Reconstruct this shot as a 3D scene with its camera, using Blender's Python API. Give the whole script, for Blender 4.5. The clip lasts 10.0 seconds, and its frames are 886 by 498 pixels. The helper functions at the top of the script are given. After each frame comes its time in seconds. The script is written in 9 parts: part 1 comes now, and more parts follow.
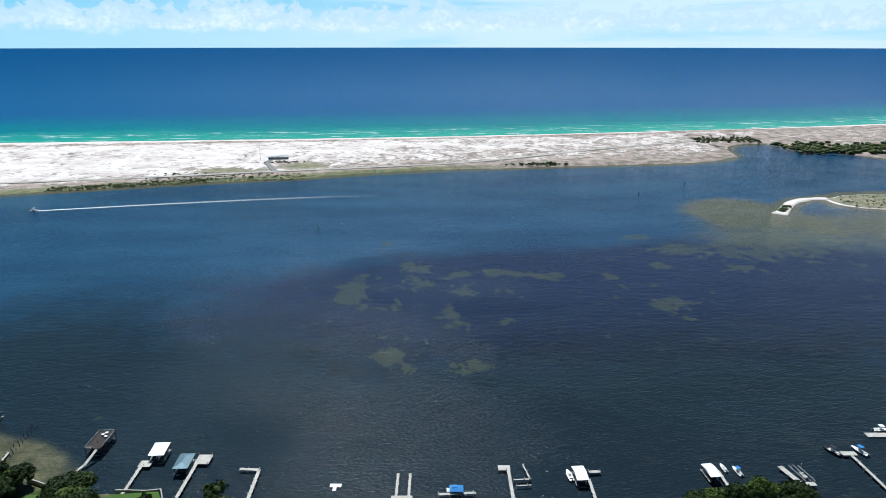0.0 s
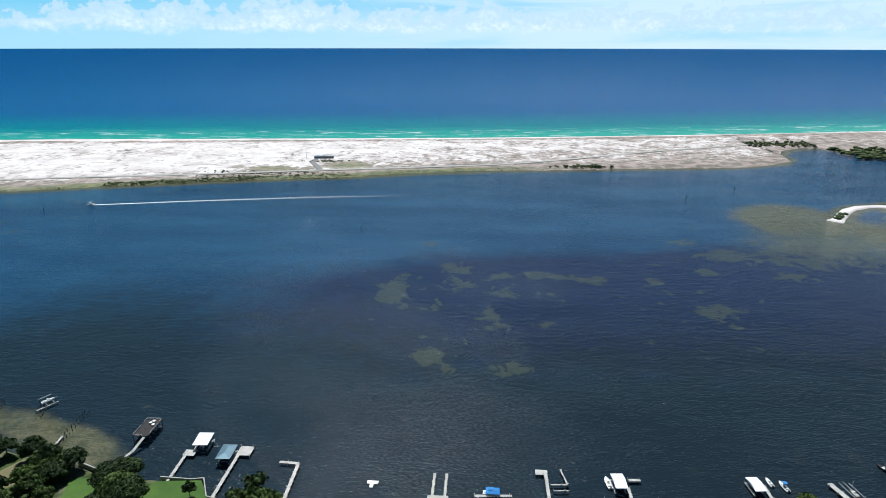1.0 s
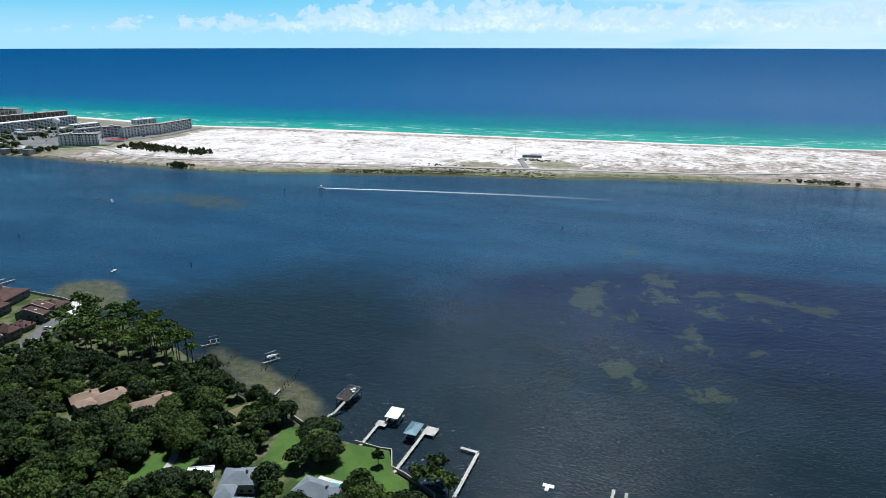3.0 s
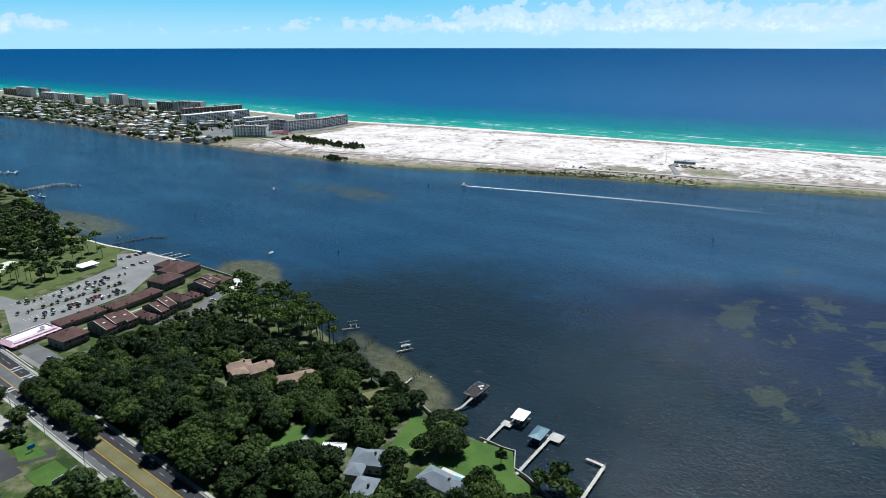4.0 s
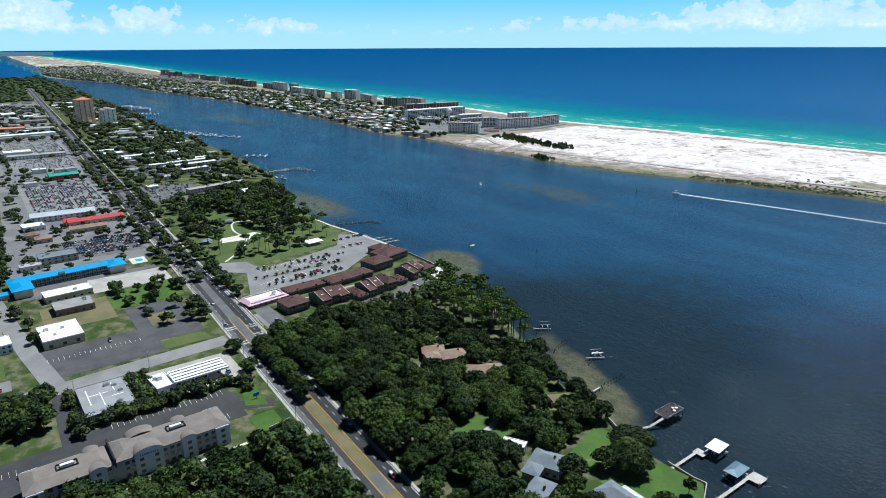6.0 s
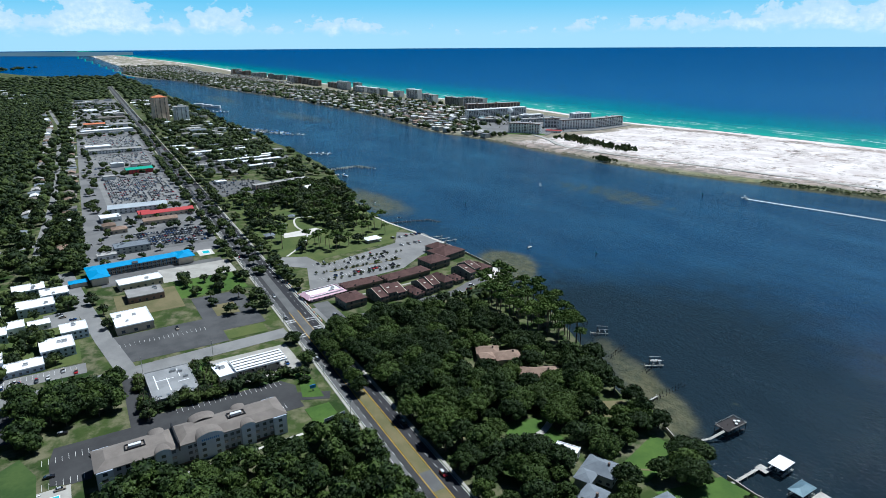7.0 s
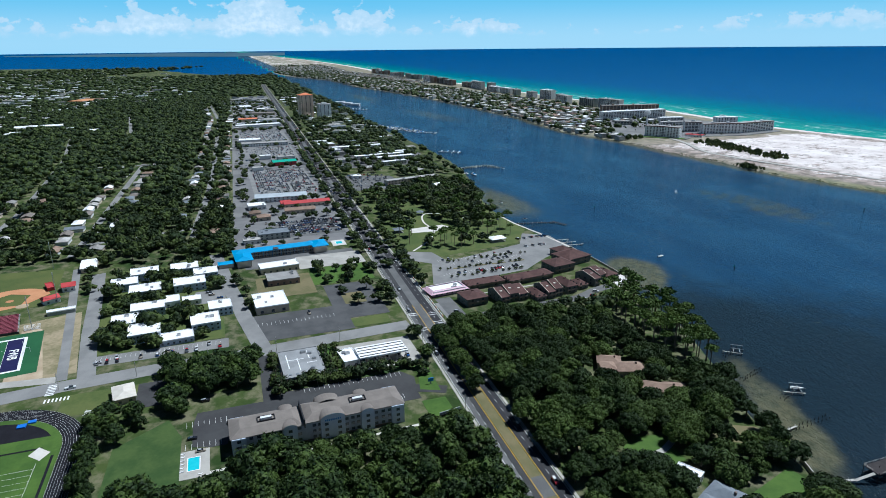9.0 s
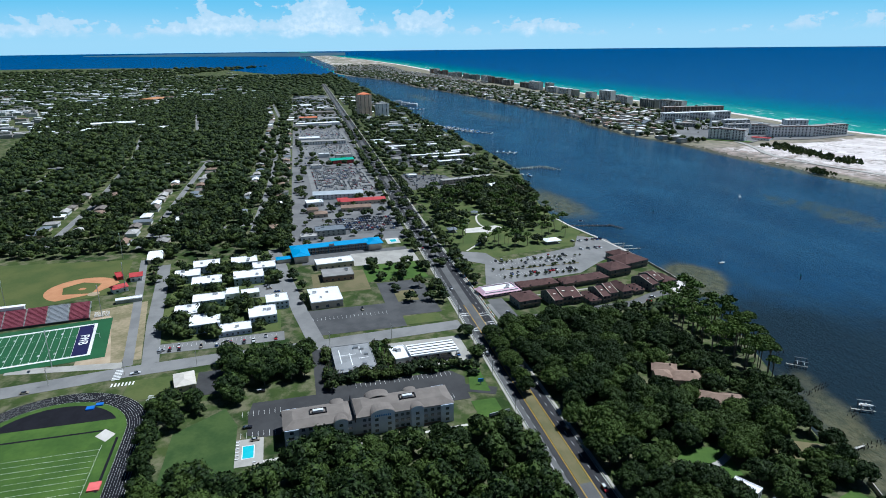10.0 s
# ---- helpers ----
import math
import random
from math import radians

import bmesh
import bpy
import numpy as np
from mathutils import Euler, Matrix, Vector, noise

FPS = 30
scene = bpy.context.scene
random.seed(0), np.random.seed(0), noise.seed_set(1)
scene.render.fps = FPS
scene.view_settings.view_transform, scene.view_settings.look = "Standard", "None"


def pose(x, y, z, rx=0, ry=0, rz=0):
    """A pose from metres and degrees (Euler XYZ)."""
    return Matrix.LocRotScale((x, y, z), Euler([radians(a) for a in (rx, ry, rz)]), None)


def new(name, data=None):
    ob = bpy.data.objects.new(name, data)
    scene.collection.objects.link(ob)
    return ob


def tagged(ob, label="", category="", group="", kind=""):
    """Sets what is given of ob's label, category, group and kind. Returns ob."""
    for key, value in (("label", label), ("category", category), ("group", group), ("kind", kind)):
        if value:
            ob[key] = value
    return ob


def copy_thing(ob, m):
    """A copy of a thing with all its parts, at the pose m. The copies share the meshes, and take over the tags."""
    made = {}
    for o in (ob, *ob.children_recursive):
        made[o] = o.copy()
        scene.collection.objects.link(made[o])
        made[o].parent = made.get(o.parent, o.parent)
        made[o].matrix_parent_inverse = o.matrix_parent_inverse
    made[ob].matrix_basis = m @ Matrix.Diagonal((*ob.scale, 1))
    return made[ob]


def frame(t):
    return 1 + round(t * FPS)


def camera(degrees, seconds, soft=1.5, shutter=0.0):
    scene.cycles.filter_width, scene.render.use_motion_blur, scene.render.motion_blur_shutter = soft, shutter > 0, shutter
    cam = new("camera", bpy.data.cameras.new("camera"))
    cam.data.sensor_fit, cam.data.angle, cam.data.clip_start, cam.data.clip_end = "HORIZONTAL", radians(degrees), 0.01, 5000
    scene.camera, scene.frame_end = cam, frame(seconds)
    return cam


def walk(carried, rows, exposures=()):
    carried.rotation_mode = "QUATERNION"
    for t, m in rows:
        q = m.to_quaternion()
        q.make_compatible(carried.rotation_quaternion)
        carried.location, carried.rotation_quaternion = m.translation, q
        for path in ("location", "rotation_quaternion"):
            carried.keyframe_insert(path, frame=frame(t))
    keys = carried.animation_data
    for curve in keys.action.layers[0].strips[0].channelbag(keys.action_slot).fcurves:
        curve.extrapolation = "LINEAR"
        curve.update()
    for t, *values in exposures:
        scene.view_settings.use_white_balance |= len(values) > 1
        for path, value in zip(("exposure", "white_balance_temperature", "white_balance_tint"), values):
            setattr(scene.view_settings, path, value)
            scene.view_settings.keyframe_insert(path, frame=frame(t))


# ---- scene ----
# Camera: it hangs on one spot, 185 m over the water, and turns left from the open sea along the coast.
EYE = 185.0
cam = camera(69.4, 10.0, soft=0.9)
TURNS = [
    (0.0, 0.0, -17.86, 0.0), (0.5, 1.93, -17.82, 0.05), (1.0, 3.90, -17.79, 0.08), (1.5, 5.87, -17.78, 0.09),
    (2.0, 10.38, -17.79, 0.09), (2.5, 16.14, -17.81, 0.05), (4.0, 35.31, -17.81, -0.01), (4.5, 41.17, -17.81, -0.06),
    (5.0, 46.22, -17.81, -0.11), (5.5, 50.33, -17.81, -0.17), (6.0, 53.85, -17.81, -0.25), (7.5, 61.94, -17.80, -0.35),
    (8.0, 65.09, -17.79, -0.43), (8.5, 68.04, -17.75, -0.51), (9.0, 70.85, -17.71, -0.55), (9.5, 73.58, -17.68, -0.59),
    (10.0, 75.86, -17.66, -0.61),
]
walk(cam, [(t, pose(0, 0, EYE, 90 + pitch, 0, yaw) @ pose(0, 0, 0, 0, 0, roll)) for t, yaw, pitch, roll in TURNS], [(0.0, 0.2, 5680.0, 5.0), (4.5, 0.2, 5650.0, 5.0), (6.0, 0.26, 5580.0, 5.0), (7.5, 0.08, 5430.0, 6.0), (10.0, 0.03, 5360.0, 6.0)])

# Noon sun over the sea, a little left of the first view.
SUN_YAW, SUN_UP = 14.0, 62.0
sun_data = bpy.data.lights.new("sun", "SUN")
sun_data.energy, sun_data.angle, sun_data.color = 4.85, radians(0.53), (1.0, 0.955, 0.885)
sun = new("sun", sun_data)
sun.matrix_world = pose(0, 0, 400, 0, 0, SUN_YAW) @ pose(0, 0, 0, -(90 - SUN_UP), 0, 0)

world = bpy.data.worlds.new("sky")
scene.world = world
world.use_nodes = True


def sky_nodes():
    """Clear summer sky with low cumulus over the horizon."""
    nt = world.node_tree
    nt.nodes.clear()
    n = nt.nodes.new
    link = nt.links.new

    def op(kind, a, b=None, c=None):
        q = n("ShaderNodeMath")
        q.operation = kind
        for i, v in enumerate((a, b, c)):
            if v is None:
                continue
            if isinstance(v, (int, float)):
                q.inputs[i].default_value = v
            else:
                link(v, q.inputs[i])
        return q.outputs[0]

    def ramp(v, a, b):
        q = n("ShaderNodeMapRange")
        q.interpolation_type = "SMOOTHSTEP"
        link(v, q.inputs[0])
        q.inputs[1].default_value, q.inputs[2].default_value = a, b
        return q.outputs[0]

    def ramp_line(v, a, b):
        q = n("ShaderNodeMapRange")
        link(v, q.inputs[0])
        q.inputs[1].default_value, q.inputs[2].default_value = a, b
        return q.outputs[0]

    def blend(f, a, b):
        q = n("ShaderNodeMix")
        q.data_type = "RGBA"
        if isinstance(f, (int, float)):
            q.inputs[0].default_value = f
        else:
            link(f, q.inputs[0])
        for s, v in ((q.inputs[6], a), (q.inputs[7], b)):
            if isinstance(v, tuple):
                s.default_value = (*v, 1)
            else:
                link(v, s)
        return q.outputs[2]

    sky = n("ShaderNodeTexSky")
    sky.sky_type = "NISHITA"
    sky.sun_disc = False
    sky.sun_elevation, sky.sun_rotation = radians(SUN_UP), radians(-SUN_YAW)
    sky.air_density, sky.dust_density, sky.ozone_density = 1.0, 0.6, 2.0
    co = n("ShaderNodeTexCoord")
    sep = n("ShaderNodeSeparateXYZ")
    link(co.outputs["Generated"], sep.inputs[0])
    x, y, z = sep.outputs
    az = op("MULTIPLY", op("ARCTAN2", op("MULTIPLY", x, -1.0), y), 57.2958)
    el = op("MULTIPLY", op("ARCSINE", z), 57.2958)

    def noise_at(sx, sy, detail, rough, shift=0.0, dist=0.0):
        c = n("ShaderNodeCombineXYZ")
        link(op("MULTIPLY", az, sx), c.inputs[0])
        link(op("MULTIPLY", el, sy), c.inputs[1])
        c.inputs[2].default_value = shift
        q = n("ShaderNodeTexNoise")
        q.inputs["Scale"].default_value = 1.0
        q.inputs["Detail"].default_value = detail
        q.inputs["Roughness"].default_value = rough
        q.inputs["Distortion"].default_value = dist
        link(c.outputs[0], q.inputs["Vector"])
        return q.outputs["Fac"]

    # cumulus: how high it towers along the horizon, in degrees over it
    tops = n("ShaderNodeValToRGB")
    link(ramp_line(az, -30.0, 120.0), tops.inputs[0])
    heights = ((-30, 2.5), (-12, 2.7), (0, 3.2), (10, 2.8), (17, 3.9), (22, 2.7), (29, 3.7), (36, 2.4), (44, 1.9), (51, 1.1), (59, 0.6), (64, 1.0), (68, 2.6), (72, 1.2),
               (78, 3.4), (81, 1.8), (86, 5.2), (90, 2.4), (95, 3.4), (100, 1.4), (108, 2.6), (120, 1.6))
    e = tops.color_ramp.elements
    for i, (at, h) in enumerate(heights):
        el_ = e[i] if i < 2 else e.new((at + 30) / 150)
        el_.position, el_.color = (at + 30) / 150, (h / 6, h / 6, h / 6, 1)
    puff = noise_at(0.7, 0.95, 5.0, 0.56, 1.7, 0.25)
    curl = noise_at(2.4, 2.8, 4.0, 0.6, 9.3)
    top = op("MULTIPLY", tops.outputs[0], 6.0)
    body = op("ADD", op("MULTIPLY", op("SUBTRACT", top, el), 0.3), op("MULTIPLY_ADD", op("SUBTRACT", puff, 0.52), 1.7, op("MULTIPLY", op("SUBTRACT", curl, 0.5), 0.22)))
    cumulus = op("MULTIPLY", ramp(body, 0.0, 0.13), ramp(op("ADD", el, op("MULTIPLY", op("SUBTRACT", puff, 0.5), 1.6)), 0.7, 1.5))
    # thin veil, thicker to the right of the first view
    veil_side = ramp(az, 42.0, -18.0)
    veil = op("MULTIPLY", ramp(noise_at(0.045, 0.4, 5.0, 0.55, 8.0, 0.4), 0.24, 0.52), op("MULTIPLY", op("MULTIPLY_ADD", veil_side, 0.92, 0.05), ramp(el, 15.0, 6.0)))
    shade = op("MULTIPLY", ramp(body, 0.05, 0.75), ramp(curl, 0.25, 0.7))

    tint = n("ShaderNodeMix")
    tint.data_type, tint.blend_type = "RGBA", "MULTIPLY"
    tint.inputs[0].default_value = 1.0
    link(sky.outputs[0], tint.inputs[6])
    tint.inputs[7].default_value = (0.0098, 0.0148, 0.0205, 1)
    band = blend(ramp(el, 0.2, 4.2), (0.41, 0.665, 0.77), (0.16, 0.525, 0.725))
    clear = blend(ramp(el, 4.6, 13.0), band, tint.outputs[2])
    veiled = blend(veil, clear, (0.66, 0.77, 0.815))
    cloud = blend(shade, (0.57, 0.7, 0.76), (0.82, 0.86, 0.87))
    full = blend(op("MULTIPLY", cumulus, op("MULTIPLY_ADD", veil_side, 0.1, 0.8)), veiled, cloud)
    back = n("ShaderNodeBackground")
    link(full, back.inputs[0])
    back.inputs[1].default_value = 1.0
    out = n("ShaderNodeOutputWorld")
    link(back.outputs[0], out.inputs[0])


sky_nodes()


# ---- materials ----
class Nodes:
    """A node material under construction."""

    def __init__(self, name):
        self.mat = bpy.data.materials.new(name)
        self.mat.use_nodes = True
        self.nt = self.mat.node_tree
        self.bsdf = self.nt.nodes["Principled BSDF"]
        self.place = self.nt.nodes.new("ShaderNodeNewGeometry").outputs["Position"]

    def put(self, value, socket):
        if isinstance(value, bpy.types.NodeSocket):
            self.nt.links.new(value, socket)
        elif isinstance(value, tuple) and len(value) == 3 and socket.type == "RGBA":
            socket.default_value = (*value, 1)
        else:
            socket.default_value = value

    def set(self, **values):
        for k, v in values.items():
            self.put(v, self.bsdf.inputs[k.replace("_", " ")])

    def math(self, kind, a, b=0.0, c=0.0):
        q = self.nt.nodes.new("ShaderNodeMath")
        q.operation = kind
        for i, v in enumerate((a, b, c)):
            self.put(v, q.inputs[i])
        return q.outputs[0]

    def ramp(self, v, a, b, lo=0.0, hi=1.0):
        q = self.nt.nodes.new("ShaderNodeMapRange")
        q.interpolation_type = "SMOOTHSTEP"
        for i, u in enumerate((v, a, b, lo, hi)):
            self.put(u, q.inputs[i])
        return q.outputs[0]

    def mix(self, f, a, b, blend="MIX"):
        q = self.nt.nodes.new("ShaderNodeMix")
        q.data_type, q.blend_type = "RGBA", blend
        self.put(f, q.inputs[0])
        self.put(a, q.inputs[6])
        self.put(b, q.inputs[7])
        return q.outputs[2]

    def noise(self, scale, detail=3.0, rough=0.55, stretch=None, turn=0.0, distortion=0.0):
        q = self.nt.nodes.new("ShaderNodeTexNoise")
        q.inputs["Scale"].default_value = scale
        q.inputs["Detail"].default_value = detail
        q.inputs["Roughness"].default_value = rough
        q.inputs["Distortion"].default_value = distortion
        v = self.place
        if stretch:
            m = self.nt.nodes.new("ShaderNodeMapping")
            m.inputs["Scale"].default_value = stretch
            m.inputs["Rotation"].default_value = (0, 0, radians(turn))
            self.nt.links.new(v, m.inputs[0])
            v = m.outputs[0]
        self.nt.links.new(v, q.inputs["Vector"])
        return q.outputs["Fac"]

    def attr(self, name):
        q = self.nt.nodes.new("ShaderNodeAttribute")
        q.attribute_name = name
        return q.outputs["Fac"]

    def lot(self):
        return self.nt.nodes.new("ShaderNodeObjectInfo").outputs["Random"]

    def island(self):
        return self.nt.nodes.new("ShaderNodeNewGeometry").outputs["Random Per Island"]

    def bump(self, height, strength, distance):
        q = self.nt.nodes.new("ShaderNodeBump")
        q.inputs["Strength"].default_value = strength
        q.inputs["Distance"].default_value = distance
        self.nt.links.new(height, q.inputs["Height"])
        self.nt.links.new(q.outputs[0], self.bsdf.inputs["Normal"])


def surface(name, a, b, scale=0.2, fine=2.0, rough=0.8, metal=0.0, relief=0.02, spread=0.0, spec=0.3):
    """Weathered surface between the colours a and b: broad stains, fine grain, light relief; spread: how far copies differ."""
    m = Nodes(name)
    big = m.ramp(m.noise(scale, 4.0, 0.6), 0.35, 0.65)
    grain = m.noise(fine, 3.0, 0.6)
    c = m.mix(m.math("MULTIPLY_ADD", grain, 0.5, m.math("MULTIPLY", big, 0.5)), a, b)
    if spread:
        k = m.math("MULTIPLY_ADD", m.lot(), 2 * spread, 1 - spread)
        q = m.nt.nodes.new("ShaderNodeCombineXYZ")
        for i in range(3):
            m.put(k, q.inputs[i])
        c = m.mix(1.0, c, q.outputs[0], "MULTIPLY")
    m.set(Base_Color=c, Roughness=rough, Metallic=metal, Specular_IOR_Level=spec)
    if relief:
        m.bump(grain, 0.5, relief)
    return m.mat


M = {}
M["asphalt"] = surface("asphalt", (0.035, 0.035, 0.037), (0.065, 0.065, 0.066), 0.08, 3, 0.9)
M["new_asphalt"] = surface("new_asphalt", (0.022, 0.022, 0.026), (0.04, 0.04, 0.044), 0.08, 3, 0.85)
M["old_asphalt"] = surface("old_asphalt", (0.16, 0.16, 0.158), (0.27, 0.265, 0.255), 0.06, 2, 0.9)
M["cracked_asphalt"] = surface("cracked_asphalt", (0.085, 0.085, 0.087), (0.165, 0.165, 0.16), 0.06, 1.5, 0.9)
M["dull_asphalt"] = surface("dull_asphalt", (0.05, 0.051, 0.054), (0.105, 0.105, 0.105), 0.07, 1.5, 0.9)
M["lot_asphalt"] = surface("lot_asphalt", (0.11, 0.112, 0.115), (0.23, 0.225, 0.22), 0.03, 1.0, 0.9)
M["concrete"] = surface("concrete", (0.3, 0.285, 0.255), (0.46, 0.44, 0.4), 0.1, 2, 0.85)
M["pale_concrete"] = surface("pale_concrete", (0.5, 0.47, 0.42), (0.68, 0.65, 0.6), 0.1, 2, 0.85)
M["line_white"] = surface("line_white", (0.7, 0.7, 0.68), (0.85, 0.85, 0.83), 0.5, 3, 0.7, relief=0)
M["line_yellow"] = surface("line_yellow", (0.6, 0.36, 0.03), (0.75, 0.48, 0.05), 0.5, 3, 0.7, relief=0)
M["lawn"] = surface("lawn", (0.034, 0.08, 0.012), (0.085, 0.15, 0.024), 0.06, 0.5, 0.9)
M["dark_lawn"] = surface("dark_lawn", (0.022, 0.056, 0.012), (0.07, 0.11, 0.028), 0.09, 0.6, 0.9)
M["park_grass"] = surface("park_grass", (0.045, 0.08, 0.018), (0.12, 0.135, 0.042), 0.05, 0.6, 0.95)
M["ball_grass"] = surface("ball_grass", (0.05, 0.082, 0.02), (0.115, 0.125, 0.037), 0.03, 0.5, 0.95)
M["dry_grass"] = surface("dry_grass", (0.095, 0.1, 0.04), (0.2, 0.165, 0.09), 0.06, 0.6, 0.95)
M["trampled"] = surface("trampled", (0.12, 0.12, 0.05), (0.4, 0.32, 0.21), 0.05, 0.4, 0.95)
M["turf"] = surface("turf", (0.016, 0.08, 0.03), (0.026, 0.115, 0.042), 0.05, 1.2, 0.85)
M["navy_turf"] = surface("navy_turf", (0.008, 0.008, 0.05), (0.014, 0.014, 0.075), 0.2, 2, 0.85)
M["clay"] = surface("clay", (0.42, 0.19, 0.09), (0.55, 0.28, 0.14), 0.1, 1, 0.95)
M["dirt"] = surface("dirt", (0.32, 0.24, 0.15), (0.52, 0.42, 0.3), 0.06, 0.7, 0.95)
M["track"] = surface("track", (0.009, 0.009, 0.012), (0.017, 0.017, 0.022), 0.2, 3, 0.9, spec=0.15)
M["white_wall"] = surface("white_wall", (0.6, 0.62, 0.63), (0.72, 0.73, 0.73), 0.3, 2, 0.7)
M["bright_wall"] = surface("bright_wall", (0.66, 0.67, 0.69), (0.8, 0.8, 0.8), 0.2, 2, 0.7)
M["white_roof"] = surface("white_roof", (0.76, 0.77, 0.78), (0.9, 0.9, 0.9), 0.12, 1.2, 0.6)
M["grey_roof"] = surface("grey_roof", (0.27, 0.26, 0.25), (0.4, 0.39, 0.37), 0.1, 1.5, 0.85, spread=0.2)
M["tan_roof"] = surface("tan_roof", (0.155, 0.135, 0.12), (0.24, 0.21, 0.185), 0.15, 2.5, 0.9)
M["hotel_wall"] = surface("hotel_wall", (0.29, 0.315, 0.38), (0.39, 0.42, 0.49), 0.2, 2, 0.8)
M["trim_cream"] = surface("trim_cream", (0.55, 0.5, 0.43), (0.66, 0.62, 0.55), 0.3, 2, 0.8)
M["maroon_roof"] = surface("maroon_roof", (0.055, 0.03, 0.028), (0.125, 0.066, 0.058), 0.2, 2.0, 0.9)
M["rust_roof"] = surface("rust_roof", (0.17, 0.115, 0.085), (0.29, 0.205, 0.155), 0.2, 2.0, 0.9, spread=0.25)
M["orange_roof"] = surface("orange_roof", (0.55, 0.16, 0.07), (0.68, 0.24, 0.12), 0.2, 2.0, 0.85)
M["red_roof"] = surface("red_roof", (0.38, 0.04, 0.045), (0.5, 0.065, 0.065), 0.2, 2.0, 0.6)
M["blue_roof"] = surface("blue_roof", (0.015, 0.24, 0.5), (0.03, 0.32, 0.6), 0.2, 2.0, 0.5)
M["green_roof"] = surface("green_roof", (0.02, 0.3, 0.2), (0.03, 0.4, 0.28), 0.2, 2.0, 0.6)
M["pink_roof"] = surface("pink_roof", (0.6, 0.38, 0.46), (0.72, 0.5, 0.57), 0.2, 2.0, 0.7)
M["slate_roof"] = surface("slate_roof", (0.13, 0.15, 0.175), (0.21, 0.235, 0.26), 0.2, 2.0, 0.85)
M["moss_wall"] = surface("moss_wall", (0.085, 0.105, 0.095), (0.16, 0.18, 0.165), 0.3, 2.0, 0.9)
M["blue_wall"] = surface("blue_wall", (0.33, 0.4, 0.5), (0.43, 0.5, 0.6), 0.3, 2.0, 0.8)
M["rose_wall"] = surface("rose_wall", (0.68, 0.52, 0.4), (0.8, 0.64, 0.5), 0.3, 2.0, 0.8)
M["pale_metal"] = surface("pale_metal", (0.36, 0.4, 0.43), (0.5, 0.54, 0.57), 0.12, 1.5, 0.5)
M["worn_membrane"] = surface("worn_membrane", (0.2, 0.205, 0.21), (0.34, 0.345, 0.35), 0.12, 1.2, 0.8)
M["wood_wall"] = surface("wood_wall", (0.13, 0.11, 0.09), (0.22, 0.19, 0.16), 0.3, 2.0, 0.9)
M["grey_wall"] = surface("grey_wall", (0.24, 0.27, 0.25), (0.34, 0.36, 0.34), 0.3, 2.0, 0.85)
M["tan_wall"] = surface("tan_wall", (0.46, 0.39, 0.31), (0.58, 0.51, 0.42), 0.2, 2.0, 0.85, spread=0.2)
M["brown_wall"] = surface("brown_wall", (0.16, 0.11, 0.09), (0.25, 0.18, 0.15), 0.2, 2.0, 0.85)
M["town_wall"] = surface("town_wall", (0.38, 0.37, 0.35), (0.56, 0.54, 0.5), 0.2, 2.0, 0.85, spread=0.35)
M["town_roof"] = surface("town_roof", (0.22, 0.21, 0.2), (0.4, 0.385, 0.365), 0.15, 1.5, 0.85, spread=0.45)
M["weathered_wood"] = surface("weathered_wood", (0.34, 0.32, 0.29), (0.55, 0.53, 0.49), 0.4, 3.0, 0.9)
M["dark_wood"] = surface("dark_wood", (0.024, 0.021, 0.022), (0.055, 0.047, 0.046), 0.4, 3.0, 0.9)
M["bark"] = surface("bark", (0.1, 0.08, 0.06), (0.2, 0.16, 0.12), 0.5, 4.0, 0.95)
M["metal"] = surface("metal", (0.35, 0.36, 0.37), (0.5, 0.51, 0.52), 0.4, 3.0, 0.4, 0.7)
M["dark_metal"] = surface("dark_metal", (0.03, 0.03, 0.035), (0.06, 0.06, 0.065), 0.4, 3.0, 0.5, 0.5)
M["blue_metal"] = surface("blue_metal", (0.1, 0.165, 0.2), (0.16, 0.235, 0.275), 0.3, 2.0, 0.4, 0.3)
M["maroon_seat"] = surface("maroon_seat", (0.2, 0.045, 0.07), (0.3, 0.09, 0.11), 0.3, 2.0, 0.6)
M["silver_seat"] = surface("silver_seat", (0.35, 0.36, 0.38), (0.46, 0.47, 0.49), 0.3, 2.0, 0.5, 0.4)
M["rubber"] = surface("rubber", (0.015, 0.015, 0.015), (0.025, 0.025, 0.025), 0.5, 3.0, 0.8, relief=0)
M["blue_mat"] = surface("blue_mat", (0.02, 0.13, 0.5), (0.03, 0.18, 0.6), 0.5, 3.0, 0.6)
M["coral_mat"] = surface("coral_mat", (0.68, 0.12, 0.12), (0.78, 0.18, 0.17), 0.5, 3.0, 0.6)
M["bay_wall"] = surface("bay_wall", (0.42, 0.48, 0.58), (0.52, 0.58, 0.68), 0.3, 2.0, 0.8)
M["hull"] = surface("hull", (0.78, 0.79, 0.8), (0.88, 0.88, 0.88), 0.5, 3.0, 0.3, relief=0, spread=0.06)
M["canvas_blue"] = surface("canvas_blue", (0.03, 0.16, 0.42), (0.05, 0.22, 0.52), 0.5, 3.0, 0.8)
M["barrier"] = surface("barrier", (0.7, 0.3, 0.12), (0.85, 0.6, 0.45), 0.5, 3.0, 0.7)


def glass_material(name, colour, rough):
    m = Nodes(name)
    m.set(Base_Color=m.mix(m.lot(), colour, tuple(1.8 * c for c in colour)), Roughness=rough, Specular_IOR_Level=0.6)
    return m.mat


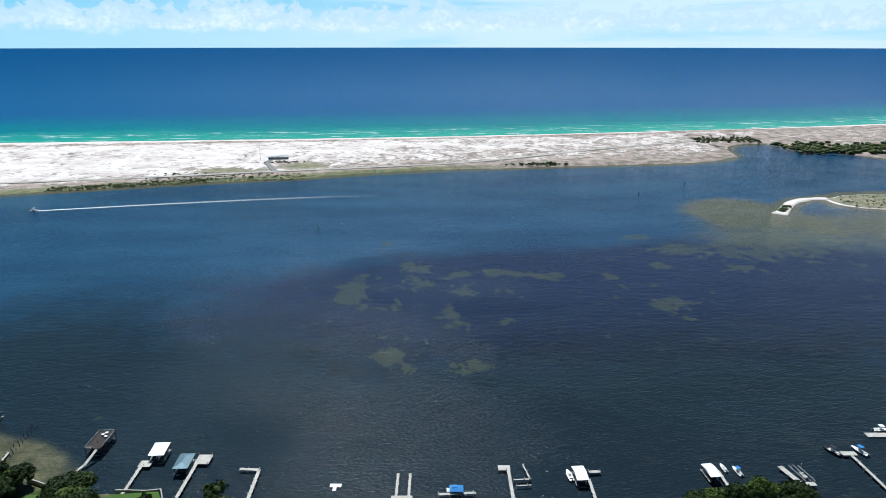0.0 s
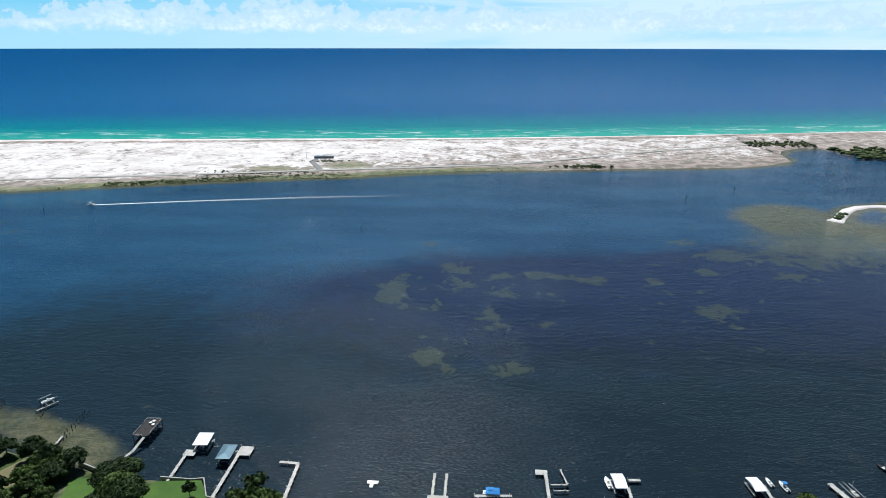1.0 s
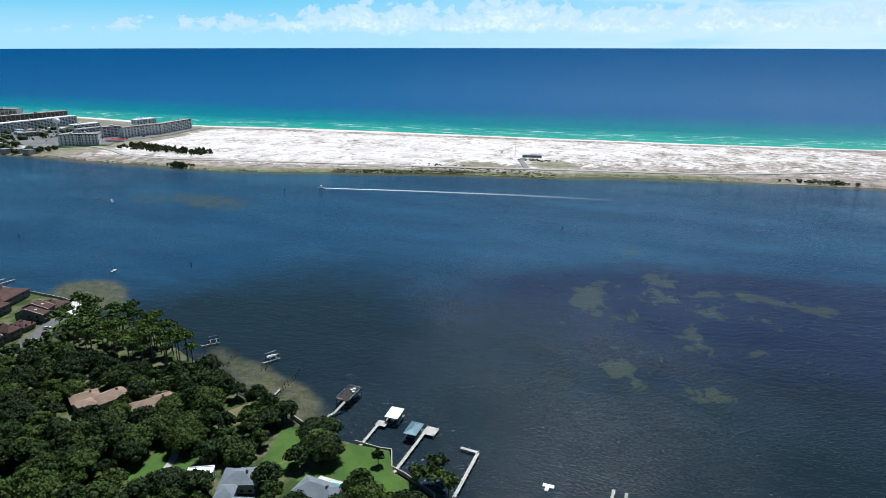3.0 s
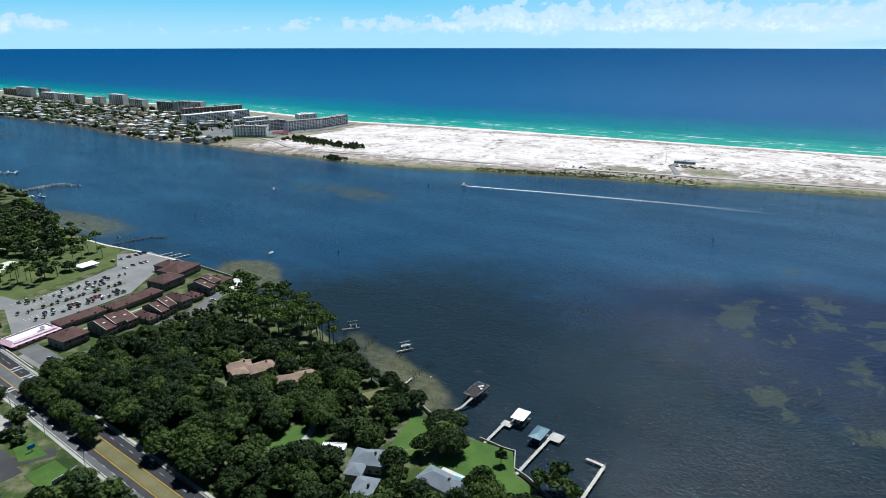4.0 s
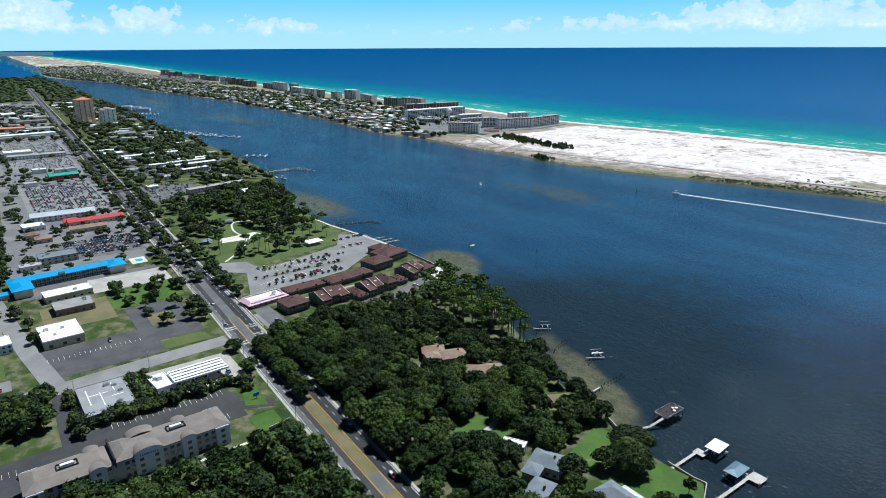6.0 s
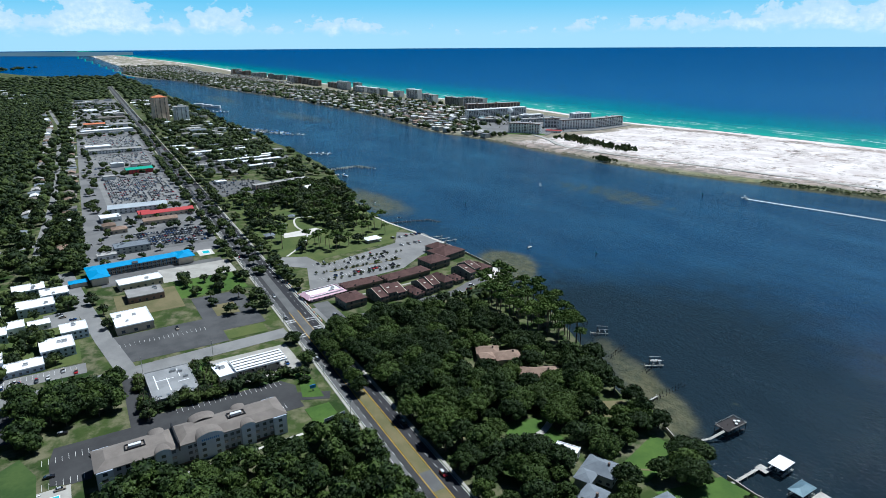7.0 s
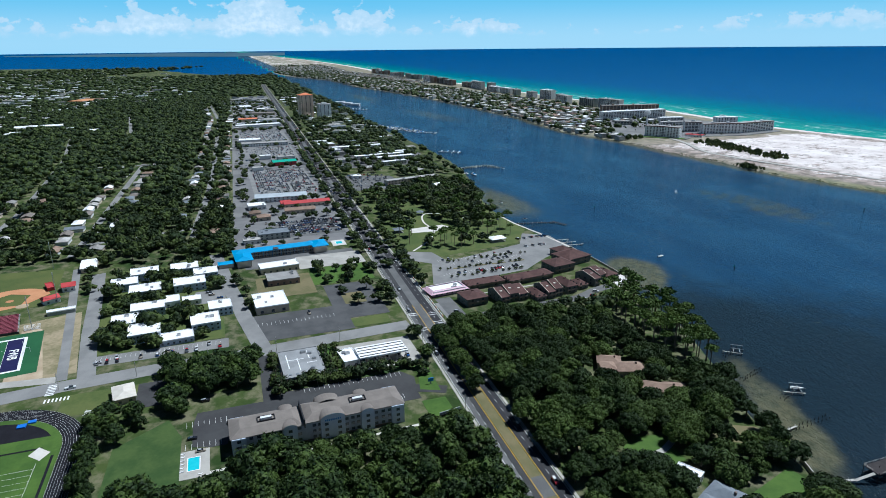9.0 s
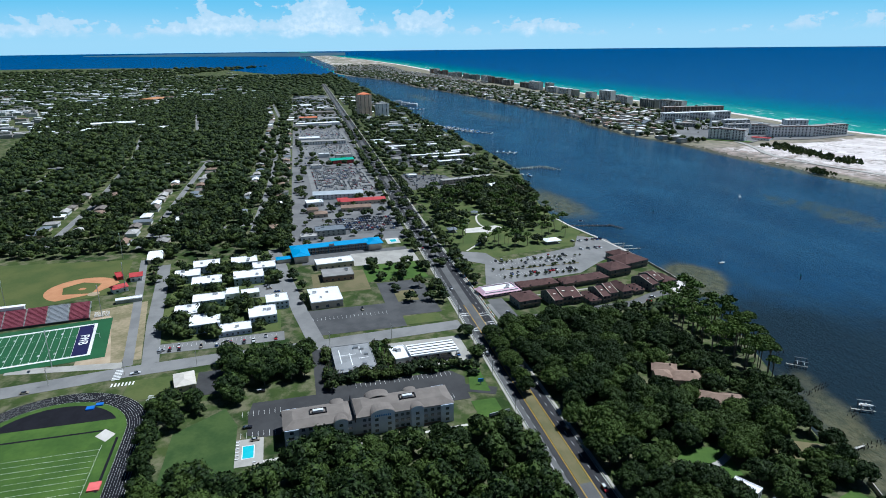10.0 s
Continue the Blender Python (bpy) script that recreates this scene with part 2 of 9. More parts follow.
M["window"] = glass_material("window_glass", (0.025, 0.035, 0.05), 0.08)
M["car_glass"] = glass_material("car_glass", (0.012, 0.015, 0.02), 0.05)


def pool_material():
    m = Nodes("pool_water")
    w = m.noise(0.6, 3.0)
    m.set(Base_Color=m.mix(w, (0.03, 0.42, 0.5), (0.09, 0.6, 0.66)), Roughness=0.05)
    m.bump(m.noise(1.5, 2.0), 0.3, 0.05)
    return m.mat


M["pool"] = pool_material()


def car_paint():
    m = Nodes("car_paint")
    q = m.nt.nodes.new("ShaderNodeValToRGB")
    m.put(m.lot(), q.inputs[0])
    q.color_ramp.interpolation = "CONSTANT"
    tones = ((0.0, (0.75, 0.76, 0.77)), (0.26, (0.02, 0.02, 0.024)), (0.44, (0.42, 0.43, 0.45)), (0.6, (0.11, 0.12, 0.13)),
             (0.72, (0.03, 0.09, 0.26)), (0.82, (0.4, 0.025, 0.03)), (0.91, (0.38, 0.33, 0.26)))
    e = q.color_ramp.elements
    e[0].position, e[0].color = tones[0][0], (*tones[0][1], 1)
    e[1].position, e[1].color = tones[1][0], (*tones[1][1], 1)
    for p, c in tones[2:]:
        e.new(p).color = (*c, 1)
    m.set(Base_Color=q.outputs[0], Roughness=0.25, Metallic=0.1, Coat_Weight=0.5)
    return m.mat


def car_paint_far():
    m = Nodes("far_car_paint")
    q = m.nt.nodes.new("ShaderNodeValToRGB")
    m.put(m.island(), q.inputs[0])
    q.color_ramp.interpolation = "CONSTANT"
    tones = ((0.0, (0.75, 0.76, 0.77)), (0.3, (0.02, 0.02, 0.024)), (0.45, (0.42, 0.43, 0.45)), (0.6, (0.11, 0.12, 0.13)),
             (0.72, (0.03, 0.09, 0.26)), (0.82, (0.4, 0.025, 0.03)), (0.91, (0.38, 0.33, 0.26)))
    e = q.color_ramp.elements
    e[0].position, e[0].color = tones[0][0], (*tones[0][1], 1)
    e[1].position, e[1].color = tones[1][0], (*tones[1][1], 1)
    for p, c in tones[2:]:
        e.new(p).color = (*c, 1)
    m.set(Base_Color=q.outputs[0], Roughness=0.3, Metallic=0.1)
    return m.mat


M["car"], M["car_far"] = car_paint(), car_paint_far()


def mixed_roofs():
    """Shingle, metal and membrane roofs of a whole quarter, each in its own tone."""
    m = Nodes("mixed_roofs")
    q = m.nt.nodes.new("ShaderNodeValToRGB")
    m.put(m.island(), q.inputs[0])
    q.color_ramp.interpolation = "CONSTANT"
    tones = ((0.0, (0.7, 0.7, 0.69)), (0.24, (0.3, 0.29, 0.28)), (0.42, (0.46, 0.42, 0.37)), (0.56, (0.14, 0.15, 0.17)), (0.7, (0.25, 0.15, 0.11)), (0.8, (0.6, 0.58, 0.54)), (0.94, (0.3, 0.4, 0.44)))
    e = q.color_ramp.elements
    for i, (p, c) in enumerate(tones):
        k = e[i] if i < 2 else e.new(p)
        k.position, k.color = p, (*c, 1)
    m.set(Base_Color=m.mix(m.math("MULTIPLY", m.noise(0.4, 4.0, 0.6), 0.4), q.outputs[0], (0.2, 0.19, 0.17)), Roughness=0.8, Specular_IOR_Level=0.3)
    return m.mat


M["mixed_roof"] = mixed_roofs()


def leaf_material(name, a, b, c, far=False, joined=False):
    """Foliage: each clump its own green, each tree its own tone."""
    m = Nodes(name)
    clump = m.mix(m.island(), a, b)
    tone = m.ramp(m.noise(0.09, 2.0), 0.38, 0.62) if far or joined else m.lot()
    col = m.mix(m.math("MULTIPLY", m.ramp(tone, 0.3, 1.0), 0.85), clump, c)
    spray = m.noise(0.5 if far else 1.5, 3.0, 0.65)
    # Low spray, hollow in the bump below, is darkened: shade between leaves in colour.
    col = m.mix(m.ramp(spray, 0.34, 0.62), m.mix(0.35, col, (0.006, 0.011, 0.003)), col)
    m.set(Base_Color=col, Roughness=0.6, Specular_IOR_Level=0.15)
    m.bump(spray, 0.8, 0.6 if far else 0.25)
    return m.mat


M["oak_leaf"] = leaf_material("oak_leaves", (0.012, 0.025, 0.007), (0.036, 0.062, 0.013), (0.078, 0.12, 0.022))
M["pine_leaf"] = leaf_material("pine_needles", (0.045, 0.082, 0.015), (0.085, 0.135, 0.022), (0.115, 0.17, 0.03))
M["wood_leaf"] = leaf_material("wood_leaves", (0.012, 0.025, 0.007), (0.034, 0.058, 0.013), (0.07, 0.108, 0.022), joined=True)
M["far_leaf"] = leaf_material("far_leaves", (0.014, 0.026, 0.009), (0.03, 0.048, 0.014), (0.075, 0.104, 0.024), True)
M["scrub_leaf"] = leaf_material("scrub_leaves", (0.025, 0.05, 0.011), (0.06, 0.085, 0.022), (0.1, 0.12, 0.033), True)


def ground_material():
    """Town ground: grass, dust and litter in patches."""
    m = Nodes("town_ground")
    n1 = m.ramp(m.noise(0.02, 5.0, 0.6), 0.35, 0.6)
    n2 = m.ramp(m.noise(0.11, 4.0, 0.6), 0.4, 0.7)
    g = m.mix(n1, (0.025, 0.048, 0.013), (0.06, 0.085, 0.024))
    m.set(Base_Color=m.mix(m.math("MULTIPLY", n2, 0.5), g, (0.27, 0.23, 0.16)), Roughness=0.95, Specular_IOR_Level=0.1)
    m.bump(m.noise(0.7, 3.0), 0.6, 0.2)
    return m.mat


def sand_material():
    """White quartz sand; low dune plants grow in streaks along the shore and thicken towards the sound."""
    m = Nodes("dune_sand")
    veg = m.attr("plants")
    streak = m.noise(0.022, 6.0, 0.7, (1.0, 0.9, 1.0), 8.0, 0.8)
    speck = m.noise(0.11, 6.0, 0.75, (1.0, 0.8, 1.0))
    v = m.math("ADD", m.math("MULTIPLY", streak, 0.5), m.math("MULTIPLY", speck, 0.5))
    f = m.math("MULTIPLY", m.ramp(m.math("ADD", v, m.math("MULTIPLY", veg, 0.2)), 0.505, 0.63), 0.85)
    sand = m.mix(m.ramp(m.noise(0.02, 5.0, 0.65), 0.35, 0.65), (0.6, 0.535, 0.51), (0.77, 0.715, 0.69))
    earth = m.mix(m.ramp(m.noise(0.05, 5.0, 0.65), 0.38, 0.62), (0.1, 0.085, 0.06), (0.34, 0.265, 0.225))
    meadow = m.mix(m.ramp(m.noise(0.08, 4.0, 0.6), 0.38, 0.62), (0.05, 0.085, 0.015), (0.16, 0.165, 0.045))
    earth = m.mix(m.attr("green"), earth, meadow)
    m.set(Base_Color=m.mix(f, sand, earth), Roughness=0.95, Specular_IOR_Level=0.1)
    m.bump(m.noise(0.09, 4.0), 0.8, 0.6)
    return m.mat


M["ground"], M["sand"] = ground_material(), sand_material()


def water_material():
    """Sound and gulf in one sheet; depth tells shoal from deep, gulf tells the open sea from the sound."""
    m = Nodes("water")
    shoal, gulf, bar, meadow, bare, weed = (m.attr(k) for k in ("shoal", "gulf", "bar", "meadow", "bare", "weed"))
    wind = m.noise(0.004, 5.0, 0.6, (1, 3.0, 1), 14.0)
    sound = m.mix(m.ramp(wind, 0.35, 0.68), (0.014, 0.046, 0.098), (0.023, 0.068, 0.128))
    bed = m.noise(0.042, 7.0, 0.6, (1, 1.0, 1), 10.0, 0.5)
    # dark grass beds, then bare sand showing between them
    grass = m.math("ADD", meadow, m.math("MULTIPLY", m.math("MULTIPLY_ADD", m.noise(0.012, 5.0, 0.65), 0.9, -0.45), m.ramp(meadow, 0.0, 0.4, 0.35, 1.0)))
    sound = m.mix(m.math("MULTIPLY", m.ramp(grass, 0.2, 0.75), 0.85), sound, (0.0125, 0.0165, 0.044))
    edge = m.math("ADD", shoal, m.math("MULTIPLY_ADD", bed, 0.4, -0.2))
    belt = m.math("ADD", weed, m.math("MULTIPLY_ADD", bed, 0.5, -0.25))
    sound = m.mix(m.math("MULTIPLY", m.ramp(belt, 0.05, 0.75), 0.9), sound, (0.012, 0.018, 0.021))
    sound = m.mix(m.ramp(edge, 0.14, 0.62), sound, m.mix(m.ramp(m.noise(0.16, 5.0, 0.65), 0.35, 0.65), (0.062, 0.066, 0.04), (0.115, 0.11, 0.066)))
    sound = m.mix(m.ramp(edge, 0.9, 1.25), sound, (0.3, 0.27, 0.2))
    ragged = m.noise(0.075, 6.0, 0.6, (1, 0.8, 1), 25.0, 0.7)
    gap = m.math("ADD", bare, m.math("MULTIPLY_ADD", ragged, 3.4, -1.7))
    sound = m.mix(m.math("MULTIPLY", m.ramp(gap, 0.66, 0.8), 0.5), sound, (0.062, 0.075, 0.05))
    small = m.math("MULTIPLY", m.ramp(m.noise(0.075, 4.0, 0.55, (1, 0.8, 1), 25.0, 0.3), 0.655, 0.675), m.ramp(meadow, 0.3, 0.7))
    sound = m.mix(m.math("MULTIPLY", small, 0.4), sound, (0.06, 0.075, 0.052))
    swell = m.noise(0.006, 4.0, 0.6, (1, 4.0, 1), -4.0)
    depth = m.math("ADD", gulf, m.math("MULTIPLY_ADD", swell, 0.3, -0.15))
    sea = m.mix(m.ramp(depth, 0.03, 0.4), (0.034, 0.305, 0.225), (0.003, 0.155, 0.18))
    sea = m.mix(m.ramp(depth, 0.2, 1.0), sea, (0.003, 0.067, 0.2))
    foam_noise = m.noise(0.012, 6.0, 0.75, (1, 6.0, 1), -6.0)
    foam = m.math("MULTIPLY", m.ramp(foam_noise, 0.55, 0.62), bar)
    sea = m.mix(foam, sea, (0.8, 0.84, 0.84))
    open_sea = m.ramp(gulf, 0.0, 0.001)
    m.set(Base_Color=m.mix(open_sea, sound, sea), Roughness=m.ramp(open_sea, 0.0, 1.0, 0.095, 0.25), IOR=1.33, Specular_IOR_Level=m.ramp(open_sea, 0.0, 1.0, 0.11, 0.05))
    chop = m.noise(0.48, 1.5, 0.5, (1, 1.8, 1), -28.0)
    roll = m.noise(0.1, 2.0, 0.5, (1, 2.6, 1), -20.0)
    gust = m.ramp(m.noise(0.011, 4.0, 0.6, (1, 1.8, 1), 30.0), 0.32, 0.66, 0.55, 1.25)
    m.bump(m.math("MULTIPLY", m.math("ADD", m.math("MULTIPLY", chop, 0.66), m.math("MULTIPLY", roll, 0.6)), m.math("MULTIPLY", gust, m.ramp(open_sea, 0.0, 1.0, 1.0, 0.55))), 1.0, 1.0)
    return m.mat


M["water"] = water_material()


# ---- builders ----
class Geo:
    """Vertices and faces of one mesh in the making."""

    def __init__(self):
        self.v, self.f = [], []

    def add(self, vs, fs):
        k = len(self.v)
        self.v.extend(tuple(p) for p in vs)
        self.f.extend(tuple(i + k for i in q) for q in fs)
        return self

    def box(self, x0, y0, z0, x1, y1, z1):
        vs = [(x, y, z) for z in (z0, z1) for x, y in ((x0, y0), (x1, y0), (x1, y1), (x0, y1))]
        return self.add(vs, [(0, 3, 2, 1), (4, 5, 6, 7), (0, 1, 5, 4), (1, 2, 6, 5), (2, 3, 7, 6), (3, 0, 4, 7)])

    def bar(self, p, q, w, h):
        """A beam of width w and height h whose underside runs from p to q."""
        p, q = Vector(p), Vector(q)
        d = (q - p).normalized()
        s = Vector((-d.y, d.x, 0))
        s = s.normalized() * (w / 2) if s.length > 1e-6 else Vector((w / 2, 0, 0))
        u = d.cross(s).normalized()
        if u.z < 0:
            u = -u
        if abs(d.z) > 0.95:
            u = Vector((0, 1, 0)) * h / 2
            vs = [p - s - u, p + s - u, p + s + u, p - s + u, q - s - u, q + s - u, q + s + u, q - s + u]
        else:
            u = u * h
            vs = [p - s, p + s, p + s + u, p - s + u, q - s, q + s, q + s + u, q - s + u]
        return self.add(vs, [(0, 1, 2, 3), (4, 7, 6, 5), (0, 4, 5, 1), (1, 5, 6, 2), (2, 6, 7, 3), (3, 7, 4, 0)])

    def prism(self, poly, z0, z1):
        n = len(poly)
        vs = [(x, y, z0) for x, y in poly] + [(x, y, z1) for x, y in poly]
        fs = [tuple(range(n, 2 * n)), tuple(range(n - 1, -1, -1))]
        fs += [(i, (i + 1) % n, n + (i + 1) % n, n + i) for i in range(n)]
        return self.add(vs, fs)

    def sheet(self, poly, z):
        return self.add([(x, y, z) for x, y in poly], [tuple(range(len(poly)))])

    def tube(self, x, y, z0, z1, r0, r1, n=8):
        vs = [(x + r * math.cos(6.28319 * i / n), y + r * math.sin(6.28319 * i / n), z) for z, r in ((z0, r0), (z1, r1)) for i in range(n)]
        fs = [(i, (i + 1) % n, n + (i + 1) % n, n + i) for i in range(n)] + [tuple(range(n, 2 * n)), tuple(range(n - 1, -1, -1))]
        return self.add(vs, fs)

    def hip(self, x0, y0, x1, y1, z0, rise, over=0.5, slab=0.25):
        """A hipped roof over a rectangle, ridge along its longer side."""
        x0, y0, x1, y1 = x0 - over, y0 - over, x1 + over, y1 + over
        w, d = x1 - x0, y1 - y0
        if w >= d:
            a, b = (x0 + d / 2, (y0 + y1) / 2), (x1 - d / 2, (y0 + y1) / 2)
        else:
            a, b = ((x0 + x1) / 2, y0 + w / 2), ((x0 + x1) / 2, y1 - w / 2)
        zt = z0 + slab
        vs = [(x0, y0, z0), (x1, y0, z0), (x1, y1, z0), (x0, y1, z0), (x0, y0, zt), (x1, y0, zt), (x1, y1, zt), (x0, y1, zt),
              (*a, zt + rise), (*b, zt + rise)]
        fs = [(0, 3, 2, 1), (0, 1, 5, 4), (1, 2, 6, 5), (2, 3, 7, 6), (3, 0, 4, 7)]
        fs += [(4, 5, 9, 8), (5, 6, 9), (6, 7, 8, 9), (7, 4, 8)] if w >= d else [(4, 5, 8), (5, 6, 9, 8), (6, 7, 9), (7, 4, 8, 9)]
        return self.add(vs, fs)

    def gable(self, x0, y0, x1, y1, z0, rise, over=0.5, slab=0.25):
        """A gabled roof, ridge along x."""
        x0, y0, x1, y1 = x0 - over, y0 - over, x1 + over, y1 + over
        ym, zt = (y0 + y1) / 2, z0 + slab
        vs = [(x0, y0, z0), (x1, y0, z0), (x1, y1, z0), (x0, y1, z0), (x0, y0, zt), (x1, y0, zt), (x1, y1, zt), (x0, y1, zt),
              (x0, ym, zt + rise), (x1, ym, zt + rise)]
        return self.add(vs, [(0, 3, 2, 1), (0, 1, 5, 4), (2, 3, 7, 6), (1, 2, 6, 9, 5), (3, 0, 4, 8, 7), (4, 5, 9, 8), (6, 7, 8, 9)])

    def shed(self, x0, y0, x1, y1, z0, z1, slab=0.3):
        """A roof that leans from z0 at y0 up to z1 at y1."""
        vs = [(x0, y0, z0), (x1, y0, z0), (x1, y1, z1), (x0, y1, z1)]
        vs += [(x, y, z + slab) for x, y, z in vs]
        return self.add(vs, [(0, 3, 2, 1), (4, 5, 6, 7), (0, 1, 5, 4), (1, 2, 6, 5), (2, 3, 7, 6), (3, 0, 4, 7)])

    def mesh(self, name, material, smooth=False):
        me = bpy.data.meshes.new(name)
        me.from_pydata(self.v, [], self.f)
        me.materials.append(material)
        if smooth:
            me.polygons.foreach_set("use_smooth", [True] * len(me.polygons))
        me.update()
        return me


def part(name, geo, material, parent, label="", smooth=False, at=None):
    """ONE mesh object under a thing or a part. geo: a Geo, or a mesh that several share."""
    me = geo.mesh(name, material, smooth) if isinstance(geo, Geo) else geo
    ob = new(name, me)
    ob.parent = parent
    if at is not None:
        ob.matrix_basis = at
    return tagged(ob, label)


def thing(name, label, category, x=0.0, y=0.0, z=0.0, turn=0.0, group=""):
    ob = new(name)
    ob.matrix_world = pose(x, y, z, 0, 0, turn)
    ob.empty_display_size = 0.1
    return tagged(ob, label, category, group)


def solid(name, geo, material, label, category, group="", kind="", smooth=False, at=None):
    """A thing of one mesh, or a piece of the setting."""
    ob = new(name, geo.mesh(name, material, smooth) if isinstance(geo, Geo) else geo)
    if at is not None:
        ob.matrix_basis = at
    return tagged(ob, label, category, group, kind)


TAKEN = {}  # ground already in use, by squares of 40 m: centre, half sizes, turn


def take(x, y, w, d, turn=0.0, edge=0.0):
    c, s = math.cos(radians(turn)), math.sin(radians(turn))
    w, d = w / 2 + edge, d / 2 + edge
    ex, ey = abs(w * c) + abs(d * s) + 16, abs(w * s) + abs(d * c) + 16
    for i in range(int((x - ex) // 40), int((x + ex) // 40) + 1):
        for j in range(int((y - ey) // 40), int((y + ey) // 40) + 1):
            TAKEN.setdefault((i, j), []).append((x, y, w, d, c, s))


def free(x, y, r=0.0):
    for cx, cy, w, d, c, s in TAKEN.get((int(x // 40), int(y // 40)), ()):
        dx, dy = x - cx, y - cy
        if abs(dx * c + dy * s) < w + r and abs(dy * c - dx * s) < d + r:
            return False
    return True


def inside(x, y, poly):
    hit = False
    for (ax, ay), (bx, by) in zip(poly, poly[1:] + poly[:1]):
        if (ay > y) != (by > y) and x < (bx - ax) * (y - ay) / (by - ay) + ax:
            hit = not hit
    return hit


FAR, RIM, LOWEST = 2600.0, 4850.0, 0.0066


def drawn_in(d):
    """Distances past FAR are drawn in towards RIM; the height rises to keep the angle under the horizon."""
    return d if d <= FAR else RIM - (RIM - FAR) * (EYE / d - LOWEST) / (EYE / FAR - LOWEST)


def warp(x, y, z=0.0):
    d = math.hypot(x, y)
    if d <= FAR:
        return (x, y, z)
    e = drawn_in(d)
    return (x * e / d, y * e / d, EYE - (EYE - z) * e / d)


def smooth_line(points, step):
    """Points on a soft curve through the given ones, about a step apart."""
    out = []
    p = [points[0]] + list(points) + [points[-1]]
    for i in range(1, len(p) - 2):
        a, b, c, d = (np.array(q, float) for q in p[i - 1:i + 3])
        n = max(1, int(np.hypot(*(c - b)) / step))
        for k in range(n):
            t = k / n
            out.append(tuple(0.5 * ((2 * b) + (c - a) * t + (2 * a - 5 * b + 4 * c - d) * t * t + (3 * b - a - 3 * c + d) * t ** 3)))
    out.append(tuple(points[-1]))
    return out


def wobble(line, size, scale):
    return [(x + size * noise.noise((x * scale, y * scale, 0.0)), y + size * noise.noise((x * scale, y * scale, 7.0))) for x, y in line]


# ---- land and water ----
GULF = [(2600, 1960), (1067, 1560), (523, 1434), (19, 1344), (-437, 1292), (-882, 1245), (-1150, 1200), (-1550, 1225), (-2070, 1195), (-2900, 1182),
        (-4400, 1190), (-7200, 1290), (-11000, 1250), (-16600, 1110)]
BACKSHORE = [(2600, 1300), (1500, 1010), (900, 1015), (741, 1064), (682, 1158), (612, 1226), (552, 1212), (508, 1146), (512, 1109), (476, 1058), (377, 1017),
             (191, 992), (14, 965), (-96, 940), (-194, 904), (-329, 871), (-480, 825), (-652, 768), (-765, 753), (-901, 745), (-1072, 742),
             (-1229, 716), (-1400, 728), (-1530, 744), (-1862, 740), (-2216, 729), (-2637, 692), (-3000, 644), (-3660, 620), (-4200, 500),
             (-4900, 430), (-6300, 560), (-9700, 640), (-16600, 800)]
MAINSHORE = [(700, 60), (420, 190), (250, 224), (150, 220), (60, 210), (-20, 203), (-70, 204), (-99, 213), (-106, 217), (-115, 219), (-121, 230), (-139, 231),
             (-166, 231), (-181, 237), (-206, 241), (-228, 248), (-256, 261), (-284, 272), (-330, 288), (-390, 294), (-415, 302),
             (-440, 304), (-509, 304), (-560, 297), (-640, 293), (-695, 299), (-790, 318), (-860, 340), (-978, 358), (-1154, 366), (-1389, 361),
             (-1852, 363), (-2706, 390), (-3500, 400), (-4200, 395)]
MAIN_NORTH = [(-4650, 300), (-4700, 50), (-5170, -143), (-5950, -394), (-6750, -958), (-7100, -1523), (-7250, -2063), (-7300, -4200)]
SPIT = [(473, 779), (518, 800), (567, 806), (680, 790), (760, 750), (700, 700), (600, 700), (515, 722), (490, 733), (473, 749)]
HOOK = [(480, 776), (464, 777), (448, 773), (428, 761), (414, 746), (402, 729), (390, 713), (381, 702)]

gulf_line = smooth_line(GULF, 30.0)
back_line = wobble(smooth_line(BACKSHORE, 14.0), 9.0, 0.03)
main_line = wobble(smooth_line(MAINSHORE, 9.0), 2.0, 0.06)
spit_line = wobble(smooth_line(SPIT + SPIT[:1], 8.0)[:-1], 4.0, 0.08)
hook_line = smooth_line(HOOK, 5.0)


def line_gap(px, py, line):
    """Distance from each of many places to a line of points."""
    best = np.full(px.shape, 1e9)
    q = np.array(line)
    for (ax, ay), (bx, by) in zip(q[:-1], q[1:]):
        dx, dy = bx - ax, by - ay
        k = np.clip(((px - ax) * dx + (py - ay) * dy) / max(dx * dx + dy * dy, 1e-6), 0, 1)
        best = np.minimum(best, (px - ax - k * dx) ** 2 + (py - ay - k * dy) ** 2)
    return np.sqrt(best)


def step01(v, a, b):
    t = np.clip((v - a) / (b - a), 0, 1)
    return t * t * (3 - 2 * t)


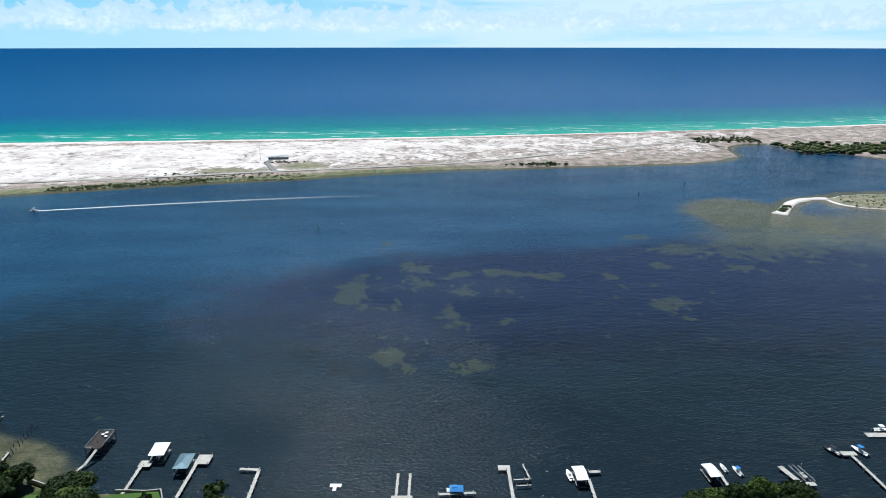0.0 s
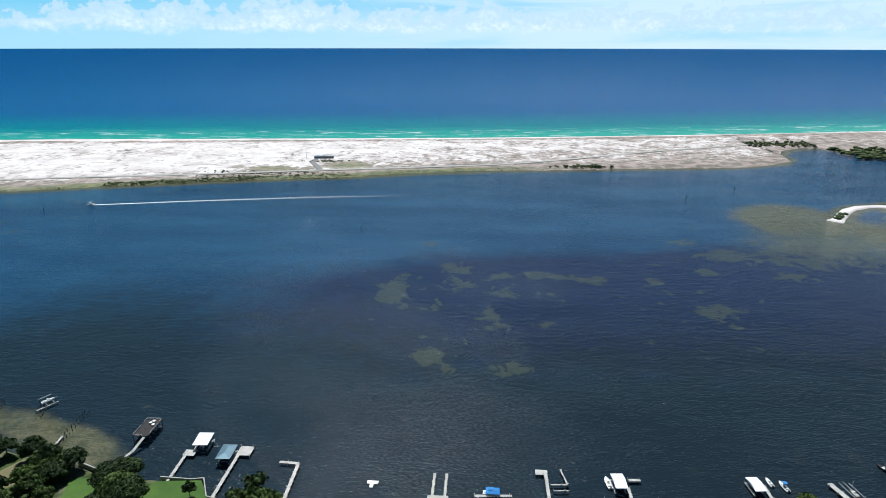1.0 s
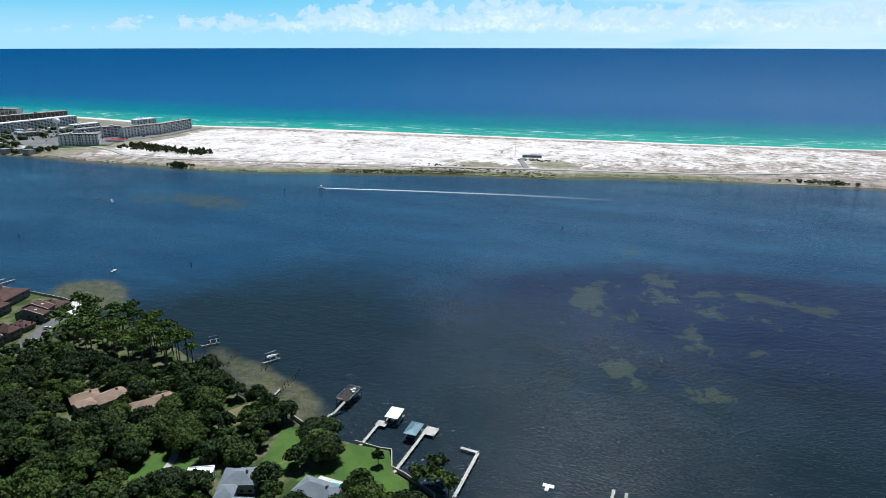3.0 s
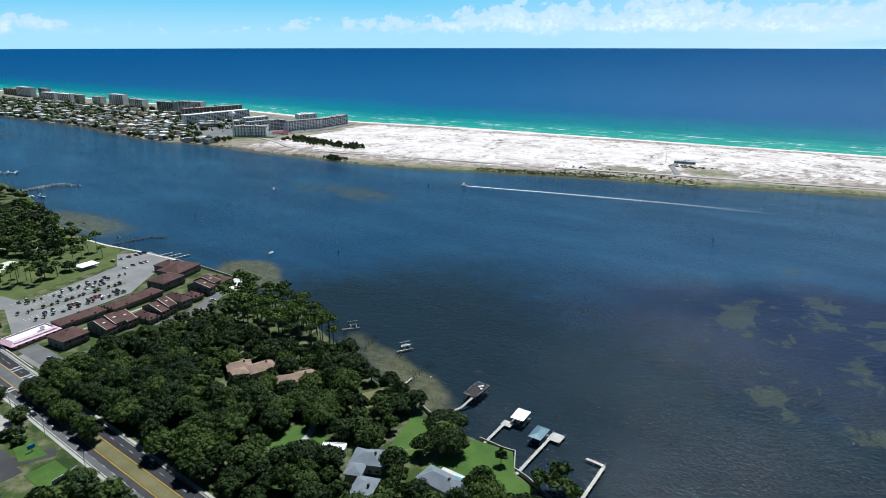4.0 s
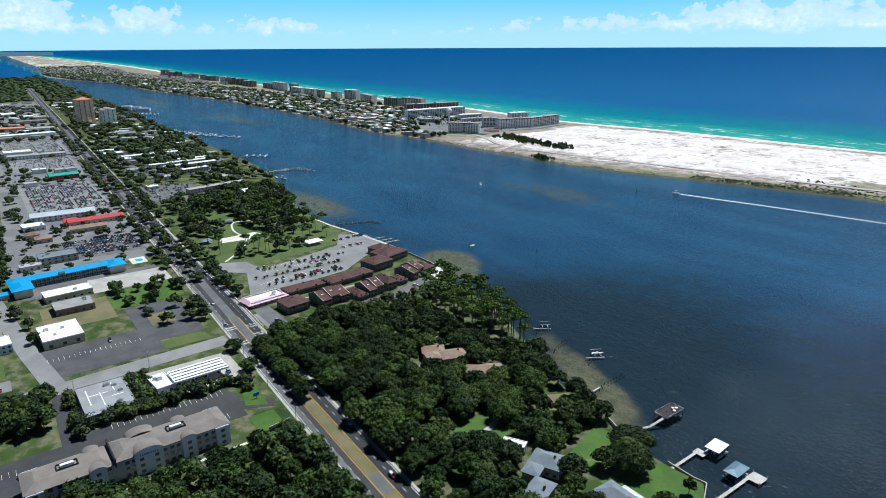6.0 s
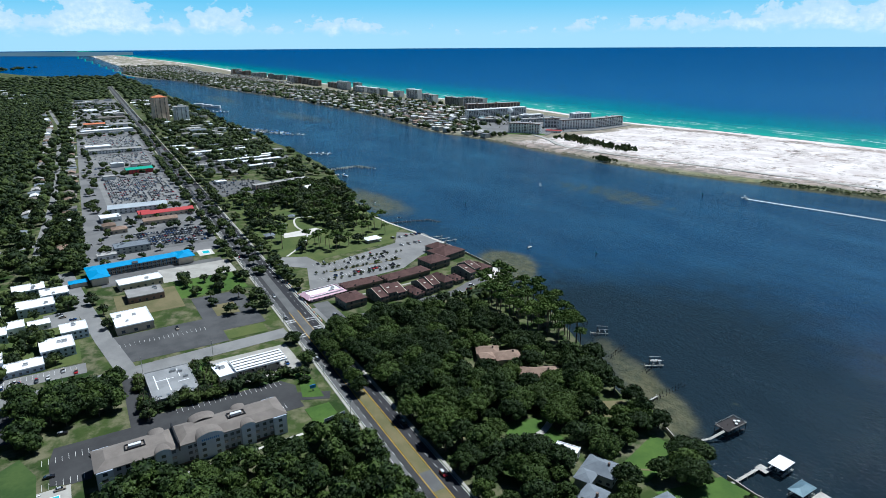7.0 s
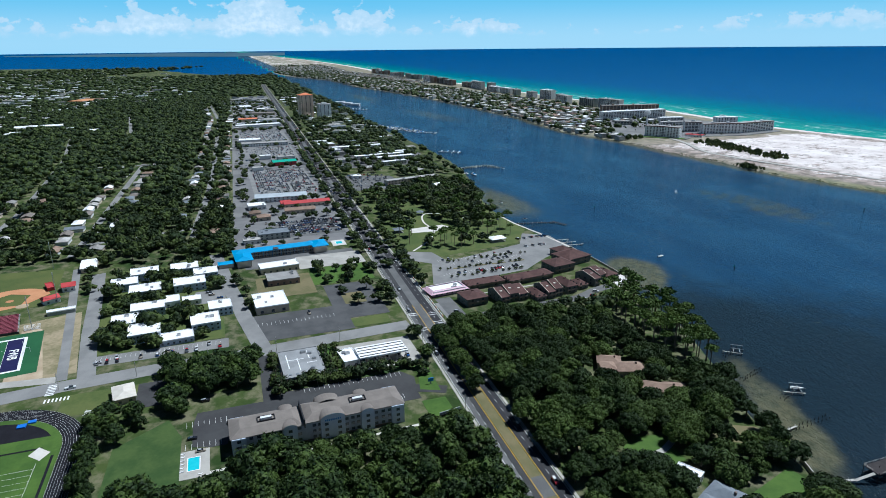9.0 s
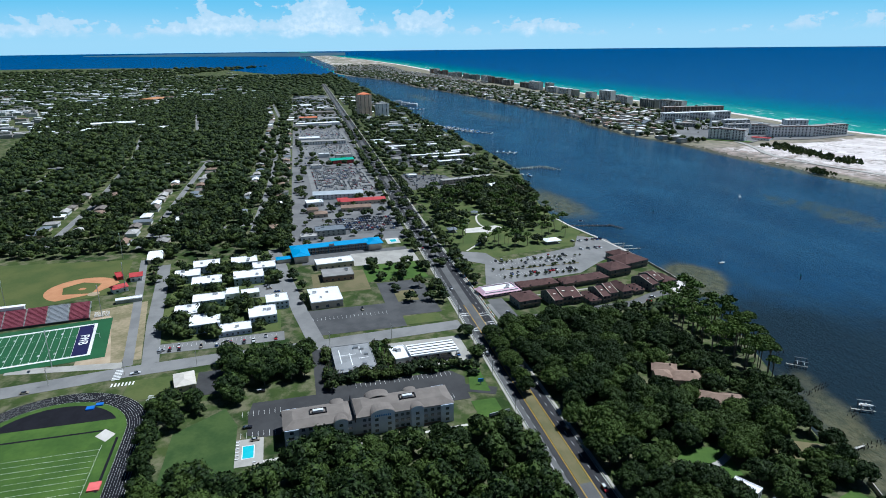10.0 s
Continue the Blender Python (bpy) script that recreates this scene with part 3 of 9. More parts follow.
def water_sheet():
    """One sheet of water from below the camera to the horizon all round."""
    yaws = [*np.arange(-45, 118, 0.45), *np.arange(118, 315, 3.0)]
    downs = [89.0, 70.0, 55.0, *np.arange(45, 20, -0.4), *np.arange(20, 4, -0.12), *np.arange(4, 0.38, -0.05), 0.38]
    rad = [EYE / math.tan(radians(a)) for a in downs]
    yw, rd = np.meshgrid(np.radians(yaws), np.array(rad), indexing="ij")
    px, py = -np.sin(yw) * rd, np.cos(yw) * rd
    pr = np.vectorize(drawn_in)(rd)
    verts = np.stack([-np.sin(yw) * pr, np.cos(yw) * pr, EYE - EYE * pr / rd], -1).reshape(-1, 3)
    n, k = yw.shape
    faces = [(i * k + j, ((i + 1) % n) * k + j, ((i + 1) % n) * k + j + 1, i * k + j + 1) for i in range(n) for j in range(k - 1)]
    me = bpy.data.meshes.new("water")
    me.from_pydata(verts.tolist(), [], [f[::-1] for f in faces])
    px, py = px.ravel(), py.ravel()
    gx = np.array([p[0] for p in gulf_line])[::-1]
    gy = np.array([p[1] for p in gulf_line])[::-1]
    off = py - np.interp(px, gx, gy)
    bx = np.array([p[0] for p in smooth_line(BACKSHORE, 60.0)])[::-1]
    by = np.array([p[1] for p in smooth_line(BACKSHORE, 60.0)])[::-1]
    to_gulf = np.minimum(off, line_gap(px, py, GULF))
    gulf = np.where(off > -25, 0.01 + np.clip(to_gulf + 25, 0, 2500) / 620.0, 0.0)
    bar = np.exp(-((to_gulf - 8) / 16.0) ** 2) + 0.85 * np.exp(-((to_gulf - 75) / 38.0) ** 2)
    bar = np.where(off > -25, bar, 0)
    gulf = np.where((off <= -25) & (px < -4300) & (py < 420), 2.4, gulf)
    near_main, near_back, near_spit = line_gap(px, py, MAINSHORE), line_gap(px, py, BACKSHORE), np.minimum(line_gap(px, py, SPIT + SPIT[:1]), line_gap(px, py, HOOK))
    shoal = 0.75 * np.exp(-(near_back / 14.0) ** 2) + 0.18 * np.exp(-(near_main / 26.0) ** 2)

    def blob(x, y, w, d, turn, k):
        c, s = math.cos(radians(turn)), math.sin(radians(turn))
        a, b = ((px - x) * c + (py - y) * s) / w, (-(px - x) * s + (py - y) * c) / d
        return k * np.exp(-(a * a + b * b) ** 1.4)

    for b in ((-197, 252, 26, 14, -22, 0.8), (-230, 268, 26, 12, -25, 0.4), (-262, 278, 20, 9, -25, 0.28), (-432, 324, 32, 24, -20, 0.9), (-405, 314, 16, 14, 0, 0.75), (-700, 325, 80, 28, 0, 0.55),
              (335, 728, 66, 50, 40, 0.85), (395, 668, 14, 36, 12, 1.05), (330, 640, 110, 60, 30, 0.42), (470, 600, 120, 60, 10, 0.42), (520, 680, 120, 60, 0, 0.45),
              (-60, 262, 60, 16, 5, 0.1), (130, 258, 120, 18, 4, 0.14), (-10, 310, 120, 26, 3, 0.1), (180, 300, 100, 30, 5, 0.12),
              (-560, 600, 90, 38, -12, 0.3), (-720, 560, 70, 25, -8, 0.22), (-1700, 560, 250, 50, 5, 0.4), (-2400, 520, 260, 40, 0, 0.45)):
        shoal = shoal + blob(*b)
    weed = np.exp(-(near_main / 190.0) ** 2) * step01(px, -460, -230) + 0.35 * np.exp(-(near_main / 60.0) ** 2)
    shoal = np.minimum(shoal, 0.8)
    shoal = np.maximum(shoal, 0.95 * np.exp(-(near_spit / 16.0) ** 2))
    meadow = np.clip(blob(60, 455, 260, 120, 8, 1.1) + blob(300, 500, 160, 110, 10, 0.9) + blob(-520, 600, 160, 70, -10, 0.35) + blob(180, 400, 120, 40, 0, 0.5), 0, 1)
    def soft_spot(x, y, w, d):
        return 1.05 * np.exp(-((px - x) / w) ** 2 - ((py - y) / d) ** 2)

    bare = np.zeros_like(px)
    # bare sand in the grass beds: place and half sizes
    for x, y, w, d in ((-70, 461, 13, 24), (-24, 522, 12, 12), (-18, 482, 16, 11), (15, 503, 8, 11), (15, 470, 9, 13), (52, 508, 18, 8), (74, 502, 12, 6), (4, 425, 7, 12), (9, 401, 7, 5), (94, 499, 7, 10),
                       (138, 503, 9, 10), (173, 439, 14, 16), (-39, 438, 7, 7), (-58, 434, 7, 7), (-63, 499, 9, 6), (47, 466, 6, 6), (-31, 354, 12, 13), (188, 527, 10, 7), (190, 613, 18, 9), (225, 572, 26, 18)):
        bare = np.maximum(bare, soft_spot(x, y, w * 1.5, d * 1.5))
    for x, y, w, d in ((300, 574, 60, 30), (340, 620, 40, 60), (18, 345, 11, 8), (-54, 590, 9, 8), (44, 409, 5, 6), (-24, 382, 4, 8), (260, 520, 14, 9), (-560, 600, 50, 24), (-640, 585, 30, 16)):
        bare = np.maximum(bare, 0.95 * soft_spot(x, y, w * 1.5, d * 1.5))
    for key, val in (("shoal", shoal), ("gulf", gulf), ("bar", bar), ("meadow", meadow), ("bare", bare), ("weed", weed)):
        a = me.attributes.new(key, "FLOAT", "POINT")
        a.data.foreach_set("value", np.asarray(val, dtype=np.float32))
    me.materials.append(M["water"])
    me.polygons.foreach_set("use_smooth", [True] * len(me.polygons))
    ob = new("water", me)
    tagged(ob, "blue-green gulf and dark sheltered sound under wind ripples", "water", kind="structure")


water_sheet()


def strip_land(name, side_a, side_b, material, label, rows=12, crown=3.0, plants=None):
    """Land between two shore lines: it rises from under the water to its crown."""
    verts, faces, veg, green = [], [], [], []
    grid = []
    for p in side_a:
        q = np.array(side_b)
        other = q[np.argmin(np.abs(q[:, 0] - p[0]))]
        grid.append((np.array(p), other))
    us = [0, 0.008, 0.02, 0.035, 0.05, 0.065, *np.linspace(0.08, 0.9, rows), 0.955, 0.985, 1.0]
    for a, b in grid:
        for u in us:
            x, y = a + (b - a) * u
            edge = min(u, 1 - u)
            wide = np.hypot(*(b - a)) * edge
            z = -0.6 + crown * min(1.0, wide / 25.0) + 0.8 * noise.noise((x * 0.012, y * 0.02, 3.0)) * min(1, wide / 30.0)
            verts.append(warp(x, y, z))
            v, k = plants(x, y, u, wide)
            veg.append(v)
            green.append(k)
    k = len(us)
    for i in range(len(grid) - 1):
        for j in range(k - 1):
            faces.append((i * k + j, i * k + j + 1, (i + 1) * k + j + 1, (i + 1) * k + j))
    me = bpy.data.meshes.new(name)
    me.from_pydata(verts, [], faces)
    me.materials.append(material)
    me.polygons.foreach_set("use_smooth", [True] * len(me.polygons))
    a = me.attributes.new("plants", "FLOAT", "POINT")
    a.data.foreach_set("value", np.array(veg, dtype=np.float32))
    a = me.attributes.new("green", "FLOAT", "POINT")
    a.data.foreach_set("value", np.array(green, dtype=np.float32))
    return tagged(new(name, me), label, "land", kind="structure")


def dune_plants(x, y, u, wide):
    """How thickly plants grow, and how green; u runs from the sound (0) to the gulf (1)."""
    def s1(v, a, b):
        t = min(1.0, max(0.0, (v - a) / (b - a)))
        return t * t * (3 - 2 * t)

    v = 0.07 + (0.75 * s1(u, 0.22, 0.05) if x > -1010 else 0.95 * s1(u, 0.95, 0.86) * (0.45 + 0.55 * s1(x, -7000.0, -5500.0)))
    strip = s1(wide, 32.0, 20.0) * s1(x, -1000.0, -520.0) * s1(x, 150.0, -60.0) if u < 0.5 else 0.0
    v += 1.0 * strip
    yard = math.exp(-((x + 215) / 32) ** 2 - ((y - 990) / 26) ** 2) + 0.8 * math.exp(-((x + 330) / 60) ** 2 - ((y - 955) / 16) ** 2)
    v += 1.1 * yard
    v += 1.3 * math.exp(-((u - 0.885) / 0.03) ** 2) * (0.55 + 0.6 * noise.noise((x * 0.006, 0.0, 4.0)))
    v += 0.2 * s1(u, 0.62, 0.3) * s1(x, -420.0, -200.0) + 0.13 * s1(x, -250.0, 60.0) + 0.14 * s1(x, 120.0, 330.0) + 0.3 * s1(x, 450.0, 700.0)
    return v - 0.9 * s1(u, 0.91, 0.95) - 1.2 * s1(wide, 5.0, 2.0), max(strip, min(1.0, yard), 0.55 * s1(x, -960.0, -1080.0))


def land():
    strip_land("barrier_island_ground", [p for p in back_line if p[0] > -16000], gulf_line, M["sand"], "white dune sand with low scrub on a barrier island", 26, 2.6, dune_plants)
    g = Geo()
    # the land slopes out of the water, then lies flat
    line = main_line + [p for p in smooth_line(MAIN_NORTH, 300.0)]
    n = len(line)
    inner = []
    for i, (x, y) in enumerate(line):
        a, b = np.array(line[max(i - 1, 0)]), np.array(line[min(i + 1, n - 1)])
        t = (b - a) / max(np.hypot(*(b - a)), 1e-6)
        inner.append((x - t[1] * 3.5, y + t[0] * 3.5))
    vs = [warp(x, y, -0.8) for x, y in line] + [warp(x, y, 1.7) for x, y in inner]
    g.add(vs, [(i, i + 1, n + i + 1, n + i) for i in range(n - 1)])
    # flat part: a fan of rows from the inner shore to the far south-west corner of the town
    cols = 40
    top = []
    for x, y in inner:
        end = (x * 1.0, -4200.0)
        top.append([warp(x + (end[0] - x) * (k / cols) ** 1.7, y + (end[1] - y) * (k / cols) ** 1.7, 2.0) for k in range(cols + 1)])
    base = len(g.v)
    g.v.extend(p for row in top for p in row)
    w = cols + 1
    for i in range(n - 1):
        if abs(inner[i + 1][0] - inner[i][0]) < 1e-3:
            continue
        for k in range(cols):
            g.f.append((base + i * w + k, base + (i + 1) * w + k, base + (i + 1) * w + k + 1, base + i * w + k + 1))
    ob = solid("town_ground", g, M["ground"], "mainland ground of worn grass and pale soil", "ground", kind="structure")
    edge = []
    for i, (x, y) in enumerate(hook_line):
        a, b = np.array(hook_line[max(i - 1, 0)]), np.array(hook_line[min(i + 1, len(hook_line) - 1)])
        t = (b - a) / np.hypot(*(b - a))
        w = 5.5 + 2.0 * noise.noise((x * 0.06, y * 0.06, 2.0)) + 3.0 * i / len(hook_line)
        edge.append(((x - t[1] * w, y + t[0] * w), (x + t[1] * w, y - t[0] * w)))
    islet("sand_hook", [p for p, q in edge] + [q for p, q in edge[::-1]], 8.0, (-1.5, -1.2, -0.6), "curved hook of bare white sand")
    islet("sand_spit", spit_line, 22.0, (-1.0, 0.3, 1.6), "low grassy islet with white sand rim")


def islet(name, outline, slope, plants, label):
    """Low land inside an outline: it rises from the water over the width of its rim."""
    g = Geo()
    n = len(outline)
    area = sum(ax * by - bx * ay for (ax, ay), (bx, by) in zip(outline, outline[1:] + outline[:1]))
    side = 1.0 if area < 0 else -1.0
    for k, z in ((0.0, -0.5), (0.2, 0.5), (0.34, 1.2)):
        for i, (x, y) in enumerate(outline):
            a, b = np.array(outline[i - 1]), np.array(outline[(i + 1) % n])
            t = (b - a) / max(np.hypot(*(b - a)), 1e-6)
            g.v.append((x + t[1] * k * slope * side, y - t[0] * k * slope * side, z))
    for r in range(2):
        g.f.extend((r * n + i, r * n + (i + 1) % n, (r + 1) * n + (i + 1) % n, (r + 1) * n + i) for i in range(n))
    g.f.append(tuple(range(2 * n, 3 * n)))
    me = g.mesh(name, M["sand"], False)
    for key, values in (("plants", plants), ("green", (0.0, 0.4, 0.7))):
        a = me.attributes.new(key, "FLOAT", "POINT")
        a.data.foreach_set("value", np.repeat(np.array(values, dtype=np.float32), n))
    tagged(new(name, me), label, "islet", kind="structure")


land()


def far_shore(name, rows, material, label, z=6.0):
    """Distant low land beyond the bay: rows of yaw, near and far angle under the horizon."""
    g = Geo()
    for yaw, near, far_edge in rows:
        for dep in (near, far_edge):
            d = EYE / math.tan(radians(dep))
            e = drawn_in(d)
            s, c = math.sin(radians(yaw)), math.cos(radians(yaw))
            g.v.append((-s * e, c * e, EYE - e * math.tan(radians(dep)) + 0.5))
    g.f.extend((2 * i, 2 * i + 1, 2 * i + 3, 2 * i + 2) for i in range(len(rows) - 1))
    solid(name, g, material, label, "land", kind="structure")


# Wooded land with the blue haze of distance painted into its base colour.
M["hazed_land"] = surface("hazed_land", (0.03, 0.075, 0.11), (0.06, 0.12, 0.16), 0.004, 0.02, 0.9, relief=0)
far_shore("far_peninsula", [(84, 0.72, 0.5), (88, 0.78, 0.46), (92, 0.72, 0.45), (97, 0.66, 0.47), (101, 0.62, 0.5), (104, 0.56, 0.52)], M["hazed_land"], "wooded shore far across the bay, haze blue painted into its colour")


# ---- roads and paved ground ----
def hwy(x):
    """The y of the highway's median at x."""
    return 116.5 + 0.0385 * (-x - 210.0)


def paved(name, poly, z, material, label, category="pavement", kind="structure", block=True):
    g = Geo()
    g.prism(poly, z - 0.4, z)
    if block:
        q = np.array(poly)
        lo, hi = q.min(0), q.max(0)
        take(*((lo + hi) / 2), *(hi - lo))
    return solid(name, g, material, label, category, kind=kind)


def ribbon(name, line, width, z, material, label, category="road", shift=0.0, block=1.0, end=1e9, thick=0.3):
    """A road or path of constant width along a line, with edges."""
    g = Geo()
    n = len(line)
    side = []
    for i in range(n):
        a, b = np.array(line[max(i - 1, 0)]), np.array(line[min(i + 1, n - 1)])
        t = (b - a) / np.hypot(*(b - a))
        side.append((-t[1], t[0]))
    for (x, y), (sx, sy) in zip(line, side):
        for k, dz in ((-0.5, -thick), (-0.5, 0), (0.5, 0), (0.5, -thick)):
            g.v.append(warp(x + sx * (shift + k * width), y + sy * (shift + k * width), z + dz))
    for i in range(n - 1):
        for k in range(3):
            g.f.append((4 * i + k, 4 * i + k + 1, 4 * i + 5 + k, 4 * i + 4 + k))
    ob = solid(name, g, material, label, category, kind="structure")
    if block:
        for (ax, ay), (bx, by) in zip(line[:-1], line[1:]):
            if abs(ax) > end:
                continue
            L = math.hypot(bx - ax, by - ay)
            turn = math.degrees(math.atan2(by - ay, bx - ax))
            c, s = math.cos(radians(turn)), math.sin(radians(turn))
            take((ax + bx) / 2 - s * shift, (ay + by) / 2 + c * shift, L + 1, width + block, turn)
    return ob


HX = [x for x in range(120, -600, -60)] + [x for x in range(-600, -3550, -150)]
hwy_line = [(float(x), hwy(x)) for x in HX]
ribbon("highway_eastbound", hwy_line, 6.9, 2.12, M["asphalt"], "worn grey asphalt lanes of a divided highway", shift=6.5)
ribbon("highway_westbound", hwy_line, 6.9, 2.12, M["new_asphalt"], "fresh dark asphalt lanes of a divided highway", shift=-6.5)
ribbon("worn_lane", [p for p in hwy_line if p[0] > -900], 3.3, 2.126, M["cracked_asphalt"], "worn pale grey outer lane of the highway", "road", shift=8.25, block=0)
ribbon("median", [p for p in hwy_line if p[0] > -310], 5.6, 2.2, M["dry_grass"], "dry grass median with pale kerb edge", "median", block=0)
ribbon("median_far", [p for p in hwy_line if p[0] < -290], 6.0, 2.19, M["cracked_asphalt"], "grey turn lanes and worn islands between the carriageways", "median", block=0)
for s, nm in ((11.1, "sidewalk_north"), (-11.1, "sidewalk_south")):
    ribbon(nm, hwy_line, 1.4, 2.2, M["concrete"], "pale concrete sidewalk along the highway", "sidewalk", shift=s)
CROSS = [(-340.0, -420.0), (-368.0, -160.0), (-376.0, -100.0), (-380.0, -50.0), (-382.0, 10.0), (-386.0, 60.0), (-389.0, 110.0)]
ribbon("side_street", CROSS, 14.0, 2.13, M["old_asphalt"], "sun-bleached asphalt side street", shift=0)
for s, nm in ((3.25, "edge_line"), (-3.25, "edge_line")):
    ribbon(nm, hwy_line[:10], 0.28, 2.26, M["line_yellow"], "yellow painted line beside the median", "road marking", shift=s, block=0, thick=0.02)
for s in (9.7, -9.7):
    ribbon("edge_line", hwy_line[:14], 0.2, 2.15, M["line_white"], "white painted line at the road edge", "road marking", shift=s, block=0, thick=0.02)


def lane_dashes():
    g = Geo()
    for s in (6.5, -6.5):
        for k in range(105):
            x = -150 - k * 9.0
            g.box(x - 3, hwy(x) - s - 0.09, 2.1, x, hwy(x) - s + 0.09, 2.14)
    solid("lane_dash", g, M["line_white"], "white dashed lane markings on the highway", "road marking", kind="stuff")
    g = Geo()
    for x in (-376.0, -379.5, -402.0, -405.5):
        g.box(x - 0.4, hwy(x) - 9.8, 2.1, x + 0.4, hwy(x) - 3.2, 2.142)
    for x in (-384.0, -387.0, -399.0, -402.5):
        g.box(x - 0.3, hwy(x) + 3.2, 2.1, x + 0.3, hwy(x) + 9.8, 2.142)
    solid("stop_line", g, M["line_white"], "white stop lines and crosswalk bars at the junction", "road marking", kind="structure")


lane_dashes()


def block_rect(x0, y0, x1, y1):
    return [(x0, y0), (x1, y0), (x1, y1), (x0, y1)]


# crossovers through the median
for x0, x1 in ((-213, -199), (-416, -380), (-520, -505), (-700, -688)):
    paved("median_crossover", [(x0, hwy(x0) - 3.3), (x1, hwy(x1) - 3.3), (x1, hwy(x1) + 3.3), (x0, hwy(x0) + 3.3)], 2.24, M["cracked_asphalt"], "grey asphalt crossover through the median", block=False)

# hotel grounds
paved("hotel_lot", [(-320, -26), (-320, 8), (-326, 18), (-327, 86), (-318, 92), (-302, 89), (-294, 89), (-294, -10), (-286, -12), (-286, -19), (-289, -28), (-309, -28)], 2.1, M["asphalt"], "fresh dark asphalt parking lot of the hotel", "parking lot", block=False)
take(-316, 30, 42, 124)
take(-282, -20, 30, 24)
ribbon("hotel_drive", [(-316.0, 11.0), (-376.0, 12.0)], 7.0, 2.11, M["asphalt"], "dark asphalt drive to the hotel lot", "driveway")
ribbon("hotel_exit", [(-306.0, 88.0), (-298.0, 105.0)], 8.0, 2.11, M["asphalt"], "dark asphalt exit to the highway", "driveway")
paved("lawn_by_hotel", [(-330, 95), (-331.5, 103.5), (-298, 101.5), (-303, 91), (-318, 94.5)], 2.14, M["lawn"], "bright green clipped lawn", "lawn")
paved("lawn_by_sign", block_rect(-291, 88, -274, 101.5), 2.14, M["lawn"], "bright green clipped lawn by the sign", "lawn")
paved("hotel_lawn", [(-300, -64), (-318, -40), (-300, -33), (-262, -33), (-246, -45), (-250, -66)], 2.1, M["dark_lawn"], "mown green lawn behind the hotel", "lawn", block=False)
take(-280, -50, 44, 32)
paved("pool_deck", block_rect(-286, -33, -264, -20), 2.2, M["concrete"], "pale concrete pool deck", "deck")
paved("gas_apron", block_rect(-372, 56, -335, 103.5), 2.11, M["concrete"], "pale concrete forecourt of the filling station", "forecourt")
paved("low_lot", block_rect(-374, 18, -329, 46), 2.09, M["concrete"], "concrete yard by a low office", "yard", block=False)
paved("hedge_strip", block_rect(-334.5, 18, -327.5, 92), 2.12, M["dark_lawn"], "planted green strip beside the hotel lot", "verge", block=False)
paved("grass_strip", block_rect(-373, 45.5, -334, 55.5), 2.12, M["lawn"], "green grass strip between office and filling station", "verge", block=False)
paved("empty_lot_west", block_rect(-440, 8, -396, 74), 2.1, M["dull_asphalt"], "cracked grey asphalt of an empty parking lot", "parking lot")
paved("empty_lot_east", block_rect(-484, 66, -414, 103), 2.09, M["dull_asphalt"], "old parking lot broken by grass islands", "parking lot", block=False)
paved("verge_by_junction", block_rect(-412, 74, -398, 100), 2.13, M["park_grass"], "grass verge by the junction", "verge", block=False)
paved("lot_island", block_rect(-462, 76, -440, 92), 2.2, M["dry_grass"], "dry grass island in the parking lot", "verge", block=False)
paved("white_hall_yard", block_rect(-520, 16, -472, 60), 2.09, M["dry_grass"], "dry grass yard between halls", "yard", block=False)
paved("grass_by_highway", block_rect(-530, 60, -488, 110), 2.09, M["lawn"], "green lawn with oaks beside the highway", "lawn", block=False)
paved("sand_lot", block_rect(-566, 54, -531, 112), 2.1, M["concrete"], "bare sandy lot by the highway", "yard")
paved("motel_lot", block_rect(-576, 10, -545, 108), 2.08, M["cracked_asphalt"], "grey motel parking lot", "parking lot", block=False)
ribbon("apartment_street", [(-388.0, 12.0), (-440.0, 4.0), (-520.0, -6.0), (-600.0, -14.0)], 11.0, 2.12, M["old_asphalt"], "bleached asphalt street between apartments and halls")
ribbon("stadium_street", [(-384.0, -88.0), (-450.0, -96.0), (-520.0, -102.0), (-580.0, -108.0)], 10.0, 2.12, M["old_asphalt"], "bleached asphalt street by the apartments")
ribbon("stadium_lane", [(-384.0, -101.0), (-450.0, -109.0), (-520.0, -118.0), (-600.0, -128.0)], 6.0, 2.11, M["old_asphalt"], "dusty pale lane by the playing fields", "lane")
paved("apartment_lot", block_rect(-410, -90, -396, -8), 2.1, M["old_asphalt"], "bleached asphalt parking strip by the apartments", "parking lot")
paved("apartment_court", block_rect(-505, -30, -478, -8), 2.1, M["old_asphalt"], "bleached asphalt parking court", "parking lot")
paved("apartment_yard", block_rect(-580, -92, -412, -10), 2.05, M["park_grass"], "patchy grass between the apartment blocks", "yard", block=False)
paved("trampled_yard", [(-482.2, -146.5), (-493.6, -107.4), (-391.8, -94.4), (-388.8, -116.4), (-438.9, -130.5)], 2.055, M["trampled"], "trampled dry ground beside the stadium", "yard", block=False)
paved("corner_verge", block_rect(-364, -96, -340, -50), 2.1, M["park_grass"], "grass verge with worn path", "verge", block=False)
take(-352, -78, 26, 50)
paved("corner_lot", block_rect(-364, -58, -336, -42), 2.12, M["asphalt"], "asphalt lot by a small building", "parking lot")


def stalls(x0, y0, n, step, length, along_y=True, z=2.13):
    g = Geo()
    for k in range(n + 1):
        if along_y:
            g.box(x0, y0 + k * step - 0.06, z - 0.03, x0 + length, y0 + k * step + 0.06, z)
        else:
            g.box(x0 + k * step - 0.06, y0, z - 0.03, x0 + k * step + 0.06, y0 + length, z)
    return solid("stall_lines", g, M["line_white"], "white painted parking stall lines", "road marking", kind="structure")


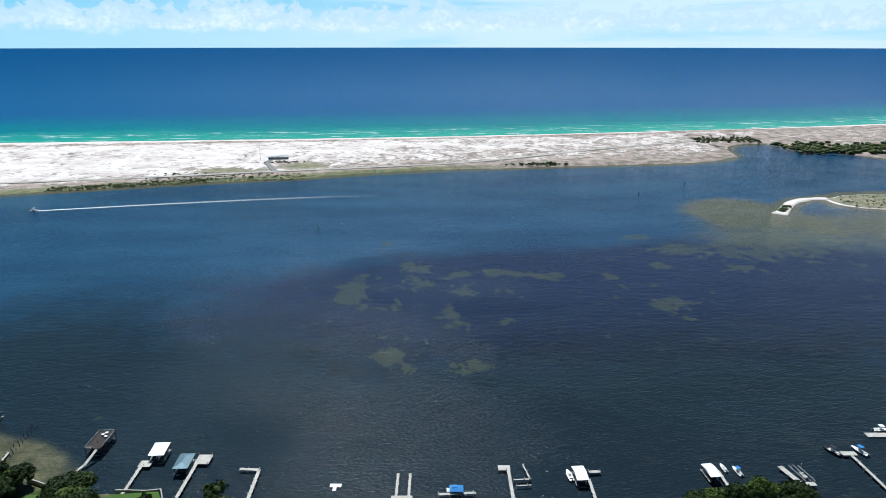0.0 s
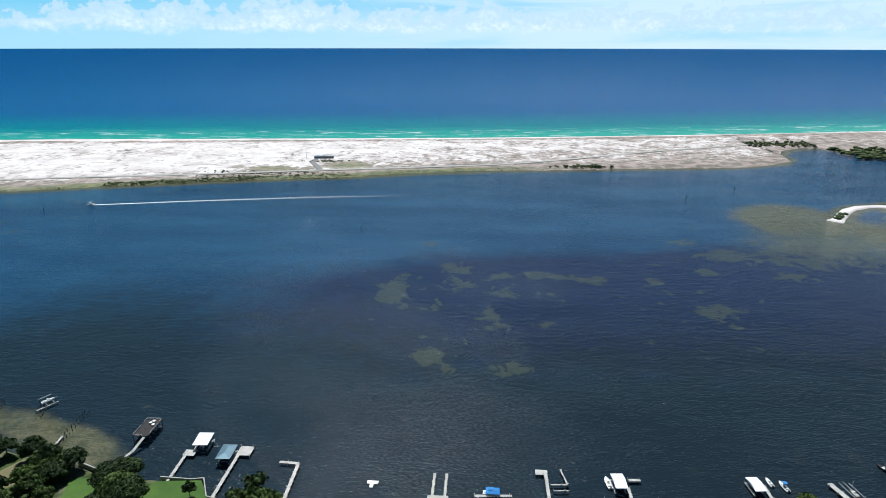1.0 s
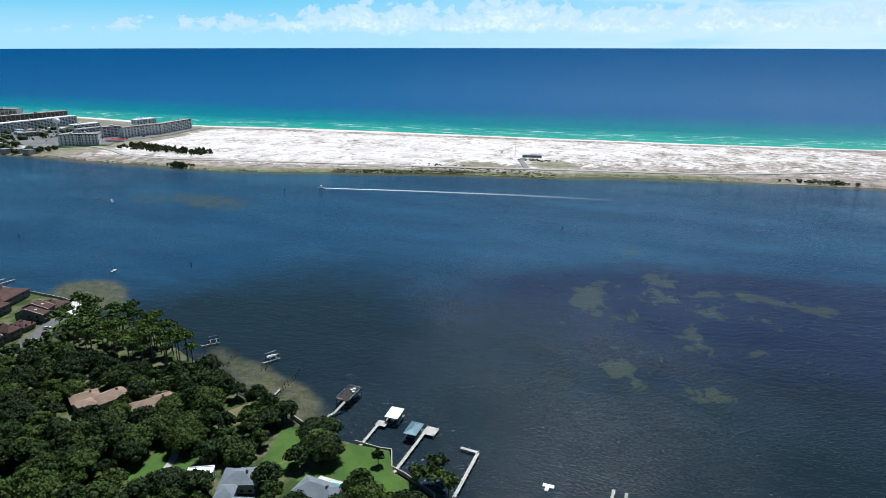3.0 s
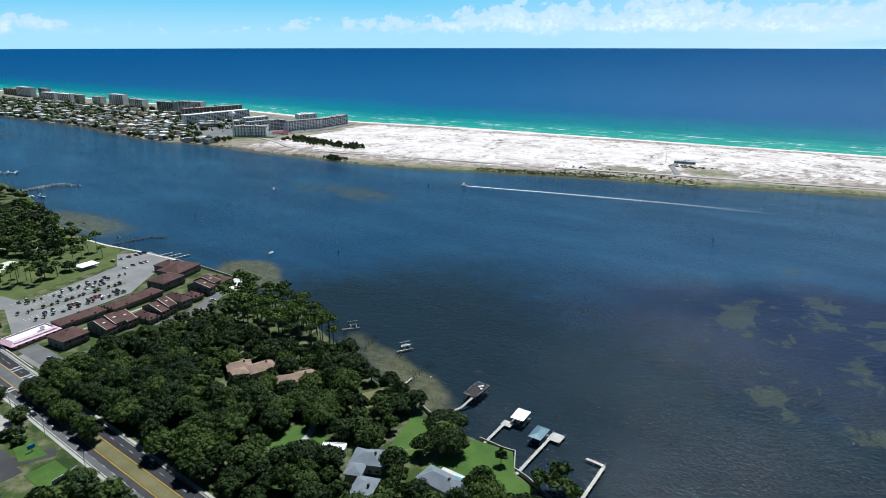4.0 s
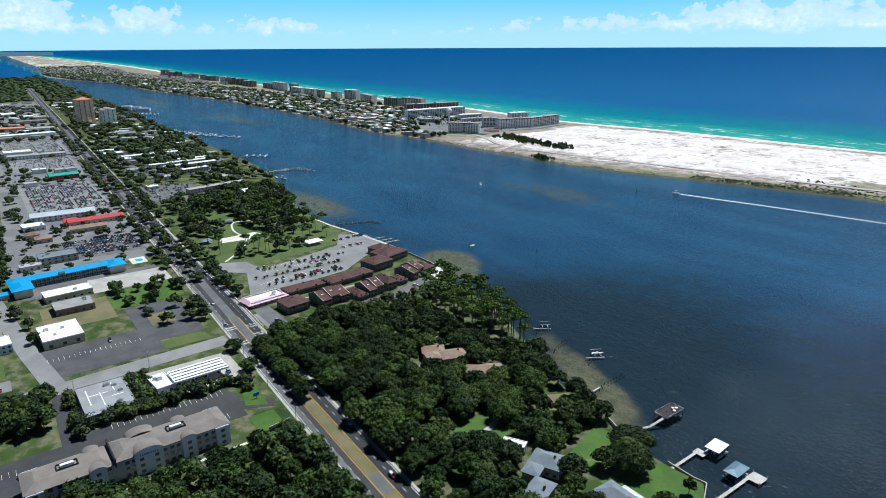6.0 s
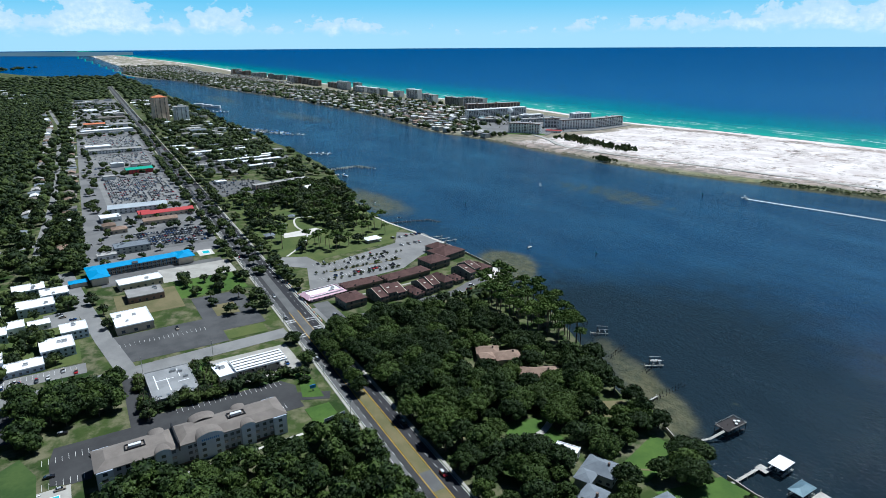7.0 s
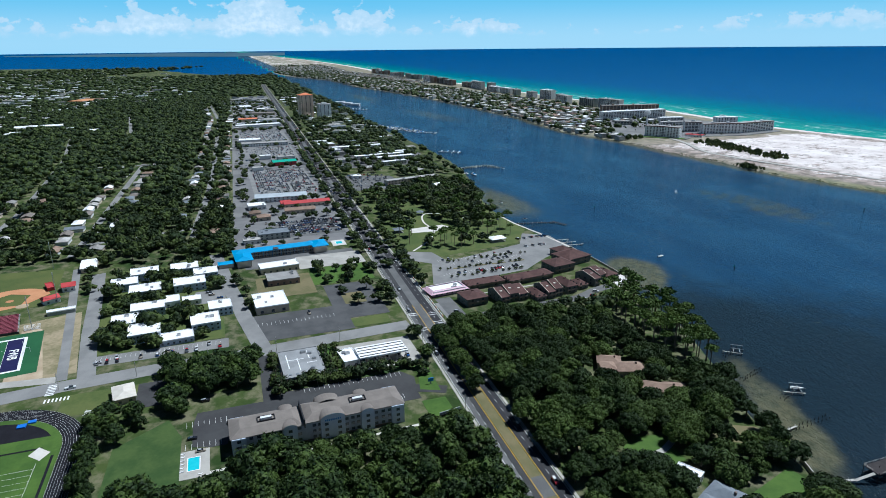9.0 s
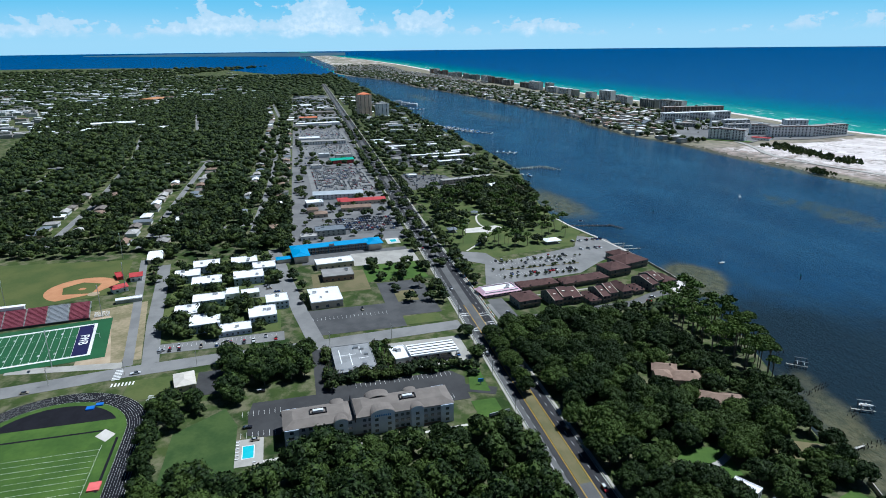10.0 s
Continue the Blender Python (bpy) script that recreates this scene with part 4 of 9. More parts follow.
stalls(-327, 30, 20, 2.75, 5.2)
stalls(-299.5, 24, 20, 2.75, 4.8)
stalls(-302, 20, 22, 2.75, 5.2)
stalls(-312, -31, 7, 2.75, 5.0)
stalls(-292, -31, 6, 2.75, 5.0)
stalls(-396 - 30, 12, 18, 2.9, 5.0)
stalls(-408, -86, 26, 2.8, 5.0)


for k in range(7):
    for cx, cy, w, d in ((-373.5 + 1.9 * (k - 3), -104.0, 0.9, 4.5), (-361.0, -99.0 + 1.9 * (k - 3), 4.0, 0.9)):
        solid("crosswalk_bar", Geo().box(cx - w / 2, cy - d / 2, 2.1, cx + w / 2, cy + d / 2, 2.145), M["line_white"], "white painted crosswalk bar", "road marking", kind="structure")


# ---- playing fields ----
def turned(cx, cy, turn):
    c, s = math.cos(radians(turn)), math.sin(radians(turn))
    return lambda x, y: (cx + x * c - y * s, cy + x * s + y * c)


def football_field():
    """Local x runs across the field, y along it; the home end zone lies at y = 0."""
    at = pose(-432.6, -130.5, 2.0, 0, 0, 7.8)
    ob = thing("football_field", "green turf football field with a navy end zone and white lines", "sports field")
    ob.matrix_world = at
    part("turf", Geo().box(-33, -128, -0.2, 33, 9, 0.12), M["turf"], ob)
    part("end_zone", Geo().box(-24.4, -10.9, 0.0, 24.4, -1.8, 0.15), M["navy_turf"], ob, "navy blue end zone")
    g = Geo()
    g.box(-26.3, -1.8, 0.05, 26.3, 0.1, 0.16)
    for s in (-1, 1):
        g.box(min(s * 24.4, s * 26.3), -125, 0.05, max(s * 24.4, s * 26.3), -1.8, 0.16)
    part("border_line", g, M["line_white"], ob, "broad white border line")
    mesh = Geo().box(-24.4, -0.09, 0.05, 24.4, 0.09, 0.16).mesh("yard_line", M["line_white"])
    for k in range(22):
        part("yard_line", mesh, None, ob, at=pose(0, -10.94 - 4.57 * k, 0))
    g = Geo()
    for k in range(100):
        for x in (-24.0, -9.0, 9.0, 23.4):
            g.box(x, -11.3 - 0.914 * k, 0.05, x + 0.6, -11.2 - 0.914 * k, 0.157)
    part("hash_marks", g, M["line_white"], ob)
    for k in range(1, 10):
        g = Geo()
        for x in (-16.5, 14.5):
            g.box(x, -12.3 - 9.14 * k, 0.05, x + 0.7, -10.8 - 9.14 * k, 0.157)
            g.box(x + 1.2, -12.3 - 9.14 * k, 0.05, x + 1.9, -10.8 - 9.14 * k, 0.157)
        part("yard_number", g, M["line_white"], ob)
    word = bpy.data.curves.new("end_zone_word", "FONT")
    word.body, word.size, word.align_x, word.align_y, word.extrude, word.offset = "FWB", 7.6, "CENTER", "CENTER", 0.01, 0.14
    tmp = bpy.data.objects.new("end_zone_word", word)
    me = bpy.data.meshes.new_from_object(tmp)
    bpy.data.objects.remove(tmp)
    me.materials.append(M["line_white"])
    part("end_zone_word", me, None, ob, "white block letters FWB in the end zone", at=pose(0, -6.3, 0.17, 0, 0, 0))
    g = Geo().tube(0, 3.4, 0.1, 3.1, 0.12, 0.12).bar((0, 3.4, 3.0), (0, 1.0, 3.2), 0.16, 0.16)
    g.bar((-3.5, 1.0, 3.2), (3.5, 1.0, 3.2), 0.16, 0.16)
    for x in (-3.5, 3.5):
        g.bar((x, 1.0, 3.2), (x, 1.0, 9.4), 0.14, 0.14)
    part("goal_post", g, M["hull"], ob, "white goal post")
    take(-432, -190, 70, 140)


football_field()


def track():
    """Running track: two straights and two curves of eight lanes round a mown field."""
    cx, cy, ri, ro, L = -310.0, -124.0, 36.5, 46.3, 84.4

    def oval(r, n=40):
        a = [(cx - r * math.sin(t), cy + r * math.cos(t)) for t in np.linspace(0, math.pi, n)]
        b = [(cx + L + r * math.sin(t), cy - r * math.cos(t)) for t in np.linspace(0, math.pi, n)]
        return a + b

    ob = thing("running_track", "black eight-lane running track round a mown green field", "running track")
    inner, outer = oval(ri), oval(ro)
    n = len(inner)
    g = Geo()
    g.v = [(x, y, 2.16) for x, y in inner] + [(x, y, 2.16) for x, y in outer] + [(x, y, 1.8) for x, y in outer]
    g.f = [(i, (i + 1) % n, n + (i + 1) % n, n + i) for i in range(n)] + [(n + i, n + (i + 1) % n, 2 * n + (i + 1) % n, 2 * n + i) for i in range(n)]
    part("lane_paint", g, M["track"], ob)
    for k in range(9):
        r = ri + 0.1 + k * 1.2
        a, b = oval(r), oval(r + 0.06)
        g = Geo()
        g.v = [(x, y, 2.175) for x, y in a] + [(x, y, 2.175) for x, y in b]
        g.f = [(i, (i + 1) % n, n + (i + 1) % n, n + i) for i in range(n)]
        part("lane_line", g, M["line_white"], ob)
    part("kerb", Geo().prism(oval(ri + 0.3), 1.9, 2.15), M["concrete"], ob)
    part("infield", Geo().prism(oval(ri), 1.9, 2.2), M["lawn"], ob, "bright green mown infield")
    d = [(cx - 32.5 * math.sin(t), cy + 32.5 * math.cos(t)) for t in np.linspace(0.42, math.pi - 0.42, 26)]
    part("jump_apron", Geo().prism(d, 2.0, 2.24), M["track"], ob, "black jumping apron")
    part("runway", Geo().box(-313.5, -150, 2.0, -312.2, -96, 2.25), M["track"], ob)
    part("runway", Geo().box(-305, -90.8, 2.0, -262, -89.6, 2.25), M["track"], ob)
    part("white_circle", Geo().add([(-314, -97.5, 2.26), (-308, -101, 2.26), (-302, -95, 2.26), (-308, -91.5, 2.26)], [(0, 1, 2, 3)]), M["pale_concrete"], ob)
    for x, y, w, dd, mat, lab in ((-307, -156, 5.5, 8, "blue_mat", "blue landing mat"), (-337, -110, 3.4, 4, "blue_mat", "blue landing mat"), (-340, -106, 2.6, 3.6, "blue_mat", "blue landing mat"),
                                  (-266, -91.5, 6, 5, "coral_mat", "coral landing mat"), (-254, -93.5, 6, 5, "coral_mat", "coral landing mat")):
        g = Geo().box(x - w / 2, y - dd / 2, 2.2, x + w / 2, y + dd / 2, 2.95)
        part("landing_mat", g, M[mat], ob, lab)
    for k in range(15):
        x = -296 + 4.57 * k
        part("field_line", Geo().box(x, -152, 2.1, x + 0.1, -96, 2.212), M["line_white"], ob)
    part("field_line", Geo().box(-300, -96.1, 2.1, -226, -96, 2.214), M["line_white"], ob)
    take(-268, -124, 185, 94)


track()


HOME_X, HOME_Y, MOUND_X, MOUND_Y = -520.5, -151.5, -531.0, -160.0


def baseball_field():
    ob = thing("baseball_field", "mown ball field with an orange clay infield", "sports field")
    part("outfield", Geo().prism([(-628, -330), (-604, -138), (-520, -132), (-500, -190), (-520, -330)], 1.8, 2.12), M["ball_grass"], ob)
    hx, hy, out = HOME_X, HOME_Y, math.atan2(MOUND_Y - HOME_Y, MOUND_X - HOME_X)

    def at(r, deg):
        return hx + r * math.cos(out + radians(deg)), hy + r * math.sin(out + radians(deg))

    mx, my = at(18.4, 0)
    fan = [at(3.0, 60), at(3.0, -60)] + [(mx + 27 * math.cos(out + radians(t)), my + 27 * math.sin(out + radians(t))) for t in np.linspace(-112, 112, 34)]
    part("infield", Geo().prism(fan, 1.9, 2.16), M["clay"], ob, "orange clay infield")
    part("diamond", Geo().prism([at(3.0, 0), at(24.0, -40), at(34.0, -14), at(34.0, 14), at(24.0, 40)], 2.0, 2.2), M["ball_grass"], ob, "grass diamond")
    part("mound", Geo().tube(mx, my, 2.0, 2.35, 3.2, 2.4, 16), M["clay"], ob)
    part("home_plate", Geo().tube(hx, hy, 2.0, 2.23, 4.4, 4.4, 18), M["dirt"], ob)
    take(-560, -230, 130, 200)


baseball_field()
paved("dusty_yard", [(-470, -128), (-392, -112), (-386, -132), (-470, -140)], 2.07, M["dirt"], "trampled sandy yard beside the field", "yard", block=False)
take(-430, -122, 90, 24)
paved("field_path", [(-382, -104), (-390, -104), (-398, -170), (-391, -170)], 2.1, M["concrete"], "pale path along the fence", "path", block=False)


def grandstand():
    """Rows of seats rise away from the field; aisles split them into bays."""
    ob = thing("grandstand", "maroon and silver steel grandstand facing the football field", "grandstand")
    ob.matrix_world = pose(-466.5, -142.0, 2.0, 0, 0, 95.5)
    # local x runs back along the stand (away from the end), y rises away from the field
    rows, bays = 14, 7
    for b in range(bays):
        x1 = -b * 13.5
        x0 = x1 - 12.6
        mat = M["silver_seat"] if b == 1 else M["maroon_seat"]
        g = Geo()
        for r in range(rows):
            g.box(x0, 1.2 * r + 0.85, 1.3 + 0.5 * r, x1, 1.2 * r + 1.25, 1.7 + 0.5 * r)
        bay = part("seat_bay", g, mat, ob, "silver seats" if b == 1 else "")
        bench = Geo().box(x0, 0, 0, x1, 0.85, 0.12).mesh("bench", mat)
        for r in range(rows):
            part("bench", bench, None, bay, at=pose(0, 1.2 * r, 1.2 + 0.5 * r))
        g = Geo()
        for r in range(rows):
            g.box(x1, 1.2 * r, 1.2 + 0.5 * r, x1 + 0.9, 1.2 * r + 1.2, 1.3 + 0.5 * r)
        part("aisle", g, M["silver_seat"], ob)
    for k in range(16):
        for y in (0.5, 6.0, 16.6):
            part("post", Geo().bar((-k * 6.3, y, 0), (-k * 6.3, y, 1.1 + 0.5 * y / 1.2), 0.2, 0.2), M["dark_metal"], ob)
    part("front_wall", Geo().box(-94, -0.2, 0, 0.9, 0.0, 1.6), M["dark_metal"], ob)
    part("press_box", Geo().box(-90, 17.2, 6.5, -42, 20.5, 10.2), M["white_wall"], ob, "white press box")
    part("press_roof", Geo().box(-90.5, 16.8, 10.2, -41.5, 21, 10.5), M["white_roof"], ob)
    take(-480, -190, 34, 110)


grandstand()


def small_bleacher(x, y, turn, n, w, mat, label):
    ob = thing("bleacher", label, "bleacher", x, y, 2.05, turn, "small bleachers")
    for k in range(n):
        part("bench", Geo().box(-w / 2, 0.7 * k, 0.4 + 0.4 * k, w / 2, 0.7 * k + 0.35, 0.46 + 0.4 * k), M[mat], ob)
    for s in (-1, 1):
        g = Geo().bar((s * w / 2.2, 0, 0), (s * w / 2.2, 0.7 * n, 0.4 * n), 0.08, 0.08)
        g.bar((s * w / 2.2, 0.7 * n - 0.3, 0), (s * w / 2.2, 0.7 * n - 0.3, 0.4 * n), 0.08, 0.08)
        part("frame", g, M["metal"], ob)


small_bleacher(-336, -80, 60, 5, 6, "hull", "white aluminium bleacher beside the track")
small_bleacher(-376, -174, 8, 6, 26, "maroon_seat", "maroon visitors' bleacher beside the field")
small_bleacher(-470, -134, 98, 6, 10, "hull", "white steel bleacher at the end of the stand")


# ---- buildings ----
PANES = {}


def pane(w, h):
    """A glazed window with a frame, set on a wall that faces -y."""
    key = (round(w, 2), round(h, 2))
    if key not in PANES:
        PANES[key] = Geo().box(-w / 2, -0.06, -h / 2, w / 2, 0.02, h / 2).mesh("window", M["window"])
    return PANES[key]


def faces_eye(x, y, turn):
    """Which of a block's four sides look towards the camera's spot."""
    c, s = math.cos(radians(turn)), math.sin(radians(turn))
    lx, ly = -x * c - y * s, x * s - y * c
    return ([0] if ly < 0 else [2]) + ([1] if lx > 0 else [3])


def glaze(ob, w, d, floors, z0, fh, bays, size, sides, strip=False):
    """Windows in rows on the given sides (0: -y, 1: +x, 2: +y, 3: -x)."""
    for side in sides:
        span, off = (w, d / 2) if side in (0, 2) else (d, w / 2)
        n = bays[0] if side in (0, 2) else bays[1]
        for f in range(floors):
            for k in range(n):
                a = (k + 0.5) / n * span - span / 2
                part("window", pane(*size), None, ob, at=pose(0, 0, 0, 0, 0, 90 * side) @ pose(a, -off, z0 + fh * f + size[1] / 2 + 0.9))


def block(name, label, category, x, y, w, d, turn, h, wall, roof, floors=1, bays=(0, 0), size=(1.6, 1.4), style="flat", rise=2.0, group="", units=0, z=2.0, over=0.6):
    """A building on a rectangle: walls, roof, windows, roof plant. Far ones are drawn in like all that lies far off."""
    ob = thing(name, label, category, 0, 0, 0, 0, group)
    dist = math.hypot(x, y)
    k = drawn_in(dist) / dist
    px, py, pz = warp(x, y, z)
    ob.matrix_world = pose(px, py, pz, 0, 0, turn) @ Matrix.Scale(k, 4)
    wall_geo = Geo().box(-w / 2, -d / 2, -0.5, w / 2, d / 2, h)
    g = Geo()
    if style == "flat":
        g.box(-w / 2 - 0.15, -d / 2 - 0.15, h - 0.25, w / 2 + 0.15, d / 2 + 0.15, h + 0.12)
        if dist < 620:
            part("roof", g, M[roof], ob)
            g = Geo()
        for q in ((-w / 2 - 0.2, -d / 2 - 0.2, w / 2 + 0.2, -d / 2 + 0.15), (-w / 2 - 0.2, d / 2 - 0.15, w / 2 + 0.2, d / 2 + 0.2),
                  (-w / 2 - 0.2, -d / 2 + 0.15, -w / 2 + 0.15, d / 2 - 0.15), (w / 2 - 0.15, -d / 2 + 0.15, w / 2 + 0.2, d / 2 - 0.15)):
            g.box(q[0], q[1], h - 0.3, q[2], q[3], h + 0.45)
        part("parapet" if dist < 620 else "roof", g, M[roof], ob)
    elif style == "hip":
        part("roof", g.hip(-w / 2, -d / 2, w / 2, d / 2, h, rise, over), M[roof], ob)
    elif style == "gable":
        part("roof", g.gable(-w / 2, -d / 2, w / 2, d / 2, h, rise, over), M[roof], ob)
        e = Geo() if dist < 900 else wall_geo
        for s in (-w / 2, w / 2 - 0.2):
            e.add([(s, -d / 2, h), (s, d / 2, h), (s, 0, h + rise * d / (d + 2 * over)), (s + 0.2, -d / 2, h), (s + 0.2, d / 2, h), (s + 0.2, 0, h + rise * d / (d + 2 * over))],
                  [(0, 2, 1), (3, 4, 5), (0, 1, 4, 3), (1, 2, 5, 4), (2, 0, 3, 5)])
        if dist < 900:
            part("gable_wall", e, M[wall], ob)
    part("wall", wall_geo, M[wall], ob)
    for i in range(units):
        rx, ry = random.uniform(-w * 0.38, w * 0.38), random.uniform(-d * 0.35, d * 0.35)
        u = random.uniform(0.7, 1.5)
        part("roof_unit", Geo().box(rx - u, ry - u * 0.7, h, rx + u, ry + u * 0.7, h + 0.9 + 0.4 * u), M["metal"], ob)
    if bays[0] or bays[1]:
        fh = (h - 0.3) / floors
        glaze(ob, w, d, floors, 0.0 if floors == 1 else 0.1, fh, bays, size, faces_eye(x, y, turn))
    take(x, y, w, d, turn, 2.0)
    return ob


def hotel():
    """Four-storey hotel: two wings under a low hipped roof, bowed gables towards the street and pale corner bays."""
    x, y, w, d, h = -284.0, 32.0, 84.0, 17.5, 9.6
    ob = thing("hotel", "four-storey grey-blue hotel with a tan hipped roof", "hotel", x, y, 2.0, 91.5)
    for x0, x1, hh in ((-42.0, -8.0, 9.2), (-8.0, 42.0, 9.9)):
        part("wall", Geo().box(x0, -d / 2, -0.5, x1, d / 2, hh), M["hotel_wall"], ob)
        g = Geo()
        g.box(x0 - 0.5, -d / 2 - 0.6, hh, x1 + 0.5, d / 2 + 0.6, hh + 0.4)
        # low roof with a broad flat top
        zt = hh + 0.4
        g.add([(x0 - 0.5, -d / 2 - 0.6, zt), (x1 + 0.5, -d / 2 - 0.6, zt), (x1 + 0.5, d / 2 + 0.6, zt), (x0 - 0.5, d / 2 + 0.6, zt),
               (x0 + 4.5, -d / 2 + 4.5, zt + 2.0), (x1 - 4.5, -d / 2 + 4.5, zt + 2.0), (x1 - 4.5, d / 2 - 4.5, zt + 2.0), (x0 + 4.5, d / 2 - 4.5, zt + 2.0)],
              [(0, 1, 5, 4), (1, 2, 6, 5), (2, 3, 7, 6), (3, 0, 4, 7), (4, 5, 6, 7)])
        part("roof", g, M["tan_roof"], ob, "tan shingle roof")
    part("ridge_wall", Geo().box(-8.3, -d / 2 - 0.7, 8, -7.7, d / 2 + 0.7, 12.4), M["dark_metal"], ob)
    # bays proud of both long walls
    for side in (-1, 1):
        for cx, bw, top, arch in ((-38.5, 6.5, 9.4, 0.0), (-15.0, 6.5, 9.6, 1.6), (5.5, 12.0, 10.4, 2.6), (23.0, 6.5, 10.2, 1.6), (38.5, 6.5, 10.1, 0.0)):
            y0 = side * d / 2
            a, b = (y0 - 1.2, y0 + 0.3) if side < 0 else (y0 - 0.3, y0 + 1.2)
            arc = [(cx - bw / 2, -0.4), (cx + bw / 2, -0.4)] + [(cx + bw / 2 * math.cos(t), top + arch * math.sin(t)) for t in np.linspace(0, math.pi, 13)]
            n = len(arc)
            g = Geo()
            g.v = [(px, a, pz) for px, pz in arc] + [(px, b, pz) for px, pz in arc]
            g.f = [tuple(range(n)), tuple(range(2 * n - 1, n - 1, -1))] + [(i, n + i, n + (i + 1) % n, (i + 1) % n) for i in range(n)]
            bay = part("bay", g, M["bay_wall"], ob, "pale blue bay with a rounded top")
            if arch:
                g = Geo()
                lip = [(cx + (bw / 2 + 0.3) * math.cos(t), top + (arch + 0.3) * math.sin(t)) for t in np.linspace(0, math.pi, 13)]
                m = len(lip)
                depth = 5.5 * -side
                g.v = [(px, (a if side < 0 else b) - 0.2 * -side, pz) for px, pz in lip] + [(px, y0 + depth, pz) for px, pz in lip]
                g.f = [(i, m + i, m + i + 1, i + 1) for i in range(m - 1)]
                part("bay_roof", g, M["tan_roof"], ob)
            for f in range(3 if side < 0 else 0):
                for k in ((0,) if bw < 8 else (-3.2, 3.2)):
                    part("window", pane(1.8, 1.5), None, bay, at=pose(0, 0, 0, 0, 0, 0 if side < 0 else 180) @ pose((cx if side < 0 else -cx) + k, -d / 2 - 1.2, 1.9 + 3.05 * f))
    for side in (0,):
        for f in range(3):
            for cx in (-33, -29.5, -26, -22.5, -19.5, -10.5, -3.5, -0.8, 12.5, 15.5, 18.3, 27.5, 31, 34.3):
                part("window", pane(1.7, 1.5), None, ob, at=pose(0, 0, 0, 0, 0, 90 * side) @ pose(cx if side == 0 else -cx, -d / 2, 1.9 + 3.05 * f))
    for side in (1, 3):
        for f in range(3):
            for cx in (-5.0, 0.0, 5.0):
                part("window", pane(1.5, 1.5), None, ob, at=pose(0, 0, 0, 0, 0, 90 * side) @ pose(cx, -42, 1.9 + 3.05 * f))
    part("base_band", Geo().box(-42.15, -d / 2 - 0.15, -0.5, 42.15, d / 2 + 0.15, 0.9), M["rust_roof"], ob, "brick-red base band")
    # sunken plant wells on the roof, with white coolers
    for cx, hh in ((-25.0, 11.6), (20.0, 12.3)):
        g = Geo()
        for q in ((-4.2, -2.2, 4.2, -1.9), (-4.2, 1.9, 4.2, 2.2), (-4.2, -1.9, -3.9, 1.9), (3.9, -1.9, 4.2, 1.9)):
            g.box(cx + q[0], q[1], hh - 0.2, cx + q[2], q[3], hh + 0.7)
        part("plant_well", g, M["dark_metal"], ob)
        part("cooler", Geo().box(cx - 2.6, -0.9, hh - 0.1, cx + 2.6, 0.9, hh + 1.2), M["white_wall"], ob, "white roof cooler")
    # entrance canopy on the lot side
    g = Geo().box(-1, d / 2 + 1.2, 3.6, 12, d / 2 + 9, 4.4)
    part("canopy", g, M["tan_roof"], ob)
    for px in (-0.3, 11.3):
        part("column", Geo().tube(px, d / 2 + 8.3, 0, 3.6, 0.35, 0.35), M["trim_cream"], ob)
    # sign bars on the middle bay
    for k in range(9):
        part("sign_bar", Geo().box(1.6 + k * 0.9, -d / 2 - 1.35, 9.6, 2.2 + k * 0.9, -d / 2 - 1.2, 10.5), M["canvas_blue"], ob)
    take(x, y, 20, 88)


hotel()
ribbon("hotel_path", [(-266.0, -20.0), (-268.0, 30.0), (-270.0, 80.0)], 1.8, 2.12, M["pale_concrete"], "pale concrete path behind the hotel", "path")

for x, y, w, d in ((-556, -70, 20, 17), (-513, -66, 21, 17), (-534, -83, 18, 16), (-473, -61, 21, 14), (-452, -74, 15, 17), (-431, -60, 18, 18), (-558, -39, 20, 16),
                   (-518, -34, 22, 17), (-539, -22, 17, 15), (-458, -12, 14, 15), (-435, -22, 17, 18)):
    block("apartment_block", "two-storey pale blue apartment block with a white flat roof", "apartment building", x, y, w + 1.5, d + 1.0, 94.0, 6.0, "blue_wall", "white_roof", 2, (5, 3), (1.3, 1.3), group="white apartments", units=2)
block("apartment_block", "long low apartment block with a white flat roof", "apartment building", -418, -40, 21, 13, 95, 3.6, "blue_wall", "white_roof", 1, (6, 2), (1.3, 1.3), group="white apartments", units=1)
block("laundry_block", "small white flat-roofed block between apartments", "building", -487, -46, 11, 14, 95, 4.0, "white_wall", "white_roof", 1, (2, 2), group="white apartments")
block("laundry_block", "small white flat-roofed block between apartments", "building", -484, -32, 13, 10, 95, 3.6, "white_wall", "white_roof", 1, (2, 2), group="white apartments")
block("white_hall", "windowless hall with a white membrane roof", "hall", -456, 23, 23, 28, 93, 5.6, "tan_wall", "white_roof", 1, (3, 0), (2.2, 2.0), units=3)
block("grey_hall", "low brick hall with a grey gravel roof", "hall", -507, 37, 25, 19, 92, 4.6, "brown_wall", "grey_roof", 1, (5, 3), units=2)
block("white_hall", "long low hall with a white roof and tan walls", "hall", -537, 37, 32, 15, 95, 5.0, "tan_wall", "white_roof", 1, (6, 0), units=1)
block("low_office", "low office with a pale grey flat roof", "office", -350.5, 32, 23.5, 35, 91, 4.2, "grey_wall", "worn_membrane", 1, (5, 3), (2.0, 1.6), units=4)
office = bpy.data.objects["low_office"]
for k in range(5):
    part("skylight", Geo().box(-9.0 + 4.2 * k, -14.5, 4.3, -7.4 + 4.2 * k, -13.3, 4.6), M["slate_roof"], office, "dark framed skylight")
